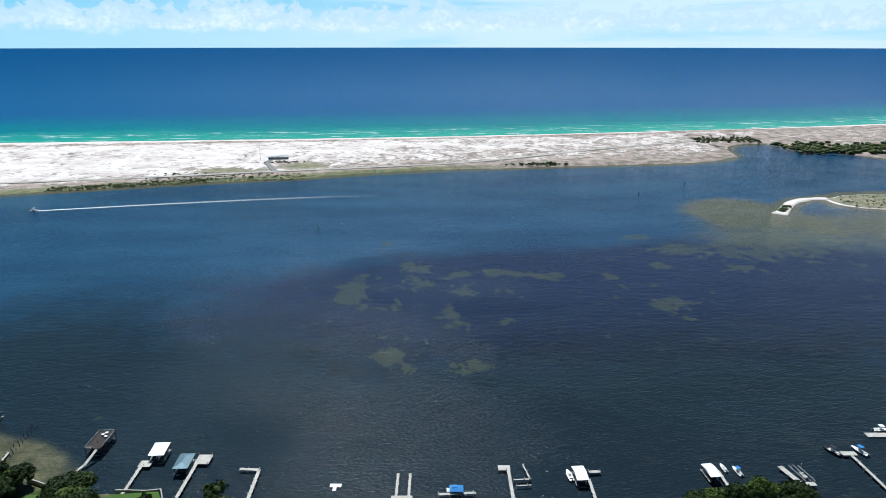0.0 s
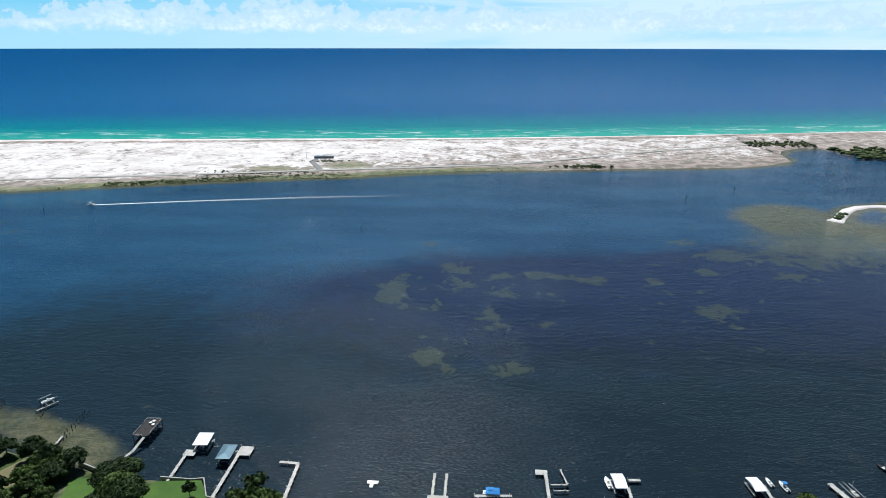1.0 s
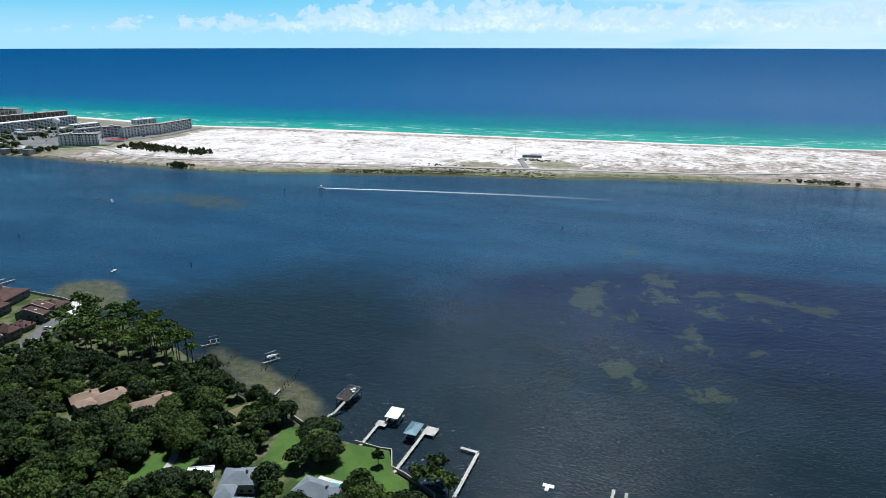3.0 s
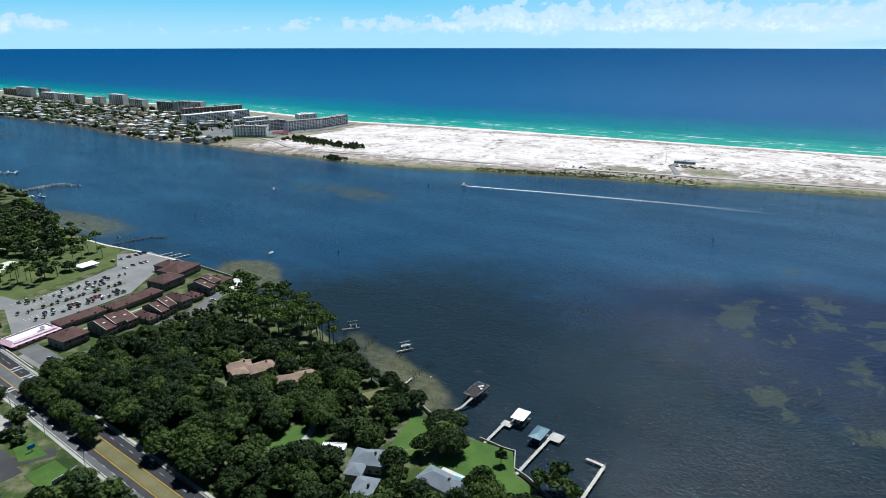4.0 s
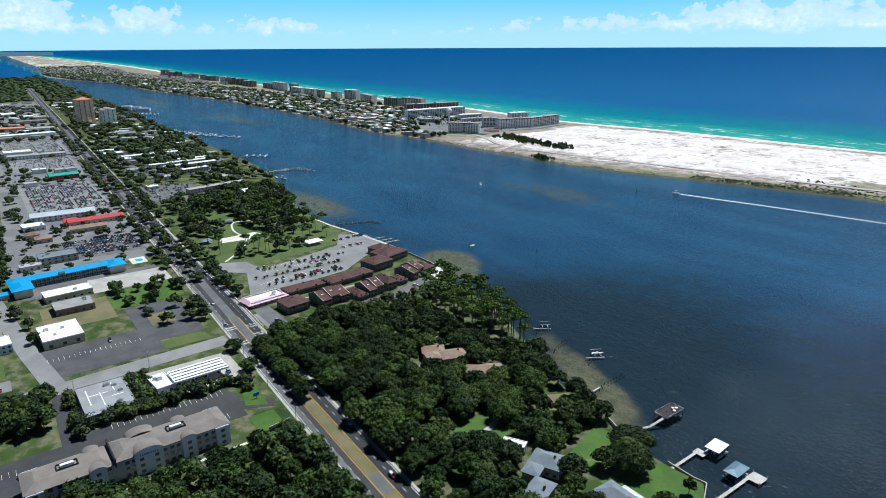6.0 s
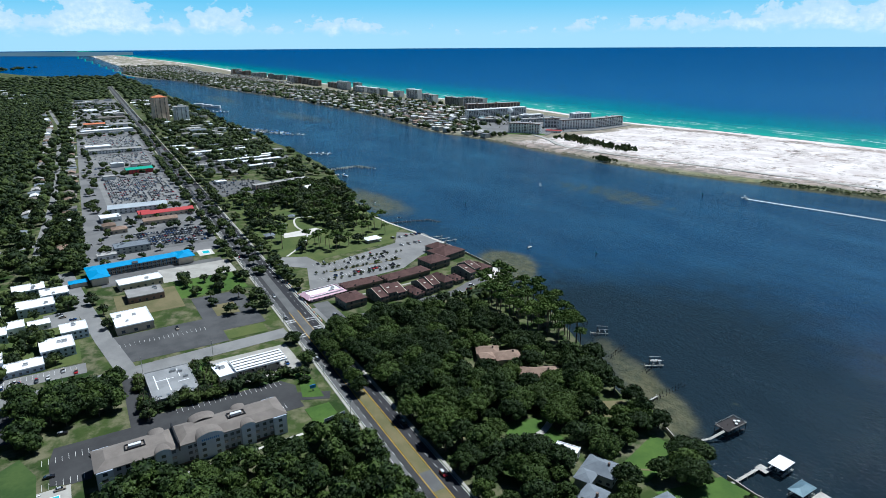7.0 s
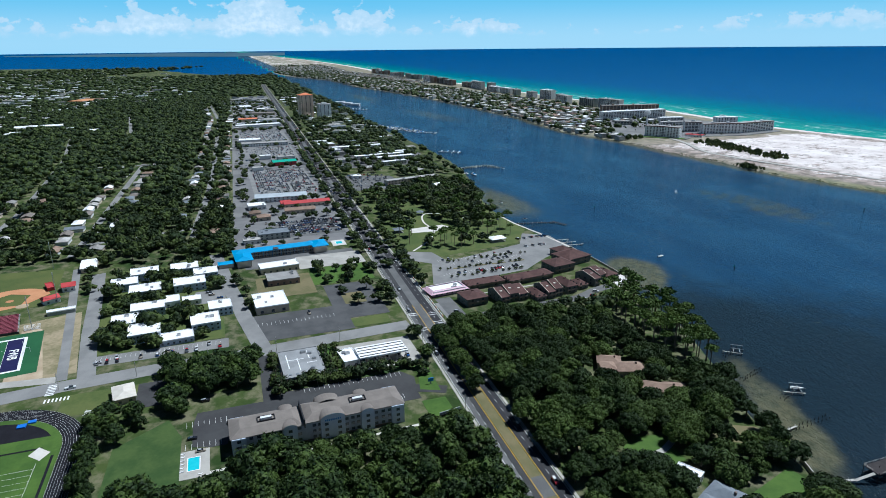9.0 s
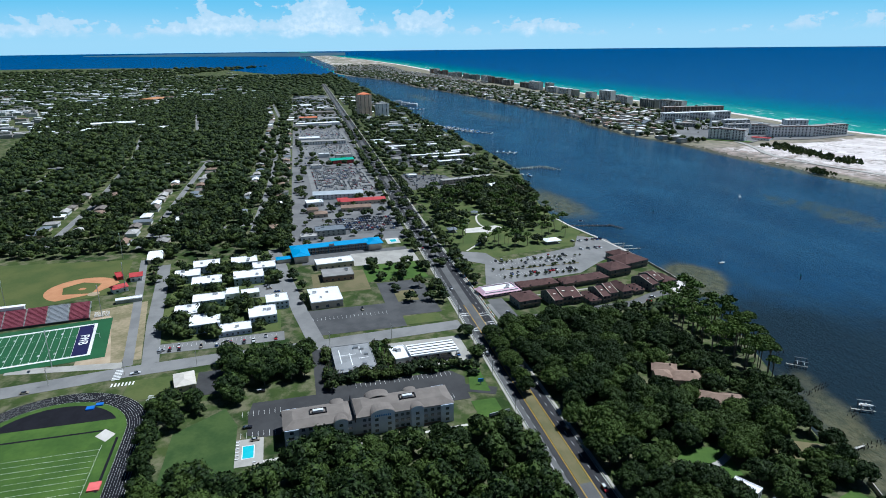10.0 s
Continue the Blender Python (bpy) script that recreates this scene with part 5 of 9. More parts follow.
for x0, y0, x1, y1 in ((-8, -6, -7.4, 12), (-2, -10, -1.5, 6), (3, -2, 9, -1.4), (-8, 4, 2, 4.5), (5, 4, 5.5, 14)):
    part("roof_seam", Geo().box(x0, y0, 4.25, x1, y1, 4.36), M["white_roof"], office, "white patched roof seam")
block("roadside_shop", "small shop with a cream hipped roof", "shop", -351, -64, 10.5, 16, 100, 3.6, "tan_wall", "trim_cream", 1, (2, 2), style="hip", rise=1.6)
block("park_kiosk", "pale low building by the ball field", "building", -600, -118, 12, 26, 95, 4.0, "tan_wall", "white_roof", 1, (2, 3), style="gable", rise=1.4)
block("field_house", "white field house with a red gabled roof", "field house", -548, -125, 9, 11, 98, 4.0, "white_wall", "red_roof", 1, (2, 2), style="gable", rise=2.0)
block("field_house", "maroon and white concession stand by the ball field", "field house", -522, -133, 11, 8, 120, 3.6, "white_wall", "red_roof", 1, (2, 1), style="gable", rise=2.0)
block("field_house", "small red-roofed dugout by the ball field", "dugout", -556, -140, 14, 5, 20, 2.6, "red_roof", "red_roof", style="flat")
block("field_shed", "long grey steel shed on the trampled yard", "shed", -496, -121, 18, 5, 98, 2.8, "grey_wall", "white_roof", style="flat")


def motel_blue():
    """L-shaped two-storey motel under a bright blue metal roof, with an open gallery along its front."""
    ob = thing("blue_motel", "two-storey L-shaped motel with a bright blue metal roof", "motel", -582, 42, 2.0, 94.0)
    for x0, y0, x1, y1 in ((-40, -5.5, 32, 5.5), (-40, -27, -28, -5.5), (30, -12, 42, 7)):
        part("wall", Geo().box(x0, y0, -0.4, x1, y1, 6.2), M["tan_wall"], ob)
        g = Geo()
        g.hip(x0, y0, x1, y1, 6.2, 1.9, 1.6, 0.4)
        part("roof", g, M["blue_roof"], ob, "bright blue metal roof")
    for f in range(2):
        part("gallery", Geo().box(-28, -7.0, 0.1 + 3 * f, 30, -5.5, 0.3 + 3 * f), M["concrete"], ob)
        for k in range(18):
            part("door", Geo().box(-26.6 + 3.15 * k, -5.62, 0.4 + 3 * f, -25.5 + 3.15 * k, -5.5, 2.5 + 3 * f), M["dark_wood"], ob)
            part("window", pane(1.3, 1.2), None, ob, at=pose(-24.4 + 3.15 * k, -5.5, 1.6 + 3 * f))
    for k in range(15):
        part("post", Geo().box(-27.5 + 4 * k, -7.0, 0, -27.25 + 4 * k, -6.8, 6.2), M["blue_roof"], ob)
    part("dormer", Geo().gable(-6, -7.2, -2, -3.5, 7.0, 1.2, 0.2), M["dark_metal"], ob)
    part("annex_wall", Geo().box(-55, -22, -0.4, -43, -14, 3.4), M["tan_wall"], ob)
    part("annex_roof", Geo().hip(-55, -22, -43, -14, 3.4, 1.0, 0.8), M["blue_roof"], ob)
    take(-580, 42, 30, 90)


motel_blue()
paved("motel_pool_deck", block_rect(-606, 93, -588, 106), 2.15, M["pale_concrete"], "pale deck round the motel pool", "deck")


def pool(x, y, w, d, label):
    ob = thing("swimming_pool", label, "swimming pool", x, y, 2.2)
    ring = Geo()
    for q in ((-w / 2 - 0.4, -d / 2 - 0.4, w / 2 + 0.4, -d / 2), (-w / 2 - 0.4, d / 2, w / 2 + 0.4, d / 2 + 0.4), (-w / 2 - 0.4, -d / 2, -w / 2, d / 2), (w / 2, -d / 2, w / 2 + 0.4, d / 2)):
        ring.box(q[0], q[1], -0.1, q[2], q[3], 0.08)
    part("coping", ring, M["white_roof"], ob)
    part("pool_water", Geo().box(-w / 2, -d / 2, -0.1, w / 2, d / 2, 0.03), M["pool"], ob, "clear turquoise water")


pool(-275, -27, 10, 5, "rectangular hotel pool with turquoise water")
pool(-597, 100, 8, 6, "motel pool with turquoise water")
for k in range(7):
    lounger = thing("sun_lounger", "white slatted sun lounger on the pool deck", "lounger", -284 + 2.8 * k if k < 6 else -266, -32 if k < 6 else -24, 2.2, 90, "pool loungers")
    part("bed", Geo().box(-0.9, -0.3, 0.3, 0.5, 0.3, 0.38), M["hull"], lounger)
    part("backrest", Geo().add([(0.5, -0.3, 0.34), (0.5, 0.3, 0.34), (1.0, 0.3, 0.8), (1.0, -0.3, 0.8), (0.5, -0.3, 0.3), (0.5, 0.3, 0.3), (1.03, 0.3, 0.76), (1.03, -0.3, 0.76)], [(0, 1, 2, 3), (7, 6, 5, 4), (0, 3, 7, 4), (1, 5, 6, 2), (2, 6, 7, 3)]), M["hull"], lounger)
    for lx in (-0.8, 0.4):
        for ly in (-0.26, 0.26):
            part("leg", Geo().box(lx - 0.03, ly - 0.03, 0, lx + 0.03, ly + 0.03, 0.3), M["hull"], lounger)


def filling_station():
    ob = thing("fuel_canopy", "white flat fuel canopy with dark bars over the pumps", "canopy", -348, 80, 2.0, 92.0)
    part("canopy", Geo().box(-15, -7.5, 4.9, 15, 7.5, 5.9), M["white_roof"], ob)
    for k in range(4):
        part("roof_rib", Geo().box(-14.6, -6.0 + 3.6 * k, 5.9, 14.6, -5.4 + 3.6 * k, 6.15), M["dark_metal"], ob)
    for px in (-11, -3.7, 3.7, 11):
        for py in (-4, 4):
            part("column", Geo().box(px - 0.3, py - 0.3, 0, px + 0.3, py + 0.3, 4.9), M["metal"], ob)
        part("pump", Geo().box(px - 0.5, -1.2, 0, px + 0.5, 1.2, 2.0), M["dark_metal"], ob)
    block("station_shop", "white flat-roofed filling station shop", "shop", -350, 60, 9.5, 17, 96, 4.2, "white_wall", "white_roof", 1, (2, 3), units=3)
    take(-348, 80, 16, 34)


filling_station()


def townhouse(x, y, w, d, turn, h, rise, label, gables=1, wall="moss_wall"):
    """Weathered town houses in a row: each unit under its own roof, with pale-capped party walls between them."""
    ob = thing("townhouse", label, "townhouse", x, y, 2.0, turn, "red-roofed town houses")
    uw = w / gables
    ridge = 0.12 * d
    for k in range(gables):
        x0, x1 = -w / 2 + k * uw, -w / 2 + (k + 1) * uw
        hh = h + (1.1 if k % 2 else 0.0)
        y0, y1 = -d / 2 + (1.4 if k % 2 else 0.0), d / 2
        part("wall", Geo().box(x0, y0, -0.4, x1, y1, hh), M[wall], ob)
        if gables == 1:
            part("roof", Geo().hip(x0, y0, x1, y1, hh, rise, 0.6), M["maroon_roof"], ob, "dark red shingle roof")
            part("vent_box", Geo().box(-0.8, -0.6, hh + rise * 0.7, 0.8, 0.6, hh + rise + 0.5), M["maroon_roof"], ob)
        else:
            g = Geo()
            for z in (0.0, 0.25):
                g.v += [(x0, y0 - 0.5, hh + z), (x1, y0 - 0.5, hh + z), (x1, ridge, hh + rise + z), (x0, ridge, hh + rise + z), (x0, y1 + 0.4, hh + 0.3 + z), (x1, y1 + 0.4, hh + 0.3 + z)]
            g.f = [(6, 7, 8, 9), (9, 8, 11, 10), (0, 1, 7, 6), (4, 10, 11, 5), (0, 3, 2, 1), (3, 4, 5, 2), (0, 6, 9, 3), (3, 9, 10, 4), (1, 2, 8, 7), (2, 5, 11, 8)]
            part("roof", g, M["maroon_roof"], ob, "dark red shingle roof")
            for px in ((x0, x1) if k == gables - 1 else (x0,)):
                prof = [(y0 - 0.3, -0.4), (y0 - 0.3, hh + 0.35), (ridge, hh + rise + 0.35), (y1 + 0.2, hh + 0.6), (y1 + 0.2, -0.4)]
                g = Geo()
                g.v = [(px - 0.18, a, b) for a, b in prof] + [(px + 0.18, a, b) for a, b in prof]
                g.f = [(0, 1, 2, 3, 4), (9, 8, 7, 6, 5)] + [(i, 5 + i, 5 + (i + 1) % 5, (i + 1) % 5) for i in range(5)]
                side = part("party_wall", g, M[wall], ob)
                cap = Geo().bar((px, y0 - 0.4, hh + 0.3), (px, ridge, hh + rise + 0.3), 0.4, 0.15).bar((px, ridge, hh + rise + 0.3), (px, y1 + 0.3, hh + 0.55), 0.4, 0.15)
                part("cap", cap, M["tan_wall"], side, "pale metal cap on the party wall")
            part("skylight", Geo().box(x0 + uw * 0.35, ridge - d * 0.3, hh + rise * 0.35, x0 + uw * 0.6, ridge - d * 0.16, hh + rise * 0.62 + 0.3), M["trim_cream"], ob)
        for f in range(2):
            for a in (-uw * 0.25, uw * 0.25):
                part("window", pane(1.6, 1.6), None, ob, at=pose((x0 + x1) / 2 + a, y0, 1.6 + 2.7 * f))
        part("balcony", Geo().box(x0 + 0.6, y0 - 1.5, 2.7, x1 - 0.6, y0, 2.9).box(x0 + 0.6, y0 - 1.5, 2.9, x1 - 0.6, y0 - 1.4, 3.8), M["wood_wall"], ob)
    for f in range(2):
        for a in (-0.3, 0.0, 0.3):
            for side in (1, 3):
                part("window", pane(1.3, 1.4), None, ob, at=pose(0, 0, 0, 0, 0, 90 * side) @ pose(a * d, -w / 2 - (0.2 if gables > 1 else 0.0), 1.6 + 2.7 * f))
    take(x, y, w, d, turn, 2.0)


rest = block("pink_restaurant", "low restaurant with a pink hipped edge and white flat top", "restaurant", -438, 154, 27, 14, 97, 3.8, "pink_roof", "white_roof", 1, (6, 3), units=3)
part("roof_skirt", Geo().add([(-16.5, -8.5, 2.6), (16.5, -8.5, 2.6), (16.5, 8.5, 2.6), (-16.5, 8.5, 2.6), (-13.2, -5.2, 4.75), (13.2, -5.2, 4.75), (13.2, 5.2, 4.75), (-13.2, 5.2, 4.75)], [(0, 1, 5, 4), (1, 2, 6, 5), (2, 3, 7, 6), (3, 0, 4, 7), (3, 2, 1, 0)]), M["pink_roof"], rest, "sloping pink roof edge")
LBL = "weathered grey town houses under a dark red shingle roof"
for q in ((-441, 187, 32, 12, 93, 3.6, 2.6, 1), (-440.5, 226, 41, 13, 97, 3.8, 2.8, 1), (-412, 166, 17, 17, 96, 5.6, 3.0, 1), (-410, 194, 23, 20, 96, 5.2, 3.6, 3), (-404, 214, 8.5, 18, 96, 3.4, 2.8, 1),
          (-407, 227, 14, 20, 96, 5.2, 3.6, 2), (-411, 243, 9, 20, 96, 5.6, 3.4, 1), (-412, 256, 9, 13, 96, 3.2, 2.4, 1), (-419, 272, 15, 20, 108, 5.8, 3.6, 2), (-421, 285, 13, 19, 108, 5.0, 3.2, 1),
          (-454, 261, 21, 18, 100, 6.2, 3.8, 1), (-470, 283, 26, 22, 105, 5.6, 4.4, 1), (-486, 284, 15, 18, 105, 5.0, 3.4, 1)):
    townhouse(*q[:7], LBL, q[7])
paved("townhouse_yard", [(-470, 140), (-385, 136), (-380, 245), (-395, 295), (-440, 302), (-500, 300), (-470, 262), (-448, 240)], 2.04, M["ground"], "shaded green gardens round the town houses", "yard", block=False)
ribbon("townhouse_drive", smooth_line([(-384, 150), (-388, 180), (-389, 215), (-391, 245), (-400, 264), (-404, 282)], 8.0), 9.0, 2.09, M["cracked_asphalt"], "grey asphalt drive in front of the town houses", "driveway", block=0)
ribbon("townhouse_walk", [(-424.0, 170.0), (-426.0, 212.0), (-428.0, 250.0)], 2.0, 2.1, M["concrete"], "pale walk between the town houses", "path", block=0)
paved("townhouse_lot", block_rect(-426, 141, -386, 153), 2.09, M["cracked_asphalt"], "grey parking court by the restaurant", "parking lot", block=False)
take(-418, 215, 70, 160)
paved("townhouse_point", [(-398, 286), (-412, 301), (-424, 304), (-412, 284)], 2.12, M["pale_concrete"], "pale concrete point on the water", "terrace", block=False)
paved("restaurant_lot", block_rect(-418, 138, -388, 152), 2.08, M["old_asphalt"], "bleached asphalt lot beside the road", "parking lot")
paved("beach_park_lot", [(-548, 148), (-524, 146), (-505, 165), (-456, 150), (-452, 172), (-462, 236), (-482, 262), (-505, 300), (-545, 302), (-562, 280), (-530, 262), (-506, 180), (-535, 175)], 2.08, M["old_asphalt"], "bleached asphalt parking lot of the waterside park", "parking lot", block=False)
take(-484, 205, 50, 110)
take(-525, 282, 56, 40)
stalls(-476, 165, 26, 2.8, 5.0)
stalls(-500, 180, 24, 2.8, 5.0)
stalls(-512, 172, 26, 2.8, 5.0)
for y0 in (178, 196, 214, 232):
    paved("lot_planter", block_rect(-487, y0, -484.5, y0 + 13), 2.2, M["dry_grass"], "planted strip in the parking lot", "planter", block=False)

# the waterside park
paved("park_lawn", [(-800, 165), (-560, 150), (-520, 176), (-535, 262), (-575, 290), (-640, 288), (-700, 294), (-790, 305)], 2.03, M["park_grass"], "sunlit park grass with worn patches", "lawn", block=False)
paved("splash_pad", [(-603, 176), (-618, 178), (-622, 215), (-612, 219), (-600, 205)], 2.12, M["pale_concrete"], "white concrete splash pad in the park", "play area")
ribbon("park_path", smooth_line([(-545, 160), (-575, 186), (-606, 200), (-640, 200), (-672, 212), (-660, 240), (-630, 250)], 8.0), 2.0, 2.1, M["pale_concrete"], "pale winding park path", "path")
ribbon("seawalk", [(-505.0, 302.0), (-545.0, 298.0), (-600.0, 289.0), (-640.0, 287.0)], 2.2, 2.12, M["pale_concrete"], "pale concrete walk along the water", "path")


def pavilion(x, y, w, d, turn, label, roof="white_roof"):
    ob = thing("pavilion", label, "pavilion", x, y, 2.1, turn, "park pavilions")
    part("roof", Geo().hip(-w / 2, -d / 2, w / 2, d / 2, 2.8, 1.8, 0.6), M[roof], ob)
    for sx in (-1, 1):
        for sy in (-1, 1):
            part("post", Geo().box(sx * w / 2.2 - 0.12, sy * d / 2.2 - 0.12, 0, sx * w / 2.2 + 0.12, sy * d / 2.2 + 0.12, 2.8), M["trim_cream"], ob)
    part("floor_slab", Geo().box(-w / 2, -d / 2, -0.1, w / 2, d / 2, 0.06), M["concrete"], ob)
    take(x, y, w, d, turn, 1.0)


for q in ((-548, 246, 15, 11, 95, "open park pavilion with a white hipped roof"), (-612, 164, 9, 9, 90, "small park shelter with a grey roof"), (-640, 186, 8, 8, 80, "small park shelter with a grey roof"),
          (-672, 206, 7, 7, 70, "small park shelter with a grey roof"), (-748, 290, 5, 5, 45, "small white waterside gazebo")):
    pavilion(*q, roof="white_roof" if "white" in q[5] else "slate_roof")

# houses among the trees by the sound
def house(x, y, w, d, turn, h, roof, wall, label, rise=2.2, wings=()):
    ob = thing("house", label, "house", x, y, 2.0, turn, "houses by the sound")
    for i, (x0, y0, x1, y1) in enumerate(((-w / 2, -d / 2, w / 2, d / 2), *wings)):
        part("wall", Geo().box(x0, y0, -0.4, x1, y1, h - 0.15 * i), M[wall], ob)
        part("roof", Geo().hip(x0, y0, x1, y1, h - 0.15 * i, rise * min(1, min(x1 - x0, y1 - y0) / d), 0.7), M[roof], ob)
    glaze(ob, w, d, 1, 0.0, h, (4, 3), (1.5, 1.2), (0, 1, 2, 3))
    part("chimney", Geo().box(w * 0.2, -0.5, h, w * 0.2 + 0.9, 0.5, h + rise + 0.9), M["brown_wall"], ob)
    take(x, y, w, d, turn, 3.5)
    for x0, y0, x1, y1 in wings:
        c, s = math.cos(radians(turn)), math.sin(radians(turn))
        mx, my = (x0 + x1) / 2, (y0 + y1) / 2
        take(x + mx * c - my * s, y + mx * s + my * c, x1 - x0, y1 - y0, turn, 2.5)


house(-252, 214, 22, 12, 60, 4.2, "rust_roof", "tan_wall", "long low house under terracotta-brown roofs", 2.2)
house(-278, 210, 15, 11, 70, 4.6, "rust_roof", "tan_wall", "house under a brown hipped roof", 2.4, ((-16, -3, -7.5, 6),))
house(-290, 204, 13, 10, 60, 4.4, "rust_roof", "tan_wall", "house under a brown hipped roof", 2.2)
house(-170, 182, 14, 11, 25, 4.8, "slate_roof", "grey_wall", "house with a grey slate hipped roof", 2.6, ((-7, -13, 0, -5),))
house(-158, 165, 9, 13, 20, 4.6, "slate_roof", "grey_wall", "small house with a grey hipped roof", 2.0)
house(-134, 188, 19, 10, -2, 4.6, "slate_roof", "white_wall", "long house with a grey roof beside a pool", 2.6)
block("flat_house", "modern house with a bright white flat roof", "house", -188, 177, 11, 10, 30, 4.2, "white_wall", "white_roof", 1, (3, 3), units=2)
paved("house_pool_deck", block_rect(-142, 194.5, -124, 201), 2.14, M["pale_concrete"], "pale deck round a house pool", "deck")
pool(-131, 197.5, 7, 3.4, "small house pool with bright blue water")
paved("patio", block_rect(-124, 200, -116, 206), 2.12, M["pale_concrete"], "pale paved patio with blue seats", "patio")
for q, lab in (([(-227, 169), (-220, 190), (-200, 187), (-196, 172), (-208, 162)], "sunlit green lawn in a clearing"), ([(-180, 226), (-166, 228), (-156, 196), (-170, 192)], "sunlit green lawn between the oaks"),
               ([(-150, 194), (-142, 227), (-122, 229), (-112, 214), (-99, 211), (-112, 196)], "bright green lawn down to the sea wall")):
    paved("lawn", q, 2.06, M["lawn"], lab, "lawn", block=False)
paved("dry_clearing", [(-222, 216), (-210, 238), (-199, 226), (-208, 210)], 2.05, M["dry_grass"], "dry grass clearing", "clearing", block=False)
for q in ((-211, 176, 30, 28), (-168, 212, 24, 36), (-132, 212, 36, 30), (-209, 225, 22, 24)):
    take(*q)
ribbon("house_drive", smooth_line([(-204, 163), (-208, 170), (-210, 182), (-220, 196), (-238, 200)], 5.0), 3.4, 2.1, M["concrete"], "pale winding driveway among the trees", "driveway")
ribbon("garden_path", [(-166.0, 198.0), (-156.0, 212.0), (-152.0, 226.0)], 1.2, 2.1, M["dry_grass"], "narrow garden path", "path", block=0)


def sea_wall(line, label):
    g = Geo()
    for a, b in zip(line[:-1], line[1:]):
        g.bar((*a, 0.2), (*b, 0.2), 0.5, 2.1)
    solid("sea_wall", g, M["concrete"], label, "sea wall", kind="structure")


sea_wall([(-141, 230), (-127, 229.5), (-121.5, 230.5), (-115.5, 219), (-108, 217), (-99, 213), (-90, 209)], "pale concrete sea wall below the lawn")
sea_wall([(-184, 238), (-174, 234), (-166, 232)], "low pale sea wall")
sea_wall([(-260, 262), (-250, 257), (-243, 255)], "low pale sea wall")
sea_wall([(-400, 288), (-418, 303), (-436, 305), (-470, 305), (-510, 303), (-560, 297)], "pale concrete sea wall along the marina point")


# ---- the town along the highway ----
paved("commercial_ground", [(-602, 2), (-602, hwy(-602) - 15), (-2620, hwy(-2620) - 15), (-2620, 70), (-1500, 30), (-1000, 14)], 2.04, M["lot_asphalt"], "worn grey asphalt between shops", "parking lot", block=False)
for name, x0, y0, x1, y1 in (("car_lot", -1012, 36, -828, 122), ("car_lot", -692, 46, -632, 114), ("store_lot", -1500, 40, -1330, 138), ("store_lot", -1260, 40, -1140, 130)):
    paved(name, block_rect(x0, y0, x1, y1), 2.1, M["old_asphalt"] if x0 < -800 else M["cracked_asphalt"], "broad parking lot full of cars", "parking lot")
paved("motel_court", [(-985, 178), (-1240, 186), (-1240, 320), (-1080, 335), (-985, 300)], 2.06, M["cracked_asphalt"], "grey courts between long motel wings", "parking lot", block=False)
paved("water_side_lot", [(-930, 165), (-820, 162), (-815, 215), (-830, 240), (-905, 232)], 2.08, M["cracked_asphalt"], "grey parking lot by low motels", "parking lot")
SHOP = "flat-roofed shop along the highway"
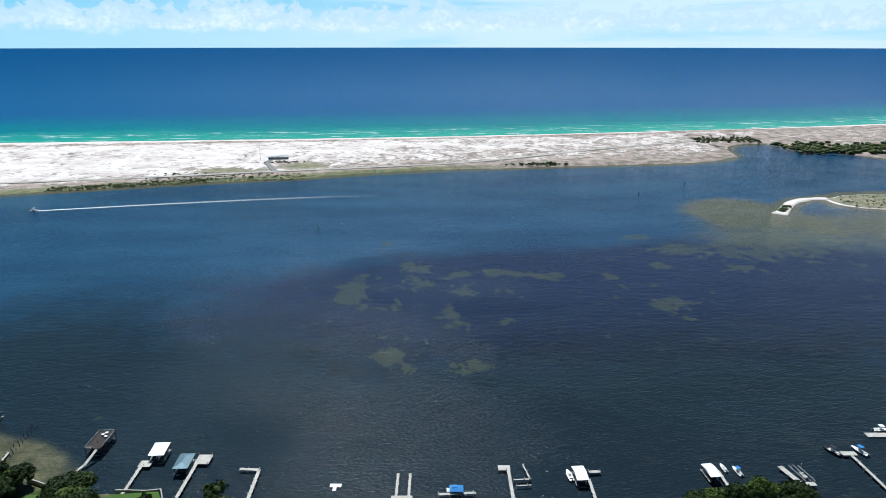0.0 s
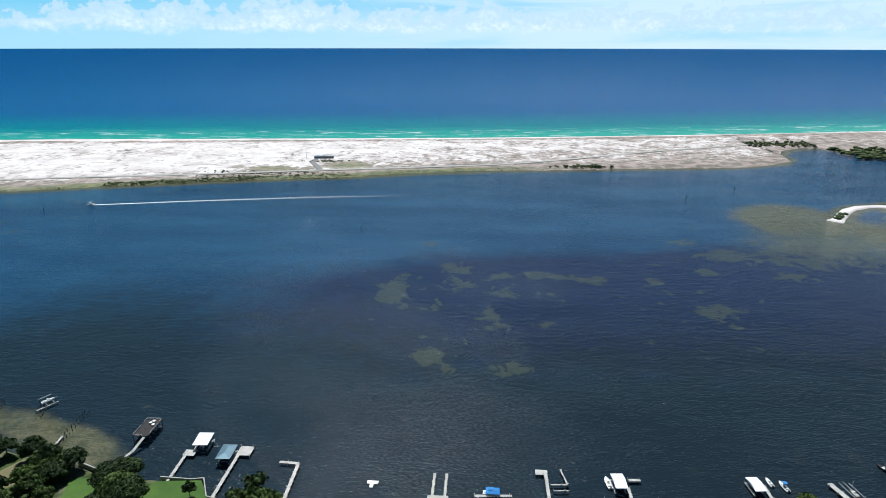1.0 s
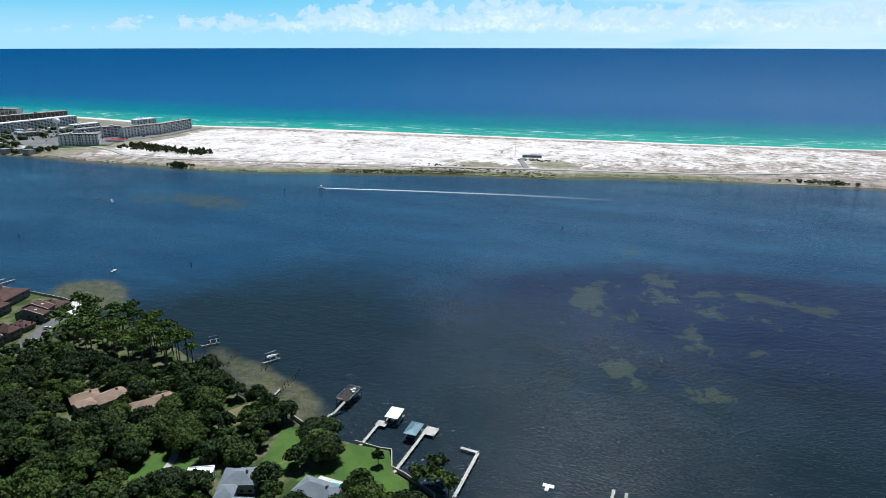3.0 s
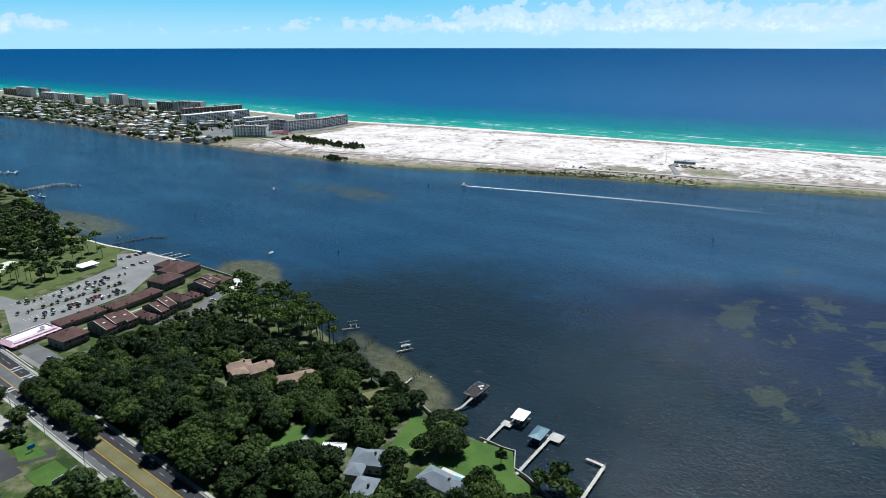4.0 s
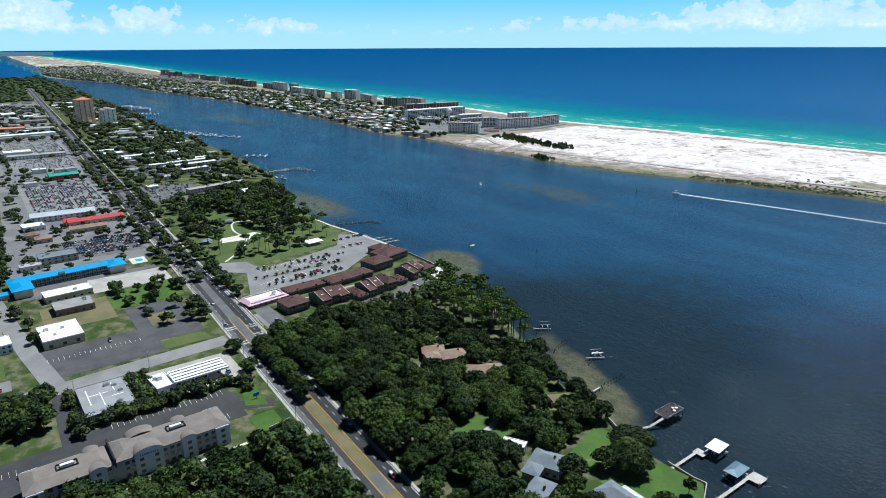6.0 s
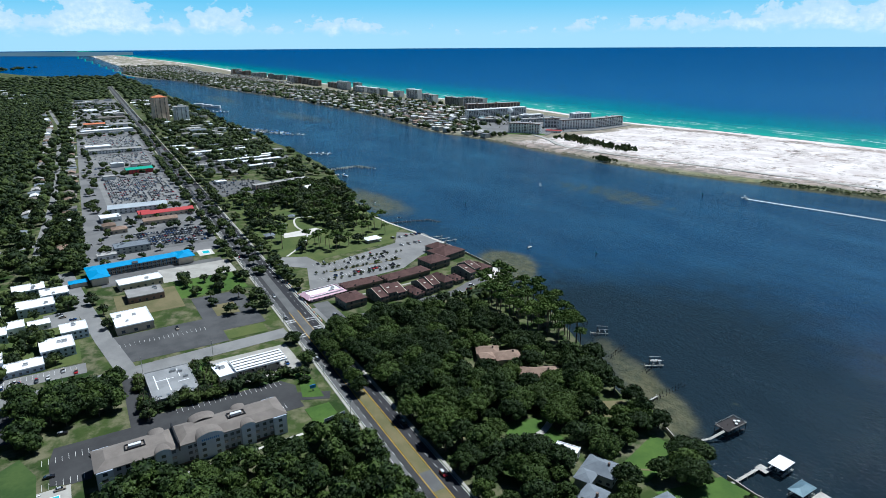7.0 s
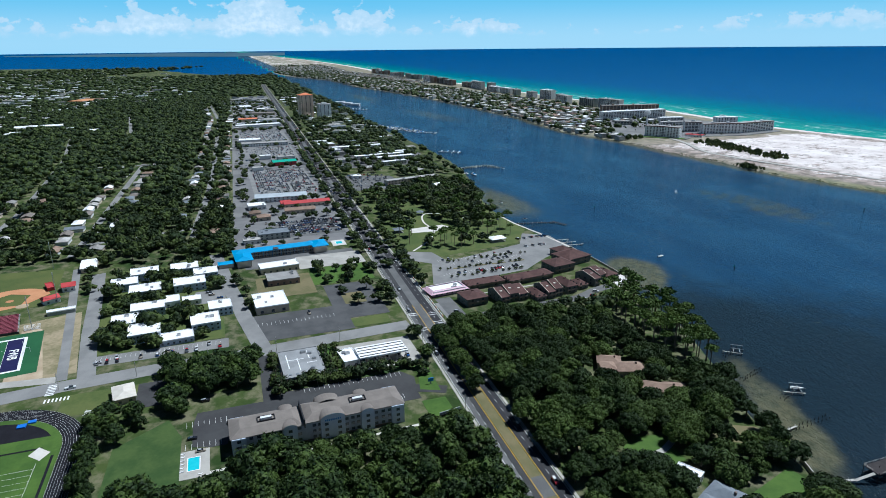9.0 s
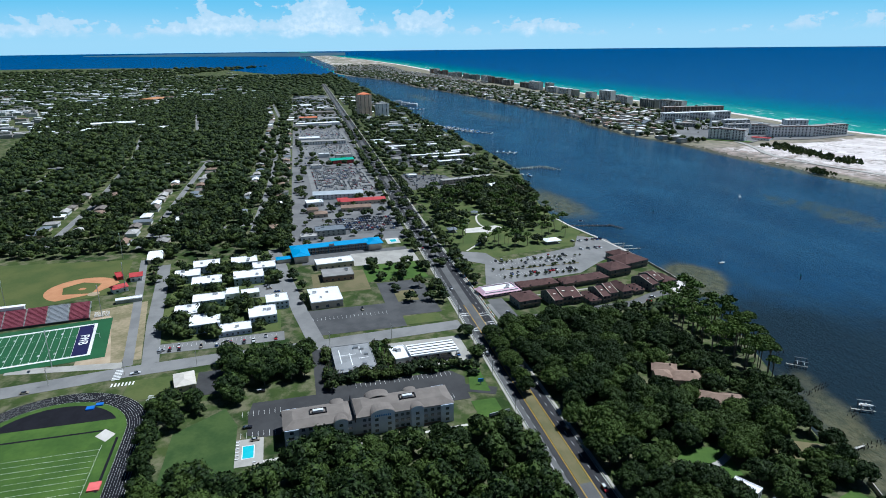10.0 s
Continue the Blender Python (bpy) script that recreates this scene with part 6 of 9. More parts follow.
for lab, x, y, w, d, turn, h, wall, roof, style in (
        ("motel with a bright red gabled roof", -764, 92, 54, 12, 91, 4.5, "tan_wall", "red_roof", "gable"), ("short motel wing with a red roof", -770, 68, 12, 16, 91, 4.5, "tan_wall", "red_roof", "gable"),
        ("long brown-roofed low motel wing", -733, 80, 34, 11, 88, 4.0, "tan_wall", "rust_roof", "gable"), ("long pale blue-grey metal warehouse", -806, 66, 62, 22, 86, 6.0, "white_wall", "pale_metal", "gable"),
        ("white flat-roofed workshop by the motel", -770, 34, 20, 17, 95, 5.0, "white_wall", "white_roof", "flat"), ("brown-roofed house by the shops", -735, 30, 12, 12, 92, 4.0, "tan_wall", "rust_roof", "hip"),
        ("brown-roofed house by the shops", -714, 38, 14, 12, 92, 4.0, "tan_wall", "rust_roof", "hip"), ("grey metal showroom by the car lot", -640, 42, 30, 18, 92, 6.0, "grey_wall", "slate_roof", "flat"),
        ("restaurant with a green metal roof and red front", -1058, 96, 37, 18, 94, 6.0, "red_roof", "green_roof", "gable"), ("store with a bright orange roof", -1737, 77, 46, 34, 88, 7.0, "tan_wall", "orange_roof", "flat"),
        (SHOP, -1704, 127, 56, 34, 92, 7.0, "white_wall", "grey_roof", "flat"), ("long white shopping strip with flat roof", -1599, 93, 104, 24, 96, 7.0, "white_wall", "white_roof", "flat"),
        (SHOP, -1345, 59, 41, 26, 90, 6.0, "white_wall", "white_roof", "flat"), ("long white shopping strip with flat roof", -1290, 84, 86, 24, 88, 6.0, "white_wall", "grey_roof", "flat"),
        ("long low store with a grey-brown roof", -1893, 127, 62, 34, 88, 6.0, "tan_wall", "tan_roof", "flat"), (SHOP, -2129, 90, 36, 50, 95, 6.0, "white_wall", "white_roof", "flat"),
        ("two-storey motel with long galleries", -851, 250, 80, 12, 101, 6.0, "tan_wall", "grey_roof", "flat"), ("long flat-roofed motel wing by the water", -1037, 264, 92, 12, 97, 6.0, "town_wall", "white_roof", "flat"),
        ("long flat-roofed motel wing by the water", -1090, 293, 60, 12, 94, 6.0, "town_wall", "white_roof", "flat"), ("long flat-roofed motel wing by the water", -1066, 258, 90, 11, 97, 6.0, "town_wall", "white_roof", "flat"), ("long flat-roofed motel wing by the water", -1132, 262, 84, 12, 95, 6.0, "white_wall", "grey_roof", "flat"),
        ("long white flat-roofed motel wing", -1176, 244, 100, 13, 94, 6.0, "town_wall", "white_roof", "flat"), ("flat-roofed motel wing by the water", -994, 263, 40, 10, 100, 6.0, "town_wall", "white_roof", "flat"),
        ("low grey hall by the water", -918, 278, 40, 13, 20, 5.0, "grey_wall", "grey_roof", "flat"), (SHOP, -1270, 189, 30, 16, 90, 5.0, "white_wall", "white_roof", "flat"),
        (SHOP, -1156, 197, 17, 18, 95, 5.0, "white_wall", "white_roof", "flat"), ("pale curved hall by the towers", -1407, 268, 60, 16, 62, 6.0, "white_wall", "grey_roof", "flat"),
        ("white-roofed dock house by the water", -804, 276, 22, 11, 110, 4.0, "white_wall", "white_roof", "gable"), (SHOP, -960, 210, 18, 16, 92, 5.0, "tan_wall", "grey_roof", "flat"),
        (SHOP, -905, 182, 14, 12, 92, 4.0, "white_wall", "white_roof", "flat"), (SHOP, -626, 20, 16, 10, 92, 4.0, "white_wall", "grey_roof", "flat"),
        ("long white flat-roofed school block", -1764, -398, 100, 40, 100, 8.0, "white_wall", "white_roof", "flat"), ("white flat-roofed school annex building", -1690, -330, 50, 30, 100, 7.0, "white_wall", "white_roof", "flat"),
        ("low white block by the school", -1640, -262, 22, 50, 100, 6.0, "white_wall", "white_roof", "flat")):
    n = max(2, int(w / 5)) if math.hypot(x, y) < 1300 else 0
    block("shop_building" if lab == SHOP else "roadside_building", lab, "building", x, y, w, d, turn, h, wall, roof, 2 if h == 6.0 and n else 1, (n, 2 if n else 0), (1.8, 1.4), style, 2.4, units=2 if style == "flat" else 0, group="buildings along the highway")

random.seed(11)
SHOPS = [("white_wall", "white_roof"), ("tan_wall", "grey_roof"), ("town_wall", "town_roof"), ("white_wall", "grey_roof"), ("grey_wall", "slate_roof"), ("tan_wall", "white_roof")]
count = 0
for k in range(680):
    x = random.uniform(-2560, -1000)
    side = random.random() < 0.55
    y = random.uniform(28, hwy(x) - 26) if side else random.uniform(hwy(x) + 24, min(345, hwy(x) + 190))
    w, d = random.uniform(12, 34), random.uniform(10, 20)
    if count < 110 and all(free(x + dx * d * 0.55, y + dy * w * 0.55, 3.0) for dx in (-1, 0, 1) for dy in (-1, 0, 1)):
        wl, rf = random.choice(SHOPS)
        block("shop_building", SHOP, "building", x, y, w, d, random.gauss(92, 3), random.uniform(3.5, 6.5), wl, rf, style=random.choice(("flat", "flat", "flat", "gable")), units=1, group="buildings along the highway")
        count += 1


def condo_tower(x, y, w, d, turn, floors, wall, roof, label, crown=True):
    ob = thing("condo_tower", label, "apartment tower", x, y, 2.0, turn, "tall towers by the sound")
    h = 3.1 * floors + 2
    part("wall", Geo().box(-w / 2, -d / 2, -0.5, w / 2, d / 2, h), M[wall], ob)
    for sx in (-1, 0, 1):
        part("bay", Geo().box(sx * w * 0.33 - w * 0.1, -d / 2 - 2, -0.5, sx * w * 0.33 + w * 0.1, d / 2 + 2, h - 2), M[wall], ob)
    g = Geo()
    g.box(-w / 2 - 1, -d / 2 - 2.5, h, w / 2 + 1, d / 2 + 2.5, h + 0.6)
    part("roof", g, M[roof], ob)
    if crown:
        part("crown", Geo().hip(-w / 2 + 3, -d / 2 + 3, w / 2 - 3, d / 2 - 3, h + 0.6, 5.0, 1.0), M[roof], ob, "red tiled crown")
    else:
        part("crown", Geo().box(-w / 5, -d / 5, h + 0.6, w / 5, d / 5, h + 4), M[wall], ob)
    for side in faces_eye(x, y, turn):
        span, off = (w, d / 2) if side in (0, 2) else (d, w / 2)
        n = 3 if side in (0, 2) else 2
        for f in range(floors):
            for k in range(2 * n):
                a = (k + 0.5) / (2 * n) * span - span / 2
                part("window", pane(2.6, 1.7), None, ob, at=pose(0, 0, 0, 0, 0, 90 * side) @ pose(a, -off - (2.0 if side in (0, 2) and k % 2 == 0 else 0.02), 2.2 + 3.1 * f))
    take(x, y, w, d, turn, 6)


condo_tower(-1790, 232, 34, 30, 100, 18, "rose_wall", "orange_roof", "tall tan tower with a red crown by the sound")
condo_tower(-1744, 274, 32, 22, 100, 11, "bright_wall", "grey_roof", "grey mid-rise tower by the sound", False)

# residential streets behind the shops
RES = [[(-640.0, -36.0), (-717.0, -32.0), (-882.0, -20.0), (-1032.0, -13.0), (-1356.0, -4.0), (-1800.0, 6.0), (-2270.0, -12.0)], [(-640.0, -140.0), (-679.0, -137.0), (-787.0, -133.0), (-915.0, -129.0), (-1150.0, -120.0)],
       [(-700.0, -229.0), (-776.0, -229.0), (-860.0, -228.0), (-1000.0, -236.0), (-1252.0, -254.0), (-1545.0, -294.0)], [(-700.0, -330.0), (-1000.0, -340.0), (-1400.0, -370.0), (-1600.0, -380.0)],
       [(-1505.0, -174.0), (-2014.0, -228.0)], [(-668.0, -340.0), (-672.0, -229.0), (-668.0, -169.0), (-686.0, -100.0), (-704.0, -30.0)], [(-1150.0, -400.0), (-1140.0, -120.0), (-1130.0, -10.0)], [(-1900.0, -500.0), (-1890.0, -250.0), (-1880.0, 0.0)]]
for line in RES:
    ribbon("residential_street", line, 7.5, 2.1, M["old_asphalt"], "quiet bleached residential street under trees", block=1.0)
random.seed(5)
TOWN_ROOFS = ("town_roof", "rust_roof", "slate_roof", "white_roof", "town_roof", "tan_roof")
count = 0
for line in RES:
    for (ax, ay), (bx, by) in zip(line[:-1], line[1:]):
        L = math.hypot(bx - ax, by - ay)
        turn = math.degrees(math.atan2(by - ay, bx - ax))
        for k in range(int(L / 23)):
            for s in (-1, 1):
                t = (k + random.uniform(0.3, 0.7)) * 23 / L
                off = s * random.uniform(17, 22)
                x, y = ax + (bx - ax) * t - off * (by - ay) / L, ay + (by - ay) * t + off * (bx - ax) / L
                if random.random() < 0.8 and count < 150 and free(x, y, 8.0):
                    block("house", "single-storey house with a shallow roof under oaks", "house", x, y, random.uniform(13, 18), random.uniform(9, 12), turn + random.choice((0, 0, 90)), random.uniform(3.0, 3.8),
                          random.choice(("town_wall", "tan_wall", "white_wall")), random.choice(TOWN_ROOFS), style=random.choice(("hip", "gable")), rise=1.9, group="houses on tree-lined streets")
                    take(x + off * 0.3 * (by - ay) / L, y - off * 0.3 * (bx - ax) / L, 14, 10, turn)
                    count += 1
# wide pale roofs far inland
count = 0
hall_walls, hall_roofs, dark_roofs = Geo(), Geo(), Geo()
for k in range(1100):
    d = EYE / math.tan(radians(random.uniform(1.75, 6.5)))
    a = radians(random.uniform(84, 113.5) if k % 3 else random.uniform(99, 113.5))
    x, y = -math.sin(a) * d, math.cos(a) * d
    if y < -40 - 0.04 * (d - 1500) and free(x, y, 15) and (d > 2300 or y < -420):
        w, dd, h = random.uniform(12, 46), random.uniform(12, 26), random.uniform(6.5, 9.0)
        if count < 60 and d < 2600:
            count += 1
            block("inland_hall", "wide pale flat-roofed hall among trees", "hall", x, y, w, dd, random.gauss(95, 8), h, "town_wall", random.choice(("white_roof", "white_roof", "grey_roof", "town_roof")), group="pale halls inland")
        else:
            take(x, y, dd, w, 0, 2)
            for g, z0, z1 in ((hall_walls, 1.0, h), (hall_roofs if random.random() < 0.45 else dark_roofs, h, h + 0.8)):
                n0 = len(g.v)
                g.box(x - dd / 2, y - w / 2, z0, x + dd / 2, y + w / 2, z1)
                g.v[n0:] = [warp(*p) for p in g.v[n0:]]
solid("distant_halls", hall_walls, M["town_wall"], "walls of many distant halls", "halls", kind="stuff")
solid("distant_pale_roofs", hall_roofs, M["white_roof"], "white flat roofs of distant halls", "roofs", kind="stuff")
solid("distant_grey_roofs", dark_roofs, M["mixed_roof"], "grey flat roofs of distant halls", "roofs", kind="stuff")
block("sand_heap", "flat orange clay heap at a building site", "heap", -2640, -440, 60, 90, 60, 5, "clay", "clay", style="hip", rise=5)

# ---- the built-up part of the barrier island ----
def condo(x, y, w, d, turn, floors, wall, roof, label, bays, group="beach condominiums", bow=0.0):
    """Beach apartments: slab balconies and dividing fins in front of dark glass."""
    ob = thing("condominium", label, "apartment building", 0, 0, 0, 0, group)
    dist = math.hypot(x, y)
    k = drawn_in(dist) / dist
    px, py, pz = warp(x, y, 2.95)
    ob.matrix_world = pose(px, py, pz, 0, 0, turn) @ Matrix.Scale(k, 4)
    h = 3.1 * floors + 1.5
    n = max(1, bays)

    def y_at(u):
        return bow * (4 * u * u - 1.0)

    seg = 6 if bow else 1
    g, r, deck = Geo(), Geo(), Geo()
    for i in range(seg):
        u0, u1 = i / seg - 0.5, (i + 1) / seg - 0.5
        poly = [(u0 * w, -d / 2 - y_at(u0)), (u1 * w, -d / 2 - y_at(u1)), (u1 * w, d / 2 - y_at(u1)), (u0 * w, d / 2 - y_at(u0))]
        g.prism(poly, -0.5, h)
        r.prism([(poly[0][0], poly[0][1] - 1.5), (poly[1][0], poly[1][1] - 1.5), (poly[2][0], poly[2][1] + 1.5), (poly[3][0], poly[3][1] + 1.5)], h - 1.0, h + 0.6)
        deck.prism([(poly[0][0], poly[0][1] + 0.4), (poly[1][0], poly[1][1] + 0.4), (poly[2][0], poly[2][1] - 0.4), (poly[3][0], poly[3][1] - 0.4)], h + 0.3, h + 0.75)
    part("wall", g, M[wall], ob)
    part("roof_edge", r, M[roof], ob)
    part("roof_deck", deck, M["grey_roof" if roof != "white_roof" else "white_roof"], ob, "pale flat roof deck")
    for b in range(2):
        a = random.uniform(-0.35, 0.35)
        part("lift_house", Geo().box(a * w - 2.5, -2.2 - y_at(a), h, a * w + 2.5, 2.2 - y_at(a), h + 3.2), M[wall], ob)
    side = faces_eye(x, y, turn)[0]
    fins = n if n > 1 else 7
    for b in range(fins + 1):
        u = b / fins - 0.5
        a0 = (-d / 2 - y_at(u) - 1.3, -d / 2 - y_at(u) + 0.1) if side == 0 else (d / 2 - y_at(u) - 0.1, d / 2 - y_at(u) + 1.3)
        part("balcony_fin", Geo().box(u * w - 0.35, a0[0], 0, u * w + 0.35, a0[1], h - 1.0), M["bright_wall" if wall == "bright_wall" else "town_wall"], ob)
    for f in range(floors):
        for b in range(n):
            u = (b + 0.5) / n - 0.5
            yy = -d / 2 - y_at(u) if side == 0 else -d / 2 + y_at(u)
            part("window", pane(w / n * (0.76 if n > 1 else 0.97), 1.8), None, ob, at=pose(0, 0, 0, 0, 0, 90 * side) @ pose((u if side == 0 else -u) * w, yy - 0.05, 2.0 + 3.1 * f))
    end = faces_eye(x, y, turn)[1]
    for f in range(floors if n > 1 else 0):
        for b in (-0.25, 0.25):
            part("window", pane(2.2, 1.5), None, ob, at=pose(0, 0, 0, 0, 0, 90 * end) @ pose(b * d, -w / 2 - 0.03, 2.0 + 3.1 * f))
    take(x, y, w, d, turn, 8)
    return ob


def condo_front(a, b, d, *rest, **more):
    """A block whose front towards the sound runs from a to b."""
    L = math.hypot(b[0] - a[0], b[1] - a[1])
    dx, dy = (b[0] - a[0]) / L, (b[1] - a[1]) / L
    s = 1 if -dy * a[0] + dx * a[1] > 0 else -1
    return condo((a[0] + b[0]) / 2 - s * dy * d / 2, (a[1] + b[1]) / 2 + s * dx * d / 2, L, d, math.degrees(math.atan2(dy, dx)), *rest, **more)


for nm, poly, mat, lab in (("condo_lot", [(-1040, 872), (-1060, 905), (-1052, 955), (-1040, 1020), (-1062, 1140), (-1180, 1130), (-1400, 1110), (-1400, 890), (-1300, 850), (-1180, 800), (-1120, 800)], "lot_asphalt", "grey asphalt lots and drives round the beach apartments"),
                           ("condo_verge", [(-1044, 868), (-1120, 794), (-1140, 790), (-1052, 884)], "lawn", "clipped green verge below the apartments")):
    solid(nm, Geo().prism(poly[::-1], 1.0, 2.95 if nm == "condo_lot" else 3.0), M[mat], lab, "pavement", kind="structure")
random.seed(21)
condo_front((-1114, 829), (-1058, 868), 18, 6, "bright_wall", "maroon_roof", "bowed white apartment block with a dark red roof edge", 11, bow=5)
condo_front((-1136, 945), (-1119, 975), 20, 6, "bright_wall", "maroon_roof", "short white apartment wing with a dark red roof edge", 5)
condo_front((-1089, 953), (-1068, 1034), 18, 6, "bright_wall", "maroon_roof", "long white apartment wing with a dark red roof edge", 12, bow=4)
condo_front((-1069, 1036), (-1078, 1128), 18, 6, "bright_wall", "maroon_roof", "white apartment wing stepping towards the beach", 12)
condo_front((-1154, 1046), (-1142, 1090), 20, 7, "bright_wall", "white_roof", "taller white apartment block with a pale crown", 6, bow=4)
condo_front((-1386, 903), (-1380, 1082), 18, 6, "bright_wall", "white_roof", "very long pale apartment block on the island", 24)
condo_front((-1500, 975), (-1470, 1130), 18, 7, "brown_wall", "rust_roof", "long brown apartment block on the beach", 16)
condo_front((-1236, 965), (-1226, 1030), 16, 2, "bright_wall", "slate_roof", "low white apartment wing", 8)
condo_front((-1290, 1000), (-1282, 1060), 16, 3, "bright_wall", "white_roof", "low white clubhouse wing by the beach", 7)
condo_front((-1300, 880), (-1270, 925), 14, 2, "town_wall", "grey_roof", "low apartment wing with a grey roof", 8)
block("arcade", "low white beach arcade with red awnings", "shop", -1068, 915, 34, 16, 35, 4.5, "white_wall", "red_roof", 1, (6, 2), units=3)
x = -1600
while x > -4500:
    w = random.uniform(45, 95)
    wl, rf = random.choice((("bright_wall", "grey_roof"), ("grey_wall", "slate_roof"), ("bright_wall", "white_roof"), ("brown_wall", "rust_roof"), ("grey_wall", "grey_roof"), ("brown_wall", "tan_roof")))
    condo(x - w / 2, random.uniform(1070, 1100), w, 18, random.gauss(6, 7), random.randint(6, 9), wl, rf, "beach apartment block with rows of balconies", 1)
    x -= w + random.choice((6, 14, 14, 30, 70)) * (1 + (-x - 1600) / 2500)


def water_tower(x, y):
    ob = thing("water_tower", "white water tower with a round tank on a slim stem", "water tower", x, y, 2.0)
    part("stem", Geo().tube(0, 0, 0, 26, 2.6, 1.6, 14), M["white_wall"], ob)
    g = Geo()
    rings = [(26, 1.6), (27.5, 5), (30, 7.4), (32.5, 7.8), (35, 6.6), (37, 3.6), (37.8, 0.6)]
    for (z0, r0), (z1, r1) in zip(rings[:-1], rings[1:]):
        g.tube(0, 0, z0, z1, r0, r1, 18)
    part("tank", g, M["hull"], ob, "white round tank", True)


water_tower(-1240, 925)
ISLE_ROAD = [(-4200.0, 930.0), (-3000.0, 905.0), (-2200.0, 930.0), (-1600.0, 925.0), (-1250.0, 880.0), (-1019.0, 845.0), (-890.0, 800.0), (-711.0, 832.0), (-611.0, 858.0), (-427.0, 898.0), (-275.0, 938.0), (9.0, 1010.0), (145.0, 1075.0), (297.0, 1165.0), (420.0, 1222.0), (560.0, 1290.0)]
ribbon("beach_road", smooth_line(ISLE_ROAD, 40.0)[::-1], 9.0, 2.7, M["concrete"], "pale two-lane beach road along the island", thick=1.2)
ribbon("station_drive", [(-252.0, 946.0), (-268.0, 985.0), (-283.0, 1016.0), (-282.0, 1040.0)], 8.0, 2.95, M["old_asphalt"], "pale drive to a low building in the dunes", "driveway", thick=2.0)
block("dune_station", "low grey flat-roofed building in the dunes", "building", -272, 1054, 32, 11, 8, 3.2, "grey_wall", "pale_metal", 1, (8, 2), (2.4, 1.6), z=2.6, units=4)
mast = thing("mast", "thin steel mast beside the low building", "mast", -300, 1046, 2.4)
part("pole", Geo().tube(0, 0, 0, 22, 0.35, 0.2, 6), M["metal"], mast)
part("crossarm", Geo().box(-2, -0.15, 15, 2, 0.15, 15.3), M["metal"], mast)
random.seed(8)
far_walls, far_roofs = Geo(), Geo()
SHORE_X, SHORE_Y = [-q[0] for q in BACKSHORE], [q[1] for q in BACKSHORE]
count = 0
for k in range(6000):
    x = -random.uniform(1080, 6300) if k % 5 else -random.uniform(1100, 1700)
    base = np.interp(-x, SHORE_X, SHORE_Y)
    y = base + random.uniform(10, 285 if x > -3100 else 520)
    if not free(x, y, 9) or y > 1040 or (x > -1300 and y > 790):
        continue
    if count < 170:
        block("beach_house", "pale beach house on a small lot near the water", "house", x, y, random.uniform(13, 20), random.uniform(10, 13), random.choice((0, 0, 90)) + random.gauss(0, 6), random.uniform(4, 7.5),
              random.choice(("town_wall", "white_wall", "tan_wall", "brown_wall")), random.choice(("town_roof", "white_roof", "white_roof", "slate_roof", "rust_roof", "grey_roof", "trim_cream")), style=random.choice(("hip", "gable", "flat")), rise=2.2, group="beach houses")
        count += 1
    else:
        take(x, y, 16, 13)
        w, d, h = random.uniform(7, 10), random.uniform(5.5, 7), random.uniform(4, 9)
        for g, z0, z1 in ((far_walls, 1.0, h), (far_roofs, h, h + 1.2)):
            n0 = len(g.v)
            g.box(x - w, y - d, z0, x + w, y + d, z1)
            g.v[n0:] = [warp(*p) for p in g.v[n0:]]
solid("distant_beach_houses", far_walls, M["town_wall"], "walls of many distant beach houses", "houses", kind="stuff")
solid("distant_beach_roofs", far_roofs, M["mixed_roof"], "pale and dark roofs of many distant beach houses", "roofs", kind="stuff")


# ---- docks, boats and pilings ----
def piling(ob, x, y, top=2.6, r=0.16, mat="weathered_wood"):
    part("piling", Geo().tube(x, y, -1.5, top, r, r, 6), M[mat], ob)


def walkway(ob, line, width, z=1.45, mat="weathered_wood", posts=True):
    """A plank walk on pilings: planks across, stringers along."""
    for (ax, ay), (bx, by) in zip(line[:-1], line[1:]):
        L = math.hypot(bx - ax, by - ay)
        dx, dy = (bx - ax) / L, (by - ay) / L
        g = Geo()
        n = max(1, int(L / 0.62))
        for k in range(n):
            t0, t1 = k * L / n + 0.02, (k + 1) * L / n - 0.02
            a, b = (ax + dx * t0, ay + dy * t0), (ax + dx * t1, ay + dy * t1)
            g.prism([(a[0] - dy * width / 2, a[1] + dx * width / 2), (a[0] + dy * width / 2, a[1] - dx * width / 2), (b[0] + dy * width / 2, b[1] - dx * width / 2), (b[0] - dy * width / 2, b[1] + dx * width / 2)][::-1], z, z + 0.08 + 0.015 * (k % 3))
        tagged(part("deck", g, M[mat], ob), kind="stuff")
        s = Geo()
        for e in (-0.4, 0.4):
            s.bar((ax - dy * width * e, ay + dx * width * e, z - 0.25), (bx - dy * width * e, by + dx * width * e, z - 0.25), 0.12, 0.24)
        part("stringer", s, M["dark_wood"], ob)
        if posts:
            for k in range(int(L / 5) + 1):
                t = min(L - 0.2, k * 5.0)
                for e in (-0.52, 0.52):
                    piling(ob, ax + dx * t - dy * width * e, ay + dy * t + dx * width * e, z + 0.7)


def dock(label):
    return thing("dock", label, "dock", group="private docks on the sound")


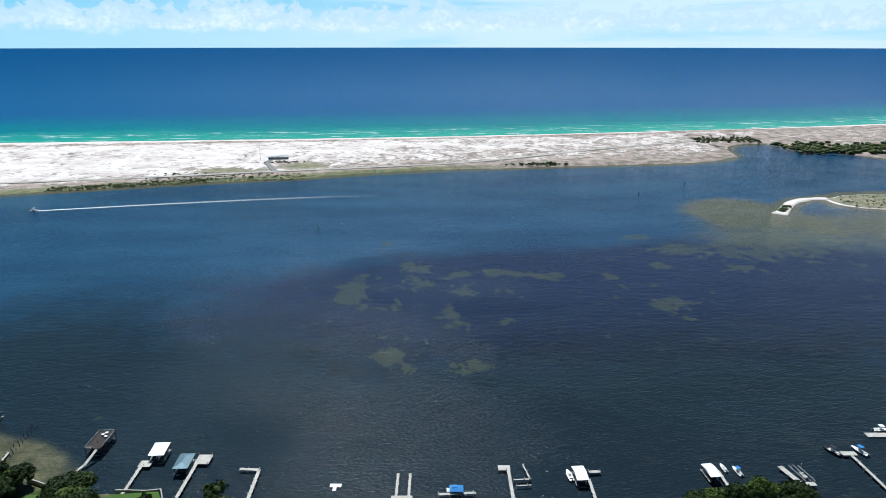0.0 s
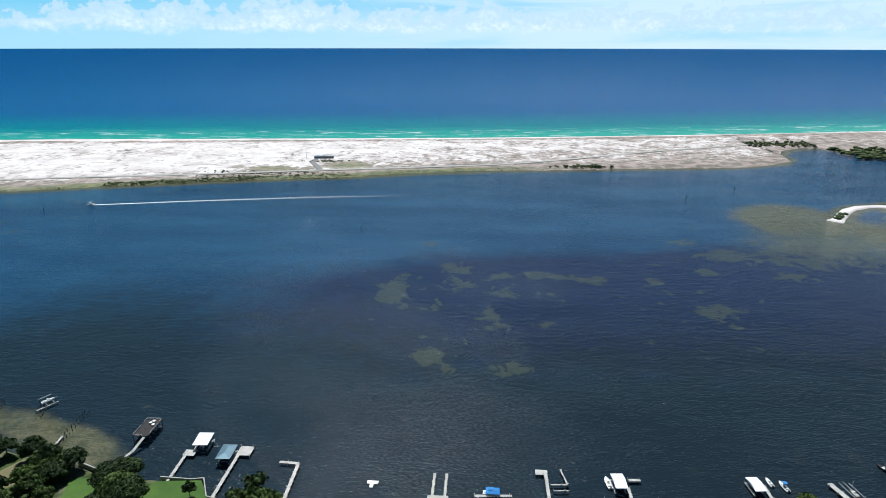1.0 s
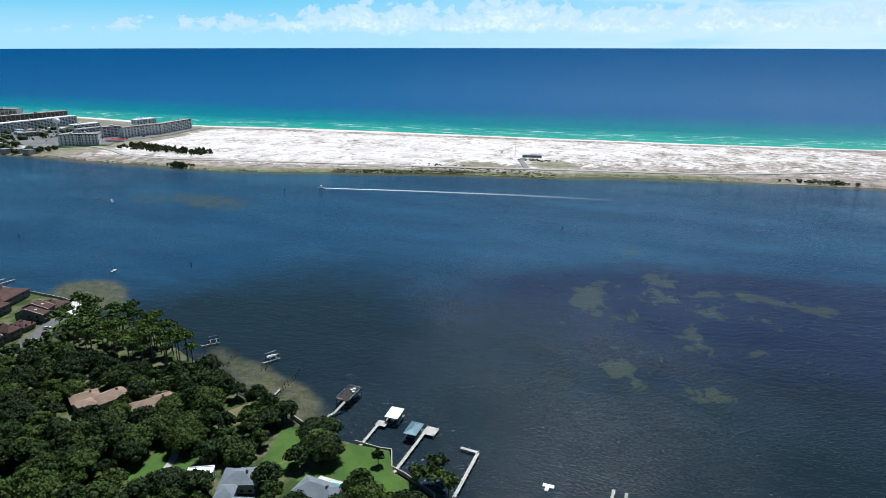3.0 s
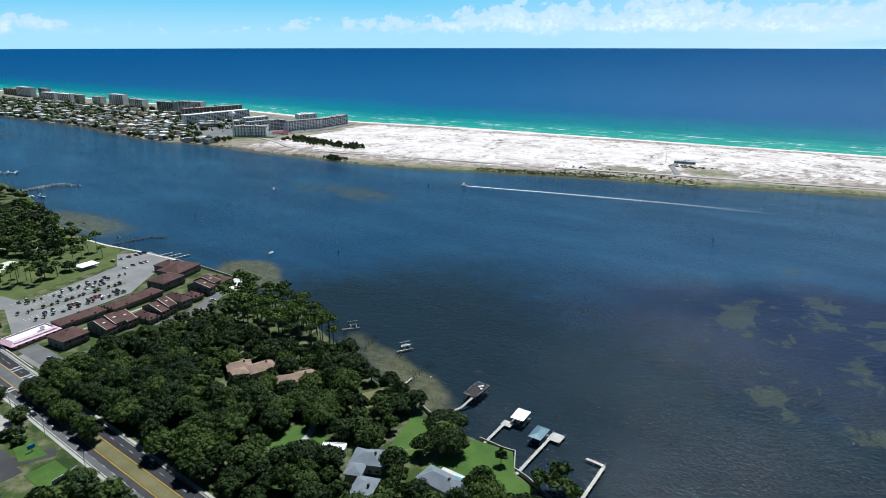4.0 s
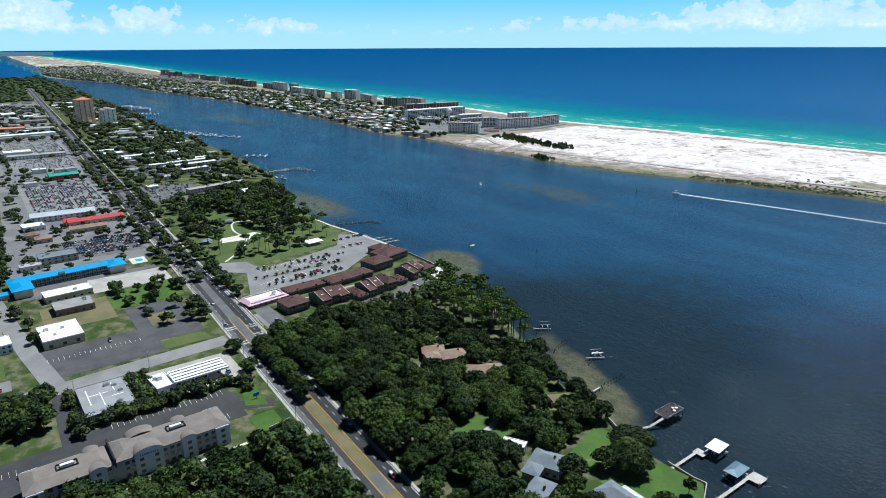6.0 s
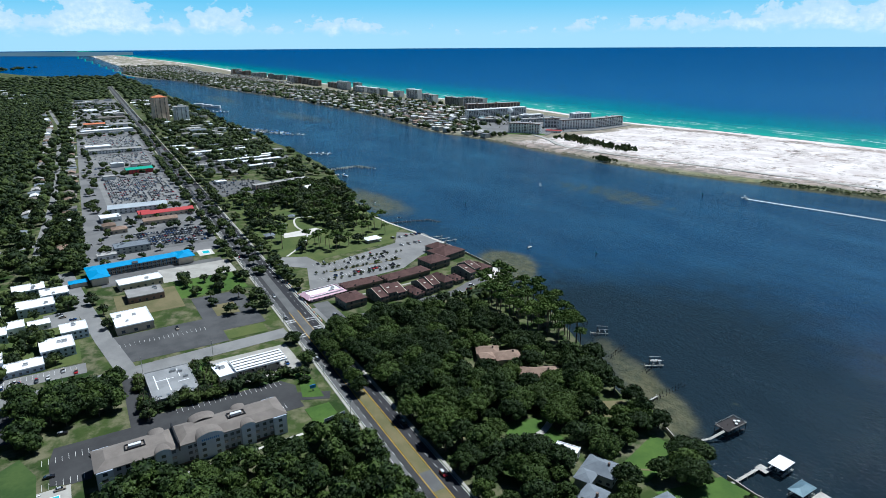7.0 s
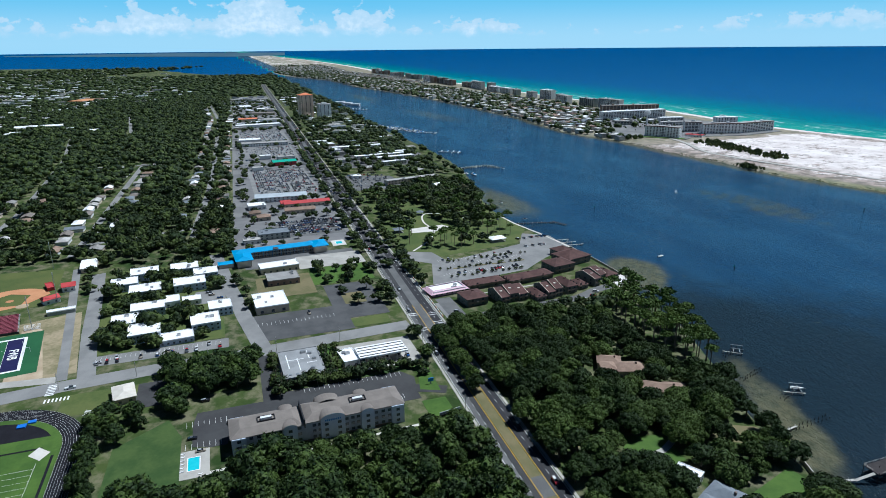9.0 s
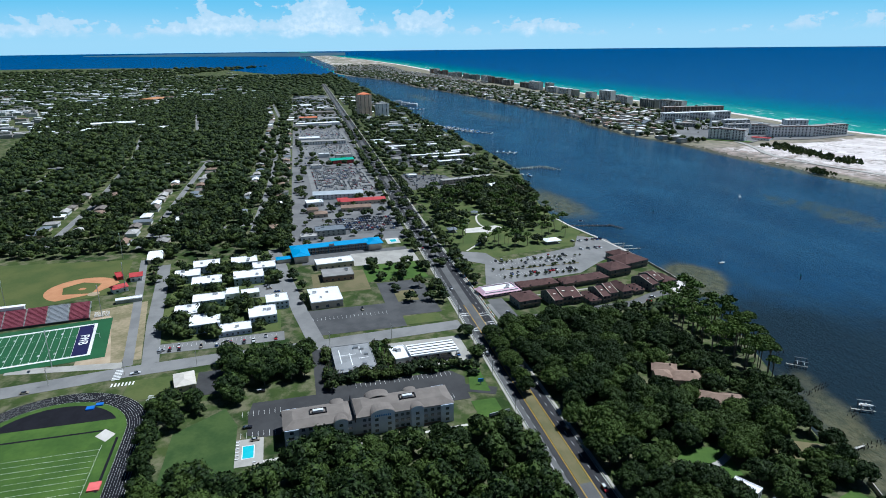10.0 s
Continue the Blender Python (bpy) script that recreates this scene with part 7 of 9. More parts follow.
def boathouse(x, y, w, d, turn, h, roof, label, style="hip", rise=1.0):
    """A boat lift under a roof on posts."""
    ob = thing("boathouse", label, "boathouse", x, y, 0, turn, "boathouses on the sound")
    for sx in (-1, 1):
        for t in (-0.46, 0.0, 0.46):
            part("post", Geo().tube(sx * w * 0.44, t * d, -1.5, h, 0.16, 0.16, 6), M["dark_wood"], ob)
        part("walk", Geo().box(sx * w * 0.44 - 0.5, -d / 2, 1.2, sx * w * 0.44 + 0.5, d / 2, 1.35), M["weathered_wood"], ob)
        part("lift_beam", Geo().box(sx * w * 0.25 - 0.12, -d * 0.4, 0.9, sx * w * 0.25 + 0.12, d * 0.4, 1.15), M["dark_metal"], ob)
    part("tie_beam", Geo().box(-w * 0.46, -d * 0.47, h - 0.3, w * 0.46, -d * 0.43, h).box(-w * 0.46, d * 0.43, h - 0.3, w * 0.46, d * 0.47, h), M["dark_wood"], ob)
    if style == "hip":
        part("roof", Geo().hip(-w / 2, -d / 2, w / 2, d / 2, h, rise, 0.3, 0.15), M[roof], ob)
    elif style == "shed":
        part("roof", Geo().shed(-w / 2, -d / 2, w / 2, d / 2, h, h + rise, 0.15), M[roof], ob)
    else:
        part("roof", Geo().gable(-w / 2, -d / 2, w / 2, d / 2, h, rise, 0.2, 0.12), M[roof], ob)
    return ob


def hull_geo(L, w, h):
    g = Geo()
    secs = [(-0.5, 0.86, 0.0), (-0.25, 1.0, 0.0), (0.1, 0.98, 0.02), (0.3, 0.75, 0.12), (0.44, 0.38, 0.3), (0.5, 0.04, 0.45)]
    for u, b, lift in secs:
        g.v += [(u * L, -b * w / 2, h * (1 + 0.3 * lift)), (u * L, -b * w * 0.36, h * 0.3), (u * L, 0, h * lift * 0.9 - 0.1), (u * L, b * w * 0.36, h * 0.3), (u * L, b * w / 2, h * (1 + 0.3 * lift))]
    n = len(secs)
    for i in range(n - 1):
        for k in range(4):
            g.f.append((5 * i + k, 5 * i + k + 1, 5 * i + 6 + k, 5 * i + 5 + k))
        g.f.append((5 * i + 4, 5 * i, 5 * i + 5, 5 * i + 9))
    g.f.append((0, 1, 2, 3, 4))
    return g


def boat(x, y, turn, L=7.5, top="hull", z=0.1, label="white open motorboat with a canopy", canopy=True, hull="hull", name="motorboat"):
    ob = thing(name, label, "boat", x, y, z, turn, "boats on the sound")
    w, h = L * 0.33, L * 0.12
    part("hull", hull_geo(L, w, h), M[hull], ob)
    part("well", Geo().box(-0.42 * L, -w * 0.36, h * 1.0, 0.2 * L, w * 0.36, h * 1.04), M["trim_cream"], ob, "cream cockpit floor")
    part("console", Geo().box(-0.06 * L, -w * 0.16, h, 0.05 * L, w * 0.16, h + L * 0.12), M["hull"], ob)
    part("outboard", Geo().box(-0.56 * L, -0.25, h * 0.4, -0.49 * L, 0.25, h + 0.6), M["dark_metal"], ob)
    part("seat", Geo().box(-0.36 * L, -w * 0.3, h, -0.26 * L, w * 0.3, h + 0.45), M["white_wall"], ob)
    if canopy:
        part("canopy", Geo().box(-0.16 * L, -w * 0.4, h + L * 0.25, 0.14 * L, w * 0.4, h + L * 0.27), M[top], ob)
        for sx in (-0.13, 0.11):
            for sy in (-0.36, 0.36):
                part("rod", Geo().box(sx * L - 0.04, sy * w - 0.04, h, sx * L + 0.04, sy * w + 0.04, h + L * 0.25), M["metal"], ob)
    return ob


# dark two-level dock with a sun deck on top
ob = dock("dark weathered dock with a raised sun deck over a boat slip")
walkway(ob, [(-167, 235), (-163.8, 248)], 1.4)
part("ramp", Geo().bar((-163.6, 247, 1.5), (-161.4, 255, 4.6), 1.5, 0.15), M["weathered_wood"], ob)
part("sun_deck", Geo().box(-167.4, 255.5, 4.6, -159.8, 270, 4.85), M["dark_wood"], ob, "dark planked sun deck")
for q in ((-167.4, 255.5, -167.3, 270), (-159.9, 257.5, -159.8, 270), (-167.4, 269.9, -159.8, 270), (-167.4, 255.5, -162.8, 255.6)):
    part("rail", Geo().box(q[0], q[1], 5.6, q[2], q[3], 5.7).box(q[0], q[1], 5.2, q[2], q[3], 5.26), M["weathered_wood"], ob)
for px in (-167.2, -163.6, -160.0):
    for py in (255.8, 260.5, 265, 269.7):
        piling(ob, px, py, 5.7, mat="dark_wood")
part("lower_walk", Geo().box(-167.2, 255.5, 1.1, -166, 270, 1.25).box(-161.2, 255.5, 1.1, -160, 270, 1.25), M["dark_wood"], ob)
for px, py in ((-163.7, 266), (-161.7, 264.5), (-162.7, 267.5)):
    tb = thing("deck_table", "white round table on the sun deck", "table", px, py, 4.85, group="sun deck tables")
    part("top", Geo().tube(0, 0, 0.7, 0.78, 0.8, 0.8, 12), M["hull"], tb)
    part("stem", Geo().tube(0, 0, 0, 0.7, 0.08, 0.08, 6), M["hull"], tb)

ob = dock("pale plank dock with a square platform")
walkway(ob, [(-137, 228), (-137.6, 249)], 1.5)
part("platform", Geo().box(-139, 246.5, 1.4, -133.5, 251, 1.58), M["weathered_wood"], ob)
boathouse(-132.3, 255.4, 7.2, 9.5, 3, 4.4, "white_roof", "boathouse with a white metal roof on dark posts", "shed", 0.5)
boat(-132.3, 255.4, 93, 6.5, z=1.2, canopy=False, label="white motorboat hanging in a boat lift")
ob = dock("long pale plank dock with a wide end platform")
walkway(ob, [(-113, 216), (-113, 249)], 1.6)
part("platform", Geo().box(-114, 248.5, 1.4, -107.4, 255.5, 1.58), M["weathered_wood"], ob)
for q in ((-114, 248.5), (-107.6, 248.5), (-114, 255.3), (-107.6, 255.3)):
    piling(ob, *q, 2.7)
boathouse(-117.6, 247, 6.2, 10.5, 2, 4.2, "blue_metal", "boathouse with a blue-grey metal roof", "hip", 1.1)
ob = dock("long pale plank dock with a bent end")
walkway(ob, [(-82, 208), (-83, 244.5), (-92, 245)], 1.6)
ob = dock("small white floating swim platform")
part("deck", Geo().box(-49.5, 234, 0.2, -44.5, 236, 0.6).box(-48, 231.5, 0.2, -46.4, 234, 0.6), M["hull"], ob)
ob = dock("pale dock with two finger piers and a base platform")
walkway(ob, [(-20, 226), (-20, 242)], 1.1)
walkway(ob, [(-14.6, 226), (-14.6, 242)], 1.1)
part("platform", Geo().box(-22, 218, 1.4, -13, 227, 1.58), M["weathered_wood"], ob)
ob = dock("short pale dock with a lift frame")
walkway(ob, [(-2, 228), (14, 229)], 1.4)
boat(5, 231, 4, 7.0, "canvas_blue", 0.6, "white motorboat under a blue canvas cover")
part("cover", Geo().hip(3, 228.5, 8.6, 232.5, 2.2, 0.8, 0.2), M["canvas_blue"], ob, "blue canvas cover")
ob = dock("pale plank dock with an end platform and open lift frame")
walkway(ob, [(30, 205), (29.5, 245)], 1.5)
part("platform", Geo().box(25, 244, 1.4, 30.4, 247.5, 1.58), M["weathered_wood"], ob)
walkway(ob, [(31, 237.5), (38.5, 238)], 0.8)
walkway(ob, [(38.5, 238), (36.4, 248.5)], 0.7)
walkway(ob, [(32, 233.5), (38.5, 234)], 0.6)
ob = dock("short plank dock beside a covered boat lift")
walkway(ob, [(64.5, 208), (64.5, 238)], 1.4)
walkway(ob, [(65.5, 243), (71, 243.3)], 1.6)
boathouse(60.6, 238.8, 5.0, 9.5, 4, 4.0, "white_roof", "boat lift under a bright white gabled cover", "gable", 1.0)
boat(56.6, 241.5, 97, 8.0, canopy=False, label="white motorboat moored beside a covered lift")
ob = dock("plank dock among the trees with boats at its end")
walkway(ob, [(124, 200), (124, 244)], 1.4)
boathouse(119.3, 241, 4.6, 9, 6, 3.8, "white_roof", "boat lift under a white cover", "gable", 0.9)
boat(133, 244.5, 100, 7.0, "canvas_blue", label="white motorboat with a blue top at a dock")
boat(127.8, 247, 95, 6.0, canopy=False, label="white open motorboat at a dock")
ob = dock("broad pale dock with a double boat lift")
walkway(ob, [(156.5, 200), (156.5, 236), (153.2, 247)], 2.6)
part("platform", Geo().box(155.5, 233.5, 1.4, 163, 236, 1.58), M["weathered_wood"], ob)
for px in (158.4, 160.6, 162.6):
    part("lift_beam", Geo().bar((px + 0.8, 236, 1.9), (px - 1.2, 247, 1.9), 0.35, 0.25), M["metal"], ob)
for px in (158.5, 162.8):
    for py in (237, 246.5):
        piling(ob, px, py, 3.2)
boat(160.4, 241, 100, 6.5, hull="dark_metal", z=1.0, canopy=False, label="dark grey boat raised on a lift")
ob = dock("long pale plank dock with boats at its end")
walkway(ob, [(193, 205), (191, 256)], 1.5)
part("platform", Geo().box(187, 255, 1.4, 194, 258, 1.58), M["weathered_wood"], ob)
boat(184.4, 259.5, 118, 8.5, "dark_metal", label="dark motorboat moored at a dock end", hull="dark_metal")
boat(197.5, 259.5, 112, 8.5, "canvas_blue", label="white and blue cabin boat moored at a dock end")
ob = dock("low grey floating dock off the shore")
part("deck", Geo().box(209, 271, 0.2, 228, 274.5, 0.7), M["weathered_wood"], ob)
boat(219, 277, 5, 8, label="white pontoon boat beside a floating dock")

random.seed(4)
for x0, y0, x1, y1, n, lab in ((-204, 250, -207, 284, 24, "double row of dark broken pilings"), (-228, 273, -235, 292, 14, "cluster of dark broken pilings"), (-252, 268, -259, 290, 18, "double row of dark broken pilings"),
                               (-279, 280, -285, 296, 12, "cluster of dark broken pilings"), (-296, 288, -300, 296, 6, "few dark broken pilings")):
    ob = thing("piling_row", lab, "pilings", group="remains of old piers")
    for k in range(n):
        t = (k // 2) / (n / 2)
        piling(ob, x0 + (x1 - x0) * t + (1.1 if k % 2 else -1.1) + random.uniform(-0.3, 0.3), y0 + (y1 - y0) * t + random.uniform(-0.5, 0.5), random.uniform(0.7, 1.9), 0.2, "dark_wood")
ob = dock("short pale stub of an old pier")
walkway(ob, [(-203, 243), (-205, 258)], 1.0, 1.0)
for x, y, turn in ((-232, 287, 60), (-281, 291, 50)):
    ob = thing("boat_lift", "open steel boat lift on tall pilings", "boat lift", x, y, 0, turn, "open boat lifts")
    for sx in (-3, 0, 3):
        for sy in (-2.6, 2.6):
            part("piling", Geo().tube(sx, sy, -1.5, 4.0, 0.18, 0.16, 6), M["dark_wood"], ob)
    for sy in (-2.6, 2.6):
        part("top_beam", Geo().box(-3.6, sy - 0.15, 3.6, 3.6, sy + 0.15, 3.9), M["metal"], ob)
    for sx in (-1.8, 1.8):
        part("cradle", Geo().box(sx - 0.2, -2.6, 1.5, sx + 0.2, 2.6, 1.75), M["metal"], ob)
    walkway(ob, [(-8, -3.6), (3.6, -3.6)], 0.9, 1.3)
boat(-232, 287, 60, 7.0, z=1.75, label="white skiff on an open boat lift", canopy=False)

ob = thing("fishing_pier", "long wooden fishing pier with a T-shaped end", "pier")
walkway(ob, [(-602, 285), (-590, 333)], 2.4)
walkway(ob, [(-593, 332), (-575, 339)], 2.4)
for q in ob.children:
    if q.name.startswith("deck"):
        q.data.materials[0] = M["dark_wood"]
ob = thing("boat_ramp_dock", "short plank docks beside a boat ramp", "dock")
for k in range(3):
    walkway(ob, [(-512 - 9 * k, 303), (-510 - 9 * k, 320 - 3 * k)], 1.3)

# moored boats and marinas further along
random.seed(9)
def marina(a, b, n, rows, label):
    """A pontoon with boats berthed on both sides."""
    ob = thing("marina_dock", label, "marina", group="marinas along the sound")
    walkway(ob, [a, b], 2.2, 0.7, posts=False)
    L = math.hypot(b[0] - a[0], b[1] - a[1])
    dx, dy = (b[0] - a[0]) / L, (b[1] - a[1]) / L
    turn = math.degrees(math.atan2(dy, dx))
    for k in range(n):
        for s in (-1, 1):
            if random.random() < 0.85:
                t = (k + 0.5) * L / n
                g = random.choice(FLEET)
                copy_thing(g, pose(a[0] + dx * t - dy * s * 7.5, a[1] + dy * t + dx * s * 7.5, 0.1, 0, 0, turn + 90 * s + 180 * (random.random() < 0.3)))


def berthed(x, y, turn, L, top, label):
    ob = thing("motorboat", label, "boat", x, y, 0.1, turn, "boats in the marinas")
    part("hull", hull_geo(L, L * 0.33, L * 0.12), M["hull"], ob)
    part("cabin", Geo().hip(-0.2 * L, -0.1 * L, 0.18 * L, 0.1 * L, L * 0.12, L * 0.1, 0.1, L * 0.06), M[top], ob)
    return ob


FLEET = [berthed(-882, 345, 20, 9.0, "white_wall", "white motorboat berthed in a marina"), berthed(-871, 352, 200, 10.5, "canvas_blue", "white cruiser with a blue top in a marina"),
         berthed(-902, 413, 190, 8.0, "dark_metal", "white boat with a dark top in a marina")]
ROCKS = Geo()
for k in range(260):
    t = random.random() * 3
    i = min(2, int(t))
    (ax, ay), (bx, by) = ((-929, 338), (-930, 368), (-935, 398), (-910, 408))[i:i + 2]
    x, y, r = ax + (bx - ax) * (t - i) + random.gauss(0, 2.6), ay + (by - ay) * (t - i) + random.gauss(0, 2.6), random.uniform(0.8, 2.2)
    n0 = len(ROCKS.v)
    ROCKS.tube(x, y, -1.2, random.uniform(0.6, 1.8), r, r * 0.5, 6)
    ROCKS.v[n0:] = [(p[0] + random.uniform(-0.3, 0.3) * r, p[1] + random.uniform(-0.3, 0.3) * r, p[2] + random.uniform(-0.2, 0.2)) for p in ROCKS.v[n0:]]
solid("rock_jetty", ROCKS, M["grey_wall"], "low jetty of heaped grey rocks", "rocks", kind="stuff")
marina((-1640, 300), (-1360, 425), 24, 2, "long pontoon crowded with sailboats and motorboats")
marina((-1600, 345), (-1330, 448), 16, 2, "second long pontoon crowded with motorboats")
marina((-1095, 372), (-1072, 410), 4, 2, "small pontoon with few boats")
marina((-2180, 372), (-2080, 440), 9, 2, "pontoon by the far towers with covered berths")
marina((-2010, 375), (-1930, 430), 7, 2, "pontoon by the far towers")
for k in range(3):
    block("covered_berth", "white roof over covered boat berths", "boat shed", -2190 + 55 * k, 400 + 14 * k, 30, 14, 60, 6, "white_wall", "white_roof", z=0.3)
boat(-875, 352, 10, 9, label="white motorboat anchored near the park")
boat(-455, 367, 100, 7, label="small white sailboat hull at anchor", canopy=False)
part("mast", Geo().tube(0.6, 0, 0.6, 9.5, 0.08, 0.05, 6), M["metal"], bpy.data.objects[[o.name for o in scene.objects if o.get("label") == "small white sailboat hull at anchor"][0]])
boat(-666, 551, 150, 8, label="white motorboat drifting on the sound")
for x, y in ((-403, 402), (-626, 405), (-508, 683), (250, 800), (-130, 640), (330, 860)):
    ob = thing("channel_marker", "dark piling cluster marking the channel", "channel marker", x, y, 0, 0, "channel markers")
    for k in range(3):
        part("pile", Geo().tube(0.25 * math.cos(2.1 * k), 0.25 * math.sin(2.1 * k), -2, 4.2, 0.2, 0.18, 6), M["dark_wood"], ob)
    part("board", Geo().box(-0.6, -0.55, 3.2, 0.6, -0.45, 4.4), M["green_roof"], ob)

runner = boat(-473, 717, 197, 9.0, label="white speedboat under way with a long foaming wake")


def wake_material():
    m = Nodes("wake_foam")
    f = m.noise(0.35, 4.0, 0.65, (1, 2.5, 1), -17)
    along_ = m.attr("age")
    a = m.math("MULTIPLY", m.ramp(f, 0.22, 0.5), m.math("SUBTRACT", 1.0, along_))
    m.set(Base_Color=(0.86, 0.89, 0.9), Roughness=0.6, Alpha=m.math("MULTIPLY", a, 1.0))
    return m.mat


M["wake"] = wake_material()


def wake():
    line = smooth_line([(-470, 716.5), (-423, 728), (-352, 746), (-222, 774), (-136, 788), (-79, 796), (20, 814), (120, 830)], 8.0)
    g, age = Geo(), []
    n = len(line)
    for i, (x, y) in enumerate(line):
        t = i / (n - 1)
        w = 1.4 + 4.5 * t ** 0.7
        g.v += [(x - 0.25 * w, y + w, 0.35), (x, y, 0.38), (x + 0.25 * w, y - w, 0.35)]
        age += [min(1.0, 0.1 + 1.25 * t ** 0.6), min(1.0, 0.0 + 1.25 * t ** 0.6), min(1.0, 0.1 + 1.25 * t ** 0.6)]
    g.f = [(3 * i + k, 3 * i + k + 1, 3 * i + 4 + k, 3 * i + 3 + k) for i in range(n - 1) for k in range(2)]
    me = g.mesh("wake", M["wake"], True)
    me.attributes.new("age", "FLOAT", "POINT").data.foreach_set("value", np.array(age, dtype=np.float32))
    tagged(new("wake", me), "long white foam wake behind a speedboat", "wake", kind="structure")


wake()

# ---- cars ----
def car_geo(kind):
    """Side profile drawn out to the car's width; cabin narrower at the top."""
    body, cabin = Geo(), Geo()
    hw = 0.92
    prof = {"sedan": [(-2.35, 0.32), (-2.38, 0.8), (-2.0, 0.98), (-1.3, 1.0), (1.0, 0.98), (2.1, 0.82), (2.35, 0.6), (2.32, 0.3)],
            "suv": [(-2.3, 0.38), (-2.36, 1.0), (-2.2, 1.1), (1.0, 1.1), (2.15, 0.98), (2.35, 0.7), (2.32, 0.36)],
            "pickup": [(-2.8, 0.42), (-2.84, 1.05), (-0.7, 1.05), (0.2, 1.1), (1.4, 1.1), (2.6, 1.0), (2.8, 0.7), (2.78, 0.4)]}[kind]
    n = len(prof)
    body.v = [(x, s * hw * (1.0 if 0.5 < z < 1.0 else 0.93), z) for s in (-1, 1) for x, z in prof]
    body.f = [tuple(range(n)), tuple(range(2 * n - 1, n - 1, -1))] + [(i, n + i, n + (i + 1) % n, (i + 1) % n) for i in range(n)]
    a, b, c, d, z0, z1 = {"sedan": (-1.75, -1.05, 0.35, 1.15, 0.97, 1.42), "suv": (-2.25, -2.0, 0.35, 1.1, 1.08, 1.72), "pickup": (-0.75, -0.55, 0.75, 1.5, 1.08, 1.8)}[kind]
    cabin.v = [(a, -0.84, z0), (d, -0.84, z0), (d, 0.84, z0), (a, 0.84, z0), (b, -0.66, z1), (c, -0.66, z1), (c, 0.66, z1), (b, 0.66, z1)]
    cabin.f = [(0, 1, 5, 4), (1, 2, 6, 5), (2, 3, 7, 6), (3, 0, 4, 7), (4, 5, 6, 7)]
    roof = Geo().add([(b, -0.67, z1 - 0.02), (c, -0.67, z1 - 0.02), (c, 0.67, z1 - 0.02), (b, 0.67, z1 - 0.02), (b, -0.64, z1 + 0.05), (c, -0.64, z1 + 0.05), (c, 0.64, z1 + 0.05), (b, 0.64, z1 + 0.05)],
                     [(4, 5, 6, 7), (0, 1, 5, 4), (1, 2, 6, 5), (2, 3, 7, 6), (3, 0, 4, 7)])
    return body, cabin, roof


def wheel_mesh():
    g = Geo().tube(0, 0, -0.11, 0.11, 0.34, 0.34, 10)
    g.v = [(x, z, y) for x, y, z in g.v]
    return g.mesh("wheel", M["rubber"])


WHEEL = wheel_mesh()
CARS = {}
for kind, lab in (("sedan", "parked sedan with dark windows"), ("suv", "parked sport utility car with dark windows"), ("pickup", "parked pickup truck with an open bed")):
    body, cabin, roof = car_geo(kind)
    CARS[kind] = (body.mesh("body", M["car"]), cabin.mesh("cabin_glass", M["car_glass"]), roof.mesh("roof_panel", M["car"]), lab)
CAR_COUNT = []
FAR_CARS, FAR_GLASS = Geo(), Geo()


def car(x, y, turn, z=2.14):
    kind = random.choice(("sedan", "suv", "suv", "pickup", "sedan"))
    if len(CAR_COUNT) < 105 and math.hypot(x, y) < 660:
        CAR_COUNT.append(1)
        body, cabin, roof, lab = CARS[kind]
        ob = tagged(new("car", body), lab, "car", "parked cars")
        ob.matrix_basis = pose(x, y, z, 0, 0, turn + random.gauss(0, 1.5))
        part("cabin_glass", cabin, None, ob)
        part("roof_panel", roof, None, ob)
        for wx in (-1.45, 1.45):
            for wy in (-0.86, 0.86):
                part("wheel", WHEEL, None, ob, at=pose(wx, wy, 0.34))
    else:
        m = pose(x, y, z, 0, 0, turn)
        n0, n1 = len(FAR_CARS.v), len(FAR_GLASS.v)
        FAR_CARS.add([m @ Vector(p) for p in ((-2.3, -0.9, 0.3), (2.3, -0.9, 0.3), (2.3, 0.9, 0.3), (-2.3, 0.9, 0.3), (-2.3, -0.9, 1.0), (2.3, -0.9, 0.85), (2.3, 0.9, 0.85), (-2.3, 0.9, 1.0))],
                     [(4, 5, 6, 7), (0, 1, 5, 4), (1, 2, 6, 5), (2, 3, 7, 6), (3, 0, 4, 7)])
        FAR_GLASS.add([m @ Vector(p) for p in ((-1.8, -0.82, 0.95), (1.2, -0.82, 0.88), (1.2, 0.82, 0.88), (-1.8, 0.82, 0.95), (-1.3, -0.65, 1.5), (0.5, -0.65, 1.5), (0.5, 0.65, 1.5), (-1.3, 0.65, 1.5))],
                      [(4, 5, 6, 7), (0, 1, 5, 4), (1, 2, 6, 5), (2, 3, 7, 6), (3, 0, 4, 7)])


def car_row(x0, y0, x1, y1, n, keep, turn):
    for k in range(n):
        if random.random() < keep:
            t = (k + 0.5) / n
            car(x0 + (x1 - x0) * t, y0 + (y1 - y0) * t, turn + (180 if random.random() < 0.4 else 0))


random.seed(17)
for x, y, turn in ((-296, -28, 90), (-303, -10, 20), (-331, -22, 90), (-284, -24, 90), (-341, 14, 0), (-400, -60, 0), (-402, -44, 0), (-404, -74, 0), (-405, -20, 0), (-432, 48, 0), (-466, -6, 5), (-500, -20, 90), (-494, -18, 90), (-486, -12, 90),
                   (-397, 148, 40), (-392, 144, 90), (-376, 131, 95), (-378, 134, 90), (-380, 128, 92), (-382, 178, 0), (-384, 184, 0), (-384, 190, 5), (-388, 246, 60), (-390, 256, 70), (-396, 262, 60), (-345, 96, 0), (-351, 92, 90), (-338, 64, 0), (-400, -84, 90)):
    car(x, y, turn)
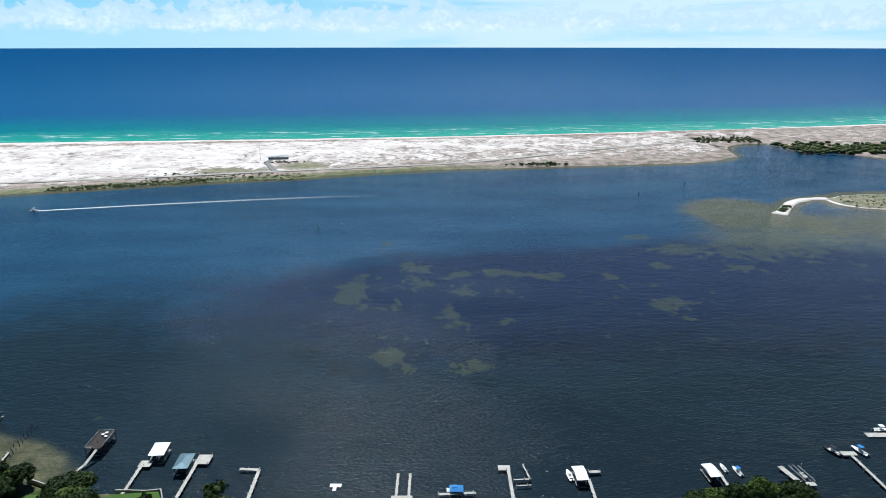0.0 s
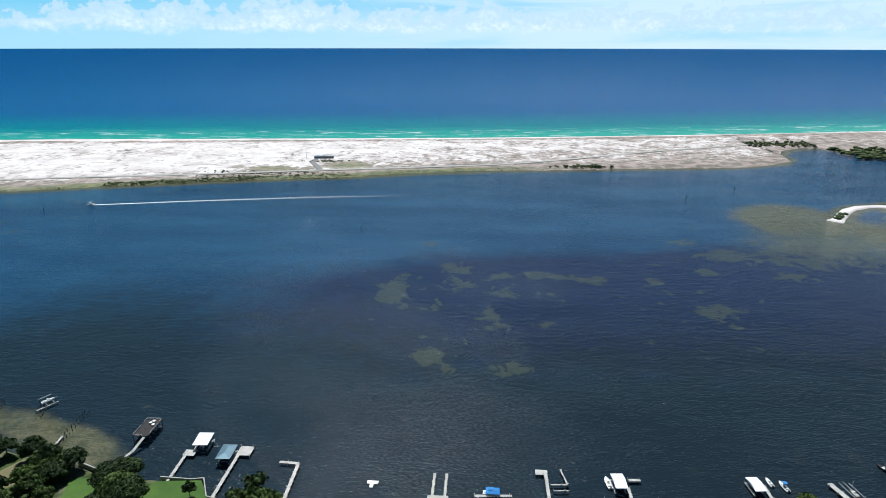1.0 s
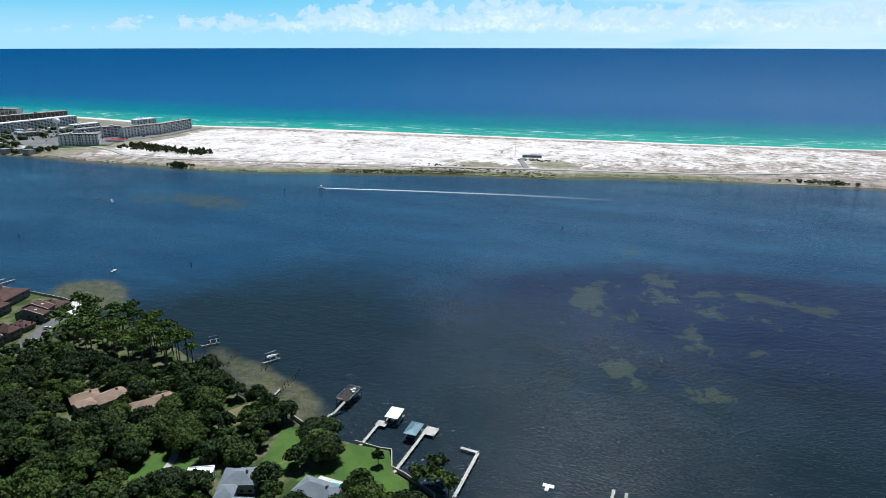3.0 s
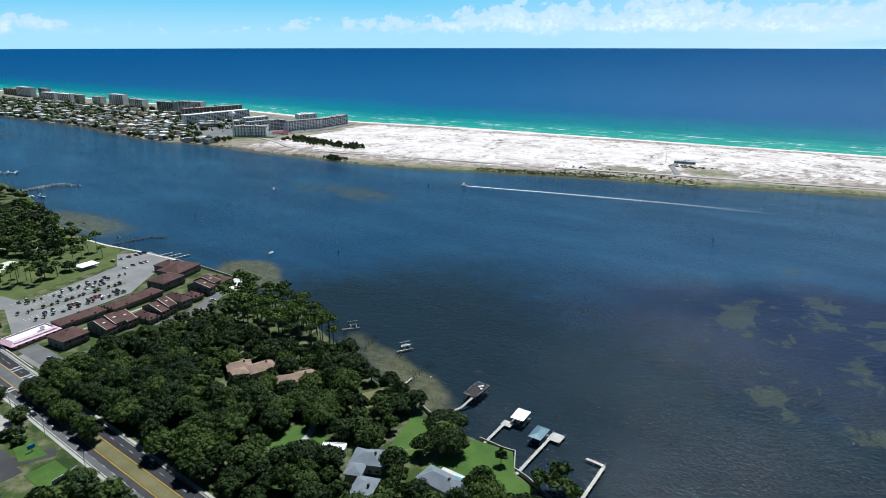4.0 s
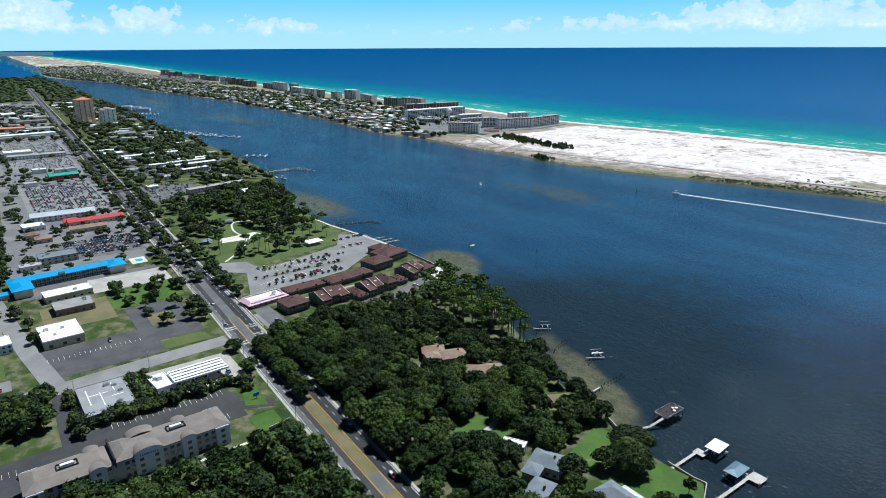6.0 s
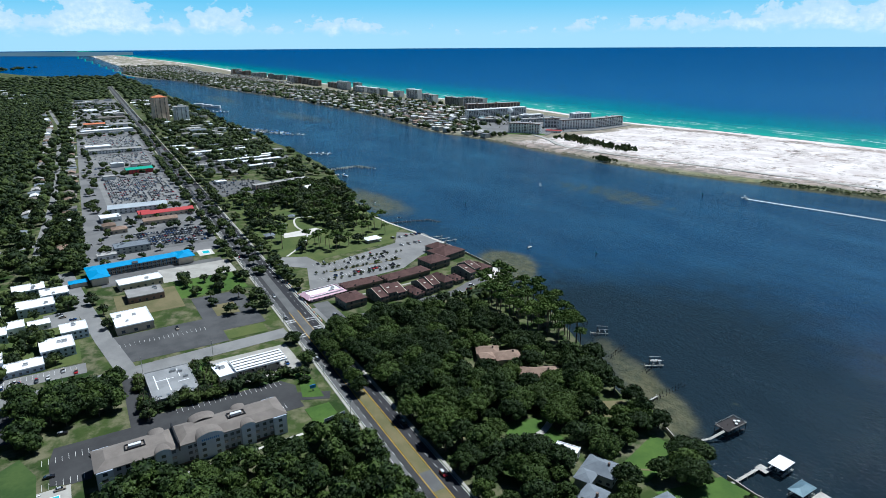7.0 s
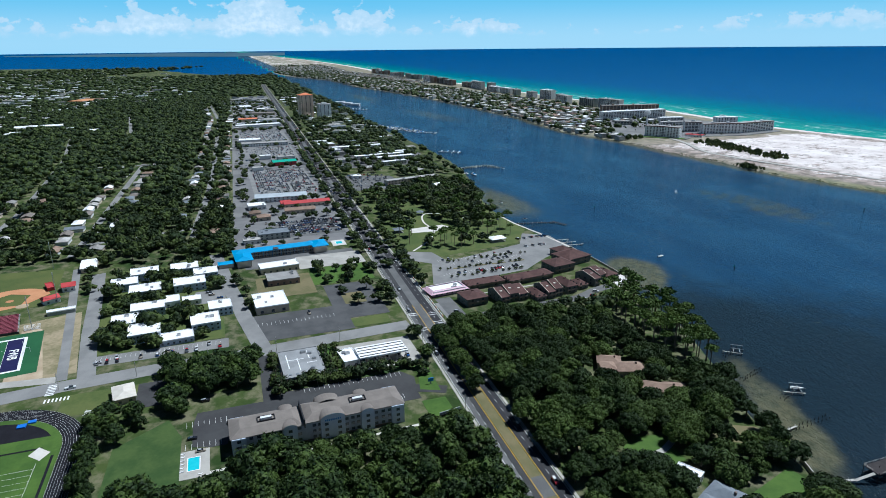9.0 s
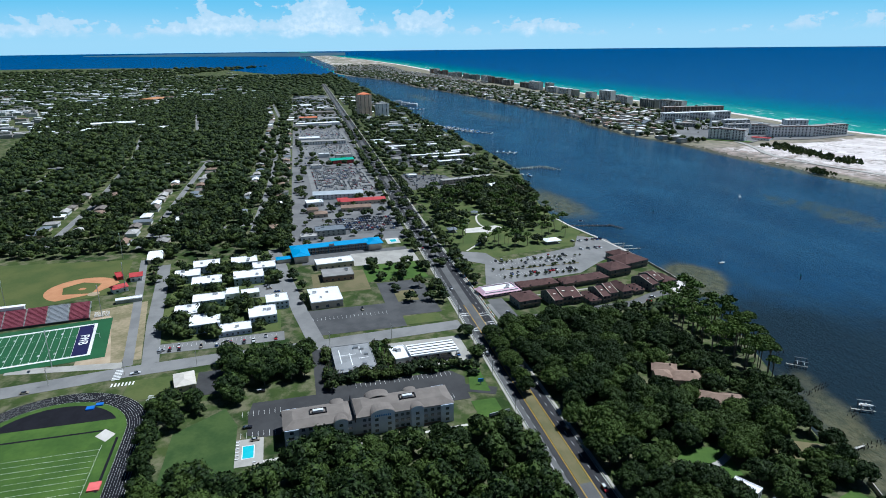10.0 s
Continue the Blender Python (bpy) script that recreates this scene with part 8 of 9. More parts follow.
car(-207, hwy(-207) + 6.4, 0)
car(-253, hwy(-253) + 8.2, 182)
for x, s in ((-410, -8.2), (-455, -4.9), (-520, 8.2), (-560, -8.2), (-600, 4.9), (-660, -8.2), (-700, 8.2), (-760, -4.9), (-830, 4.9), (-900, -8.2), (-980, 8.2), (-340, -8.2), (-372, -94), (-364, -150), (-378, -40)):
    car(x, hwy(x) + s if s > -20 else s, 2 if s > -20 else 95)
car_row(-473.5, 166, -473.5, 236, 25, 0.4, 0)
car_row(-497.5, 182, -497.5, 246, 23, 0.3, 0)
car_row(-509.5, 175, -509.5, 245, 25, 0.25, 0)
car_row(-520, 262, -520, 296, 9, 0.7, 20)
car_row(-545, 265, -545, 298, 9, 0.6, 20)
car_row(-399, -86, -399, -12, 26, 0.25, 0)
car_row(-299.5, 22, -299.5, 80, 21, 0.12, 0)
for x in range(-1006, -830, 11):
    car_row(x, 42, x, 118, 27, 0.72, random.choice((0, 6)))
for x in range(-690, -634, 8):
    car_row(x, 48, x, 112, 24, 0.8, 0)
for x in range(-1495, -1335, 13):
    car_row(x, 45, x, 132, 30, 0.5, 0)
for x in range(-1255, -1145, 13):
    car_row(x, 45, x, 126, 28, 0.45, 0)
for x in range(-925, -820, 13):
    car_row(x, 170, x, 226, 19, 0.4, 0)
for k in range(260):
    x = random.uniform(-2300, -610)
    y = random.uniform(20, hwy(x) - 18) if random.random() < 0.6 else random.uniform(hwy(x) + 18, 330)
    if free(x, y, 2.5):
        car(x, y, random.choice((0, 90)))
for k in range(170):
    x = random.uniform(-2400, -620)
    car(x, hwy(x) + random.choice((-8.2, -4.9, 4.9, 8.2)), random.choice((0, 180)))
solid("distant_cars", FAR_CARS, M["car_far"], "many parked cars in distant lots", "cars", kind="stuff")
solid("distant_car_windows", FAR_GLASS, M["car_glass"], "dark windows of distant parked cars", "car windows", kind="stuff")

# ---- poles, signs, barriers ----
def utility_pole(x, y, turn, h=11.0):
    ob = thing("utility_pole", "grey wooden utility pole with crossarm", "utility pole", x, y, 2.0, turn, "poles along the roads")
    part("pole", Geo().tube(0, 0, -0.3, h, 0.17, 0.12, 7), M["weathered_wood"], ob)
    part("crossarm", Geo().box(-1.2, -0.06, h - 1.0, 1.2, 0.06, h - 0.85), M["dark_wood"], ob)
    part("transformer", Geo().tube(0.35, 0, h - 2.6, h - 1.7, 0.25, 0.25, 8), M["metal"], ob)


for k in range(14):
    x = -230 - 42 * k
    utility_pole(x, hwy(x) - 12.8, 90)
for k in range(6):
    utility_pole(-371 + 1.5 * k * -1, -140 + 40 * k, 0)
for x, y in ((-500, -205), (-470, -134), (-395, -145), (-392, -205), (-610, -148), (-520, -128), (-575, -250)):
    ob = thing("floodlight_mast", "tall steel floodlight mast by the playing fields", "floodlight", x, y, 2.0, 10, "floodlights at the fields")
    part("mast", Geo().tube(0, 0, 0, 24, 0.3, 0.15, 8), M["metal"], ob)
    for k in range(3):
        part("lamp_bar", Geo().box(-1.8, -0.2, 22 + 0.8 * k, 1.8, 0.2, 22.4 + 0.8 * k), M["metal"], ob)
for k in range(9):
    x = -440 - 60 * k
    ob = thing("street_lamp", "grey steel street lamp with a long arm", "street lamp", x, hwy(x) + 12.8, 2.0, 0, "street lamps on the highway")
    part("pole", Geo().tube(0, 0, 0, 9.5, 0.13, 0.09, 7), M["metal"], ob)
    part("arm", Geo().bar((0, 0, 9.3), (0, -3.2, 9.7), 0.1, 0.1), M["metal"], ob)
    part("lamp_head", Geo().box(-0.2, -3.8, 9.6, 0.2, -3.1, 9.8), M["dark_metal"], ob)
ob = thing("billboard", "dark-backed billboard on steel posts", "billboard", -265, 96, 2.0, 100)
part("panel", Geo().box(-6, -0.2, 3.2, 6, 0.0, 7.2), M["dark_metal"], ob, "dark back panel")
part("panel", Geo().box(-6, 1.8, 3.2, 6, 2.0, 7.2), M["white_wall"], ob, "white front panel")
for px in (-4, 0, 4):
    part("post", Geo().box(px - 0.2, 0.7, 0, px + 0.2, 1.1, 7), M["dark_metal"], ob)
ob = thing("hotel_sign", "blue panel sign on a short post", "sign", -307, 98.5, 2.1, 90)
part("panel", Geo().box(-1.6, -0.25, 1.6, 1.6, 0.25, 3.6), M["canvas_blue"], ob)
part("post", Geo().box(-0.3, -0.2, 0, 0.3, 0.2, 1.6), M["white_wall"], ob)
ob = thing("work_barrier", "line of white and orange work barriers along the road", "barrier")
for k in range(34):
    x = -392 - 2.7 * k
    part("barrier_block", Geo().prism([(x, hwy(x) + 12.0), (x - 2.3, hwy(x) + 12.1), (x - 2.3, hwy(x) + 12.6), (x, hwy(x) + 12.5)], 2.1, 3.1), M["white_wall"] if k % 3 else M["barrier"], ob)


# ---- trees and shrubs ----
def ico(sub):
    bm = bmesh.new()
    bmesh.ops.create_icosphere(bm, subdivisions=sub, radius=1.0)
    v = np.array([p.co[:] for p in bm.verts])
    f = np.array([[q.index for q in face.verts] for face in bm.faces])
    bm.free()
    return v, f


ICO1, ICO2 = ico(1), ico(2)


def crown_arrays(seed, radius, height, base, lobes, leaves, leaf, flat=1.0, core=ICO1, fill=0.86, lobe=0.52, reach=0.64):
    """Vertices and triangles of a crown: limbs of leaf clumps round lumpy cores."""
    rng = np.random.default_rng(seed)
    cs = []
    for i in range(lobes):
        a = 2.4 * i + rng.uniform(-0.5, 0.5)
        r = radius * math.sqrt((i + 0.3) / lobes) * reach
        z = base + height * (0.78 - 0.8 * (r / radius) ** 2) * rng.uniform(0.72, 1.04)
        cs.append((r * math.cos(a), r * math.sin(a), z, radius * lobe * rng.uniform(0.78, 1.2)))
    verts, tris, n = [], [], 0
    cv, cf = core
    for x, y, z, r in cs:
        k = cv * (r * fill) * (1 + rng.uniform(-0.22, 0.22, (len(cv), 1)))
        k[:, 2] *= 0.8 * flat
        verts.append(k + (x, y, z))
        tris.append(cf + n)
        n += len(cv)
    c = np.array(cs)[rng.integers(len(cs), size=leaves)]
    d = rng.normal(size=(leaves, 3))
    d[:, 2] = np.abs(d[:, 2]) * 0.9 + d[:, 2] * 0.3
    d /= np.linalg.norm(d, axis=1, keepdims=True)
    p = c[:, :3] + d * (c[:, 3:] * rng.uniform(0.82, 1.2, (leaves, 1))) * np.array((1, 1, 0.85 * flat))
    nrm = d + rng.normal(size=(leaves, 3)) * 0.5
    nrm /= np.linalg.norm(nrm, axis=1, keepdims=True)
    u = np.cross(nrm, rng.normal(size=(leaves, 3)))
    u /= np.linalg.norm(u, axis=1, keepdims=True)
    w = np.cross(nrm, u)
    s = leaf * rng.uniform(0.55, 1.3, (leaves, 1))
    verts.append(np.stack([p - u * s * 1.3 - w * s * 0.8, p + u * s * 1.3 - w * s * rng.uniform(0.4, 1.1, (leaves, 1)), p + w * s * 1.5 + u * s * rng.uniform(-0.7, 0.7, (leaves, 1))], 1).reshape(-1, 3))
    tris.append(n + np.arange(3 * leaves).reshape(-1, 3))
    return np.vstack(verts), np.vstack(tris), np.zeros((0, 4), int)


def mesh_from(name, v, t, q, material):
    me = bpy.data.meshes.new(name)
    nl = 3 * len(t) + 4 * len(q)
    me.vertices.add(len(v))
    me.vertices.foreach_set("co", np.asarray(v, dtype=np.float32).ravel())
    me.loops.add(nl)
    me.loops.foreach_set("vertex_index", np.concatenate([t.ravel(), q.ravel()]).astype(np.int32))
    me.polygons.add(len(t) + len(q))
    me.polygons.foreach_set("loop_start", np.concatenate([np.arange(len(t)) * 3, 3 * len(t) + np.arange(len(q)) * 4]).astype(np.int32))
    me.materials.append(material)
    me.update(calc_edges=True)
    return me


def trunk_geo(h, r, limbs, spread, seed):
    rng = random.Random(seed)
    g = Geo().tube(0, 0, -0.3, h, r, r * 0.6, 7)
    for i in range(limbs):
        a = 6.283 * i / limbs + rng.uniform(-0.4, 0.4)
        z0 = h * rng.uniform(0.6, 0.95)
        g.bar((0, 0, z0), (spread * math.cos(a), spread * math.sin(a), h + spread * rng.uniform(0.3, 0.7)), r * 0.7, r * 0.7)
    return g


OAKS, PINES, ROUND = [], [], []
for i in range(7):
    r = (6.2, 7.0, 7.8, 5.4, 8.6, 6.6, 4.6)[i]
    h = (11, 12, 12.5, 9.5, 13, 13.5, 8)[i]
    v, t, q = crown_arrays(100 + i, r, h - 3.5, 3.2, (26, 30, 34, 22, 38, 28, 18)[i], int(330 * r), 0.34, fill=0.9, lobe=0.3, reach=0.8)
    OAKS.append((mesh_from("crown", v, t, q, M["oak_leaf"]), trunk_geo(h * 0.5, 0.45, 5, r * 0.5, i).mesh("trunk", M["bark"])))
for i in range(4):
    r = (3.8, 4.4, 3.4, 4.8)[i]
    v, t, q = crown_arrays(200 + i, r, 4.0, (13.5, 15, 12.5, 16)[i], 13, 900, 0.36, 0.6, fill=0.7, lobe=0.36, reach=0.8)
    PINES.append((mesh_from("crown", v, t, q, M["pine_leaf"]), trunk_geo((15, 16.5, 14, 17.5)[i], 0.3, 4, r * 0.5, 40 + i).mesh("trunk", M["bark"])))
for i in range(3):
    r = (2.2, 2.8, 1.7)[i]
    v, t, q = crown_arrays(300 + i, r, 3.6, 1.4, 9, 330, 0.27, lobe=0.4, reach=0.7)
    ROUND.append((mesh_from("crown", v, t, q, M["oak_leaf"]), trunk_geo(2.2, 0.16, 3, r * 0.4, 60 + i).mesh("trunk", M["bark"])))

PLANTED = {}


def spaced(x, y, gap):
    """True, and noted, when no tree stands closer than the gap."""
    cx, cy = int(x // 10), int(y // 10)
    for i in range(cx - 2, cx + 3):
        for j in range(cy - 2, cy + 3):
            for px, py in PLANTED.get((i, j), ()):
                if (px - x) ** 2 + (py - y) ** 2 < gap * gap:
                    return False
    PLANTED.setdefault((cx, cy), []).append((x, y))
    return True


def tree(x, y, kind, size=1.0):
    pool_, label = {"oak": (OAKS, "spreading live oak with a dense dark green crown"), "pine": (PINES, "tall pine with a bare trunk and light green crown"), "young": (ROUND, "small round street tree")}[kind]
    crown, trunk = random.choice(pool_)
    ob = thing("pine_tree" if kind == "pine" else "oak_tree" if kind == "oak" else "street_tree", label, "tree", x, y, 2.0, random.uniform(0, 360), "trees on the near shore")
    s = size * random.uniform(0.85, 1.15)
    ob.scale = (s, s, s * random.uniform(0.9, 1.1))
    part("trunk", trunk, None, ob)
    part("crown", crown, None, ob)


WOODS = []  # joined trees: x, y, radius, height
random.seed(31)


def grow(poly, gap, kind, size=1.0, keep=1.0, margin=3.0, tries=None, near=430.0):
    q = np.array(poly)
    (x0, y0), (x1, y1) = q.min(0), q.max(0)
    for k in range(tries or int((x1 - x0) * (y1 - y0) / (gap * gap) * 5)):
        x, y = random.uniform(x0, x1), random.uniform(y0, y1)
        if random.random() < keep and inside(x, y, poly) and free(x, y, margin) and spaced(x, y, gap):
            if math.hypot(x, y) < near and len(SINGLE) < 300:
                SINGLE.append(1)
                tree(x, y, kind, size)
            else:
                WOODS.append((x, y, kind, size * random.uniform(0.7, 1.32)))


SINGLE = []
# pines on the point, then the wood between road and sound, the wood behind the hotel, copses
grow([(-388, 262), (-396, 286), (-330, 285), (-282, 268), (-262, 254), (-300, 240), (-350, 248)], 5.4, "pine", 1.05, margin=1.0)
grow([(-386, 134.5), (-205, 128), (-150, 127), (-100, 150), (-92, 190), (-118, 196), (-150, 228), (-180, 233), (-255, 254), (-330, 278), (-372, 262), (-378, 200)], 8.0, "oak", margin=0.6)
take(-258, -27, 22, 30)
grow([(-262, -78), (-264, 100), (-210, 103), (-140, 106), (-120, 40), (-140, -78)], 8.2, "oak", margin=2.0)
grow([(-372, -42), (-373, 7), (-322, 6), (-318, -38)], 6.6, "oak", 0.95, margin=1.0)
grow([(-334, -82), (-320, -44), (-300, -64), (-262, -62), (-262, -80)], 7.5, "oak", 0.8, margin=1.0)
grow([(-100, 150), (-92, 190), (-60, 188), (60, 182), (180, 196), (260, 205), (260, 150), (0, 130)], 8.5, "oak", 0.85, keep=0.7, margin=1.0)
for x, y, s in ((-152, 216, 1.1), (-158, 222, 1.0), (-146, 212, 0.9), (-92, 214, 0.62), (-84, 210, 0.6), (-122, 218, 0.45), (-190, 226, 0.9), (-196, 232, 0.8)):
    if s < 0.7:
        tree(x, y, "young", 2.2 if s > 0.5 else 1.6)
    else:
        tree(x, y, "oak", s)
for x, y, s in ((-94, 219, 0.9), (-100, 213, 0.8), (58, 212, 0.8), (66, 214, 0.7), (104, 217, 0.95), (112, 219, 1.0), (121, 219, 0.95), (131, 221, 0.9), (138, 222, 1.0), (146, 220, 0.8), (-152, 224, 0.9), (-186, 229, 0.9)):
    tree(x, y, "oak" if x > 0 else "young", s if x > 0 else 2.4 * s)
# street and lot trees
for k in range(10):
    tree(-291 - 8.8 * k, hwy(-291 - 8.8 * k) + random.uniform(-1, 1.5), "oak", 0.82 if k < 9 else 0.5)
for k in range(150):
    x = -330 - k * 9.5 + random.uniform(-3, 3)
    for off, keep, kind in ((0.0, 0.3 if k > 18 else 0.0, "oak"), (-15.5, 0.45, "oak"), (15.5, 0.5, "oak")):
        y = hwy(x) + off + random.uniform(-1.5, 1.5)
        ok = abs(off) < 1 or free(x, y, 2.0)
        if random.random() < keep and ok and not (-420 < x < -376) and spaced(x, y, 8.0):
            if len(SINGLE) < 300 and x > -500:
                SINGLE.append(1)
                tree(x, y, kind, 0.62)
            else:
                WOODS.append((x, y, kind, 0.75))
grow([(-395, 6), (-395, 18), (-590, -4), (-590, -18)], 9.0, "young", 1.3, keep=0.6, margin=0.0, tries=120, near=600)
grow([(-335, 18), (-335, 93), (-328, 93), (-328, 18)], 3.6, "young", 1.05, margin=-40.0, tries=200, near=100)
grow([(-369, 15.8), (-369, 18.2), (-322, 17), (-322, 14.8)], 3.6, "young", 1.0, margin=-40.0, tries=120, near=100)
grow([(-372, 46), (-372, 55), (-335, 55), (-335, 46)], 4.5, "young", 1.1, keep=0.6, margin=-40.0, tries=60, near=100)
grow([(-330, 93), (-331, 101), (-316, 100), (-318, 94)], 5.5, "young", 1.2, keep=0.6, margin=-40.0, tries=20, near=100)
grow([(-530, 60), (-488, 60), (-488, 110), (-530, 110)], 9.0, "oak", 0.75, keep=0.8, margin=-3.0, tries=16, near=600)
grow([(-412, 80), (-484, 66), (-520, 66), (-516, 106), (-412, 104)], 8.0, "oak", 0.7, keep=0.6, margin=-4.0, tries=34, near=600)
grow([(-575, -92), (-575, -12), (-412, -12), (-412, -92)], 7.5, "oak", 0.78, margin=1.0, tries=300, near=600)
grow([(-394, -86), (-398, -86), (-580, -112), (-580, -118)], 8.0, "young", 1.3, margin=-2.0, tries=60, near=600)
for x0, ya, yb, n in ((-485.8, 166, 246, 15), (-466, 170, 240, 12), (-503.5, 178, 262, 13)):
    for k in range(n):
        WOODS.append((x0 + random.gauss(0, 0.5), ya + (yb - ya) * (k + random.uniform(-0.3, 0.3)) / n, "young", random.uniform(0.34, 0.55)))
# the park, the far waterside, the wooded town
for q in ((-612, 198, 84, 40), (-572, 226, 26, 34), (-556, 250, 26, 16), (-690, 205, 40, 30)):
    take(*q)
grow([(-800, 168), (-560, 162), (-536, 250), (-640, 280), (-790, 300)], 10.0, "oak", 0.9, keep=0.8, margin=2.0, tries=380)
grow([(-800, 165), (-560, 160), (-530, 180), (-540, 250), (-575, 284), (-640, 284), (-700, 290), (-790, 302), (-810, 230)], 7.0, "pine", 1.0, keep=0.85, margin=1.0, tries=420)
grow([(-830, 235), (-760, 210), (-700, 225), (-720, 300), (-800, 318), (-840, 290)], 8.5, "oak", 0.85, margin=1.0)
grow([(-820, 160), (-2500, 235), (-2500, 380), (-1150, 355), (-860, 335)], 11.0, "oak", 0.8, keep=0.22, margin=3.0, tries=9000)
grow([(-1060, 215), (-1360, 225), (-1360, 330), (-1060, 320)], 9.0, "oak", 0.85, keep=0.8, margin=2.0)
grow([(-600, 0), (-600, -130), (-640, -330), (-2400, -700), (-2600, -60), (-2600, 55), (-1500, 22), (-1000, 8)], 10.8, "oak", 0.98, keep=0.75, margin=4.0)
grow([(-590, -2), (-1000, 6), (-1500, 20), (-1500, -16), (-1000, -34), (-610, -30)], 9.0, "oak", 0.95, margin=2.0)
grow([(-600, 10), (-600, 120), (-2400, 190), (-2400, 60)], 14.0, "oak", 0.6, keep=0.25, margin=2.0)


def join_woods():
    """All trees past the nearest, joined: fuller crowns closer by, simpler ones far off."""
    fine = [crown_arrays(400 + i, 6.3 + i * 0.6, 8.0, 3.0, 10, 150, 0.8, lobe=0.42, reach=0.75) for i in range(6)]
    thin = [crown_arrays(420 + i, 4.4, 4.2, 11.0, 7, 130, 0.55, 0.7, fill=0.8, lobe=0.42, reach=0.75) for i in range(4)]
    near = [crown_arrays(460 + i, 5.8 + i * 0.6, 8.5, 3.2, 16, 800, 0.48, fill=0.9, lobe=0.36, reach=0.8) for i in range(5)]
    coarse = [crown_arrays(440 + i, 6.4 + i * 0.5, 7.5, 3.0, 4, 30, 1.25, fill=1.05, lobe=0.55) for i in range(6)]
    rng = np.random.default_rng(3)
    sets = {"oak": ([], [], []), "pine": ([], [], []), "near": ([], [], [])}
    bases = {"oak": 0, "pine": 0, "near": 0}
    trunks = Geo()
    for x, y, kind, s in WOODS:
        d = math.hypot(x, y)
        pick = (thin if kind == "pine" else near if d < 400 and kind == "oak" else fine) if d < 900 else coarse
        key = "pine" if kind == "pine" and d < 900 else "near" if d < 400 and kind == "oak" else "oak"
        v, t, q = pick[rng.integers(len(pick))]
        a = rng.uniform(0, 6.283)
        c, sn = math.cos(a), math.sin(a)
        k = 0.42 * s if kind == "young" else s
        w = np.stack([(v[:, 0] * c - v[:, 1] * sn) * k + x, (v[:, 0] * sn + v[:, 1] * c) * k + y, v[:, 2] * k * rng.uniform(0.85, 1.15) + 2.0], -1)
        b = bases[key]
        sets[key][0].append(w)
        sets[key][1].append(t + b)
        sets[key][2].append(q + b)
        bases[key] += len(v)
        if d < 900:
            trunks.tube(x, y, 1.8, 2 + (13 if kind == "pine" else 6) * s, 0.3, 0.2, 5)
    for key, name, leaf, lab in (("oak", "wooded_town", "far_leaf", "dense dark green oaks over the town"), ("pine", "park_pines", "pine_leaf", "light green pines in the park"), ("near", "hotel_wood", "wood_leaf", "closed dark green oak wood beside the hotel")):
        v, t, q = sets[key]
        me = mesh_from(name, np.vstack(v), np.vstack(t), np.vstack(q), M[leaf])
        tagged(new(name, me), lab, "trees", kind="stuff")
    solid("wood_trunks", trunks, M["bark"], "bare trunks under the further crowns", "trunks", kind="stuff")


def scatter(name, label, spots, material, seed, size, core=ICO1, leaves=10, lobes=3, tall=1.0):
    """Many low clumps as one object."""
    shapes = [crown_arrays(seed + i, 3.0, 2.6, 0.3, lobes, leaves, 0.8, core=core, fill=0.95 if lobes > 1 else 1.6) for i in range(4)]
    rng = np.random.default_rng(seed)
    vs, ts, qs, b = [], [], [], 0
    for x, y, z, s in spots:
        v, t, q = shapes[rng.integers(4)]
        a = rng.uniform(0, 6.283)
        c, sn = math.cos(a), math.sin(a)
        k = s * size
        w = np.stack([(v[:, 0] * c - v[:, 1] * sn) * k + x, (v[:, 0] * sn + v[:, 1] * c) * k + y, v[:, 2] * k * tall * rng.uniform(0.7, 1.2) + z], -1)
        d = np.hypot(w[:, 0], w[:, 1])
        e = np.where(d > FAR, RIM - (RIM - FAR) * (EYE / d - LOWEST) / (EYE / FAR - LOWEST), d)
        w = np.stack([w[:, 0] * e / d, w[:, 1] * e / d, EYE - (EYE - w[:, 2]) * e / d], -1)
        vs.append(w)
        ts.append(t + b)
        qs.append(q + b)
        b += len(v)
    tagged(new(name, mesh_from(name, np.vstack(vs), np.vstack(ts), np.vstack(qs), material)), label, "shrubs", kind="stuff")


join_woods()
random.seed(77)
spots = []
for k in range(9000):
    a = radians(random.uniform(82, 114))
    d = EYE / math.tan(radians(random.uniform(1.5, 4.6)))
    x, y = -math.sin(a) * d, math.cos(a) * d
    if d > 2350 and y < 390 and (y > 210 or y < 55 or x < -2640) and free(x, y, 13.0) and x > -6800 - 0.3 * y and not (x < -4600 and y > -330 + 0.35 * (-x - 5900)):
        spots.append((x, y, 1.8, random.uniform(0.8, 1.5) * (0.62 + d / 4200)))
scatter("distant_woods", "distant dark green canopy of the wooded town", spots, M["far_leaf"], 500, 2.6, leaves=6, lobes=1, tall=0.6)
spots = []
for k in range(4600):
    x = -random.uniform(1080, 5000)
    base = np.interp(-x, SHORE_X, SHORE_Y)
    y = base + random.uniform(4, 300)
    if free(x, y, 1.0) and y < 1060 and not (x > -1250 and y > 800):
        spots.append((x, y, 1.5, random.uniform(0.8, 1.7)))
for k in range(800):
    x = -random.uniform(4300, 6800)
    y = np.interp(-x, [-q[0] for q in BACKSHORE], [q[1] for q in BACKSHORE]) + random.uniform(10, 480)
    spots.append((x, y, 1.5, random.uniform(0.8, 1.6)))
scatter("island_trees", "small trees between the beach houses", spots, M["far_leaf"], 520, 1.8, leaves=6, lobes=1)


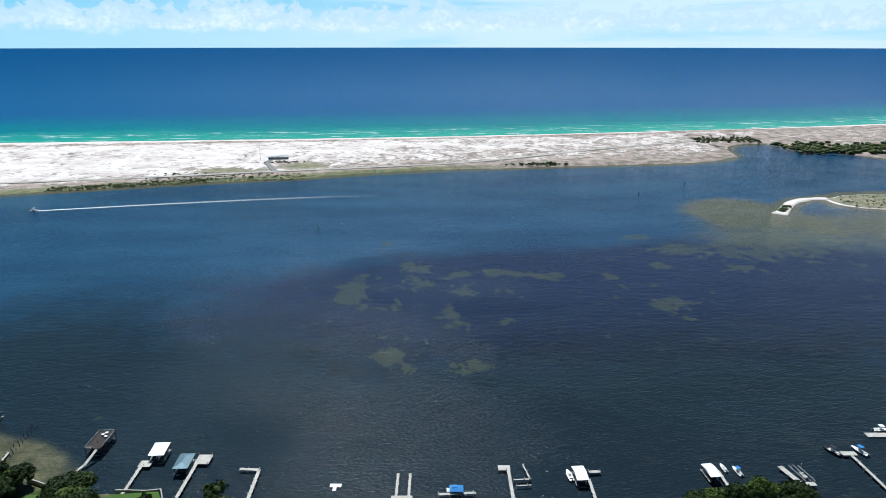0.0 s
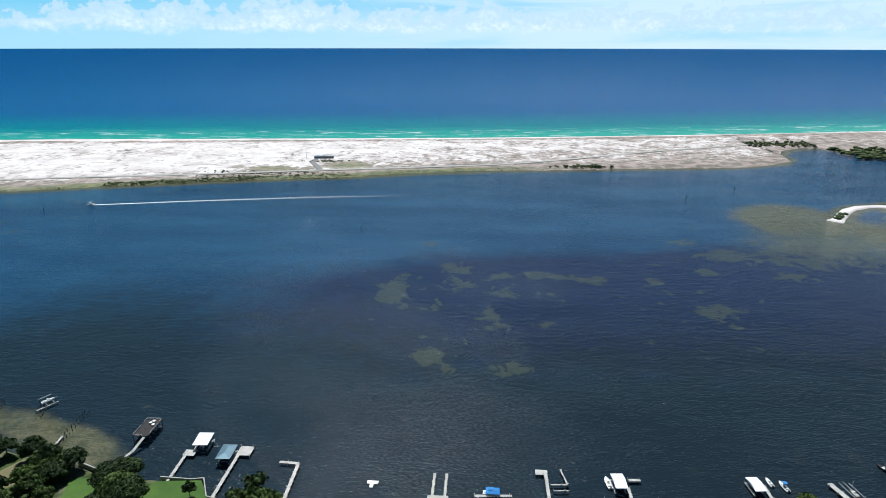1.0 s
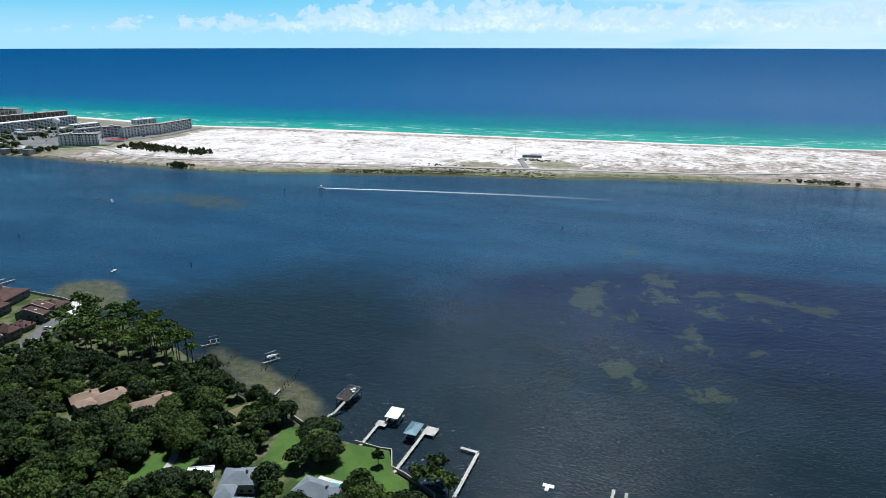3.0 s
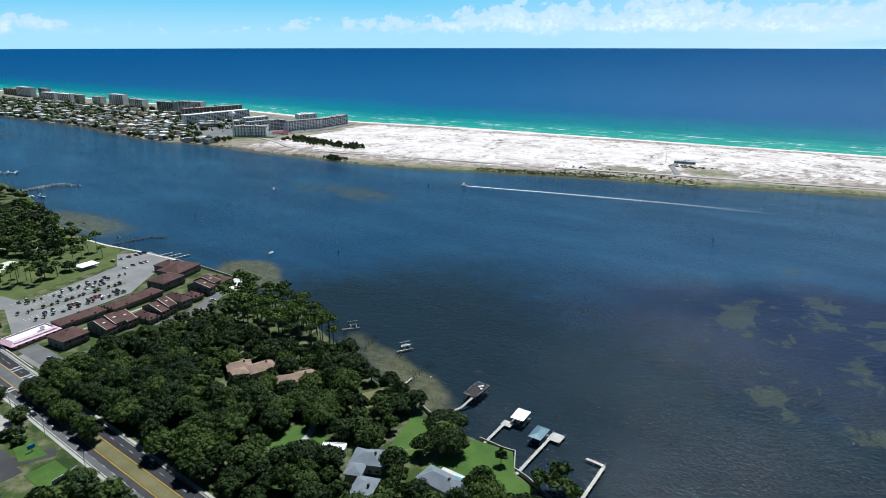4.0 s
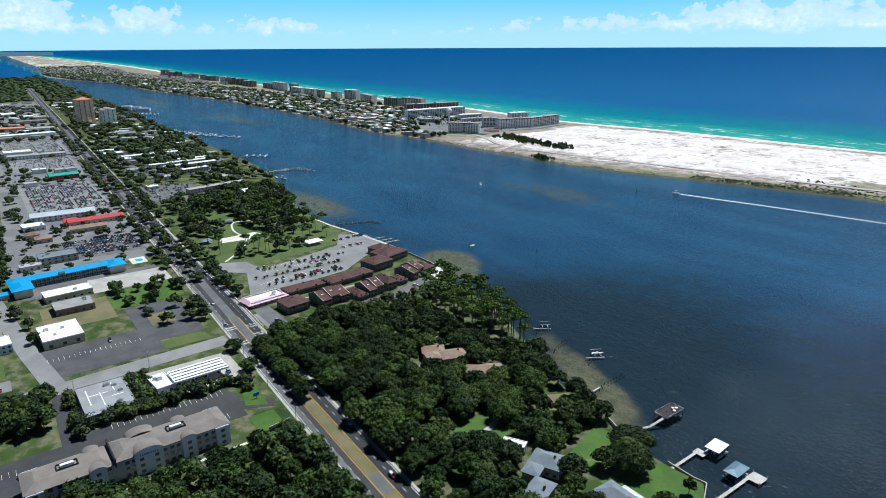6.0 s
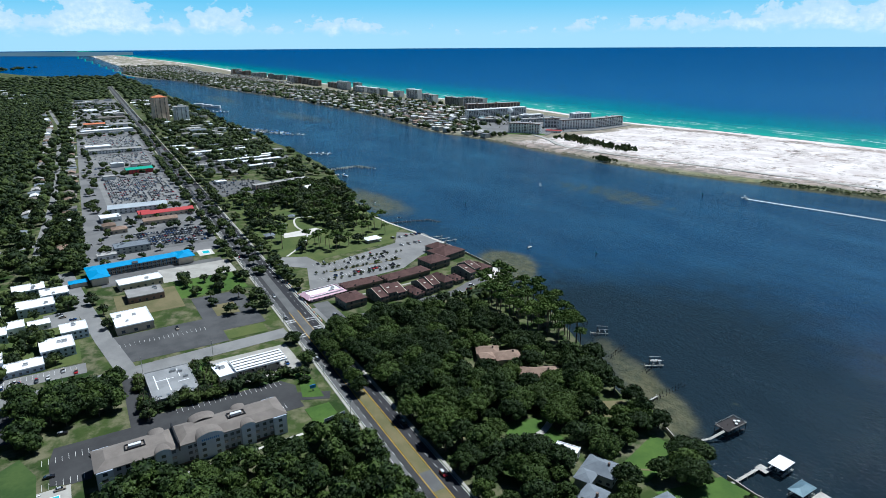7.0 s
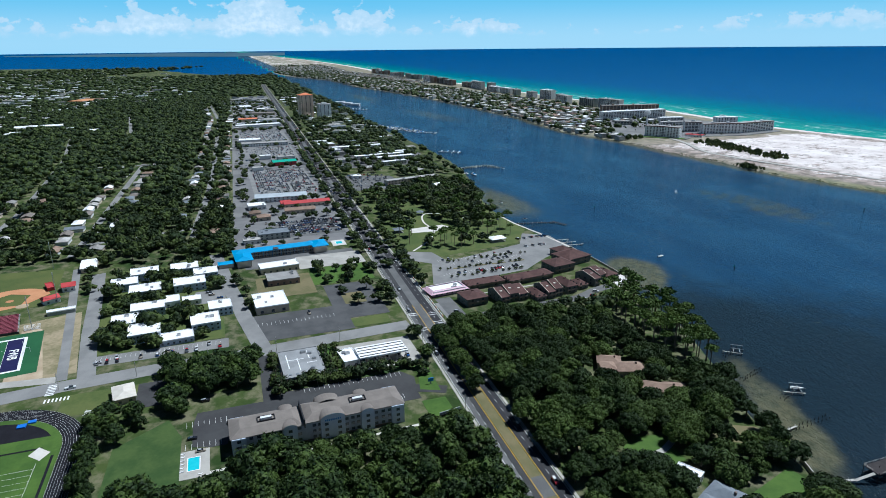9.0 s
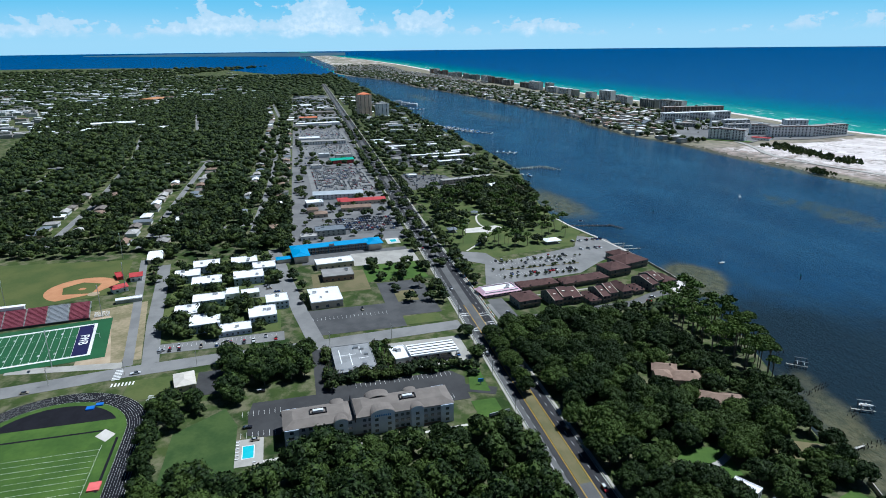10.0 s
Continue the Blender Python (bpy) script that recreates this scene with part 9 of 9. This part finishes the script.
def along(line, n, lo, hi, s0, s1, size):
    out = []
    line = [p for p in line if s0 - 20 < p[0] < s1 + 20]
    for k in range(n):
        i = random.randrange(len(line) - 1)
        t = random.random()
        x = line[i][0] + (line[i + 1][0] - line[i][0]) * t
        off = random.uniform(lo, hi)
        y = line[i][1] + (line[i + 1][1] - line[i][1]) * t + off
        if s0 < x < s1:
            out.append((x, y, min(2.0, 0.1 + 0.09 * off), random.uniform(0.35, 1.0) * size))
    return out


spots = along(back_line, 420, 2, 12, -1050, -560, 0.5) + along(back_line, 620, 2, 22, -520, -330, 0.7) + along(back_line, 520, 2, 20, -330, 60, 0.4) + along(back_line, 200, 2, 14, 60, 480, 0.35)
spots += [p for p in along(gulf_line, 900, -170, -95, -900, 900, 0.35)]
spots += [(random.uniform(-420, -200), random.uniform(872, 930), 1.9, random.uniform(0.4, 1.0) * 0.8) for k in range(240)]
spots = [p for p in spots if free(p[0], p[1], 1.5)]
spots += [(random.gauss(150, 22), random.gauss(1006, 6), 1.6, random.uniform(0.7, 1.4)) for k in range(60)]
spots += [(random.uniform(490, 620), 1270 + random.gauss(0, 18), 1.8, random.uniform(0.6, 1.5)) for k in range(200)]
spots += [(random.uniform(620, 900), 1190 - (x_ := random.random()) * 60 + random.gauss(0, 20), 1.8, random.uniform(1.4, 2.8)) for k in range(420)]
spots += [(random.gauss(-262, 16), random.gauss(1022, 6), 2.0, random.uniform(0.4, 0.9)) for k in range(50)]
spots += [(x, y, 1.1, random.uniform(0.25, 0.6)) for x, y in ((random.uniform(485, 740), random.uniform(722, 792)) for k in range(420)) if inside(x, y, SPIT)]
spots += [(386 + 22 * t + random.gauss(0, 2), 708 + 30 * t + random.gauss(0, 2), 0.8, random.uniform(0.5, 1.0)) for t in np.random.default_rng(6).uniform(0, 1, 46)]
scatter("dune_scrub", "low grey-green scrub along the island's sound shore", spots, M["scrub_leaf"], 540, 1.15, leaves=12, lobes=1, tall=0.55)
spots = [(-992 + 196 * t + random.gauss(0, 6), 878 - 16 * t + random.gauss(0, 12) * (1.2 - 0.6 * t), 2.0, random.uniform(0.4, 1.5)) for t in np.random.default_rng(5).uniform(0, 1, 300)]
spots += [(random.gauss(-757, 9), random.gauss(758, 5), 1.8, random.uniform(0.7, 1.4)) for k in range(60)]
spots += [(random.uniform(-1380, -1060), random.uniform(860, 1000), 2.9, random.uniform(0.4, 0.9)) for k in range(170)]
scatter("shore_pines", "dense stand of dark pines behind the dunes", [p for p in spots if free(p[0], p[1], 1.0)], M["scrub_leaf"], 560, 0.85, leaves=26, lobes=2, tall=1.8)
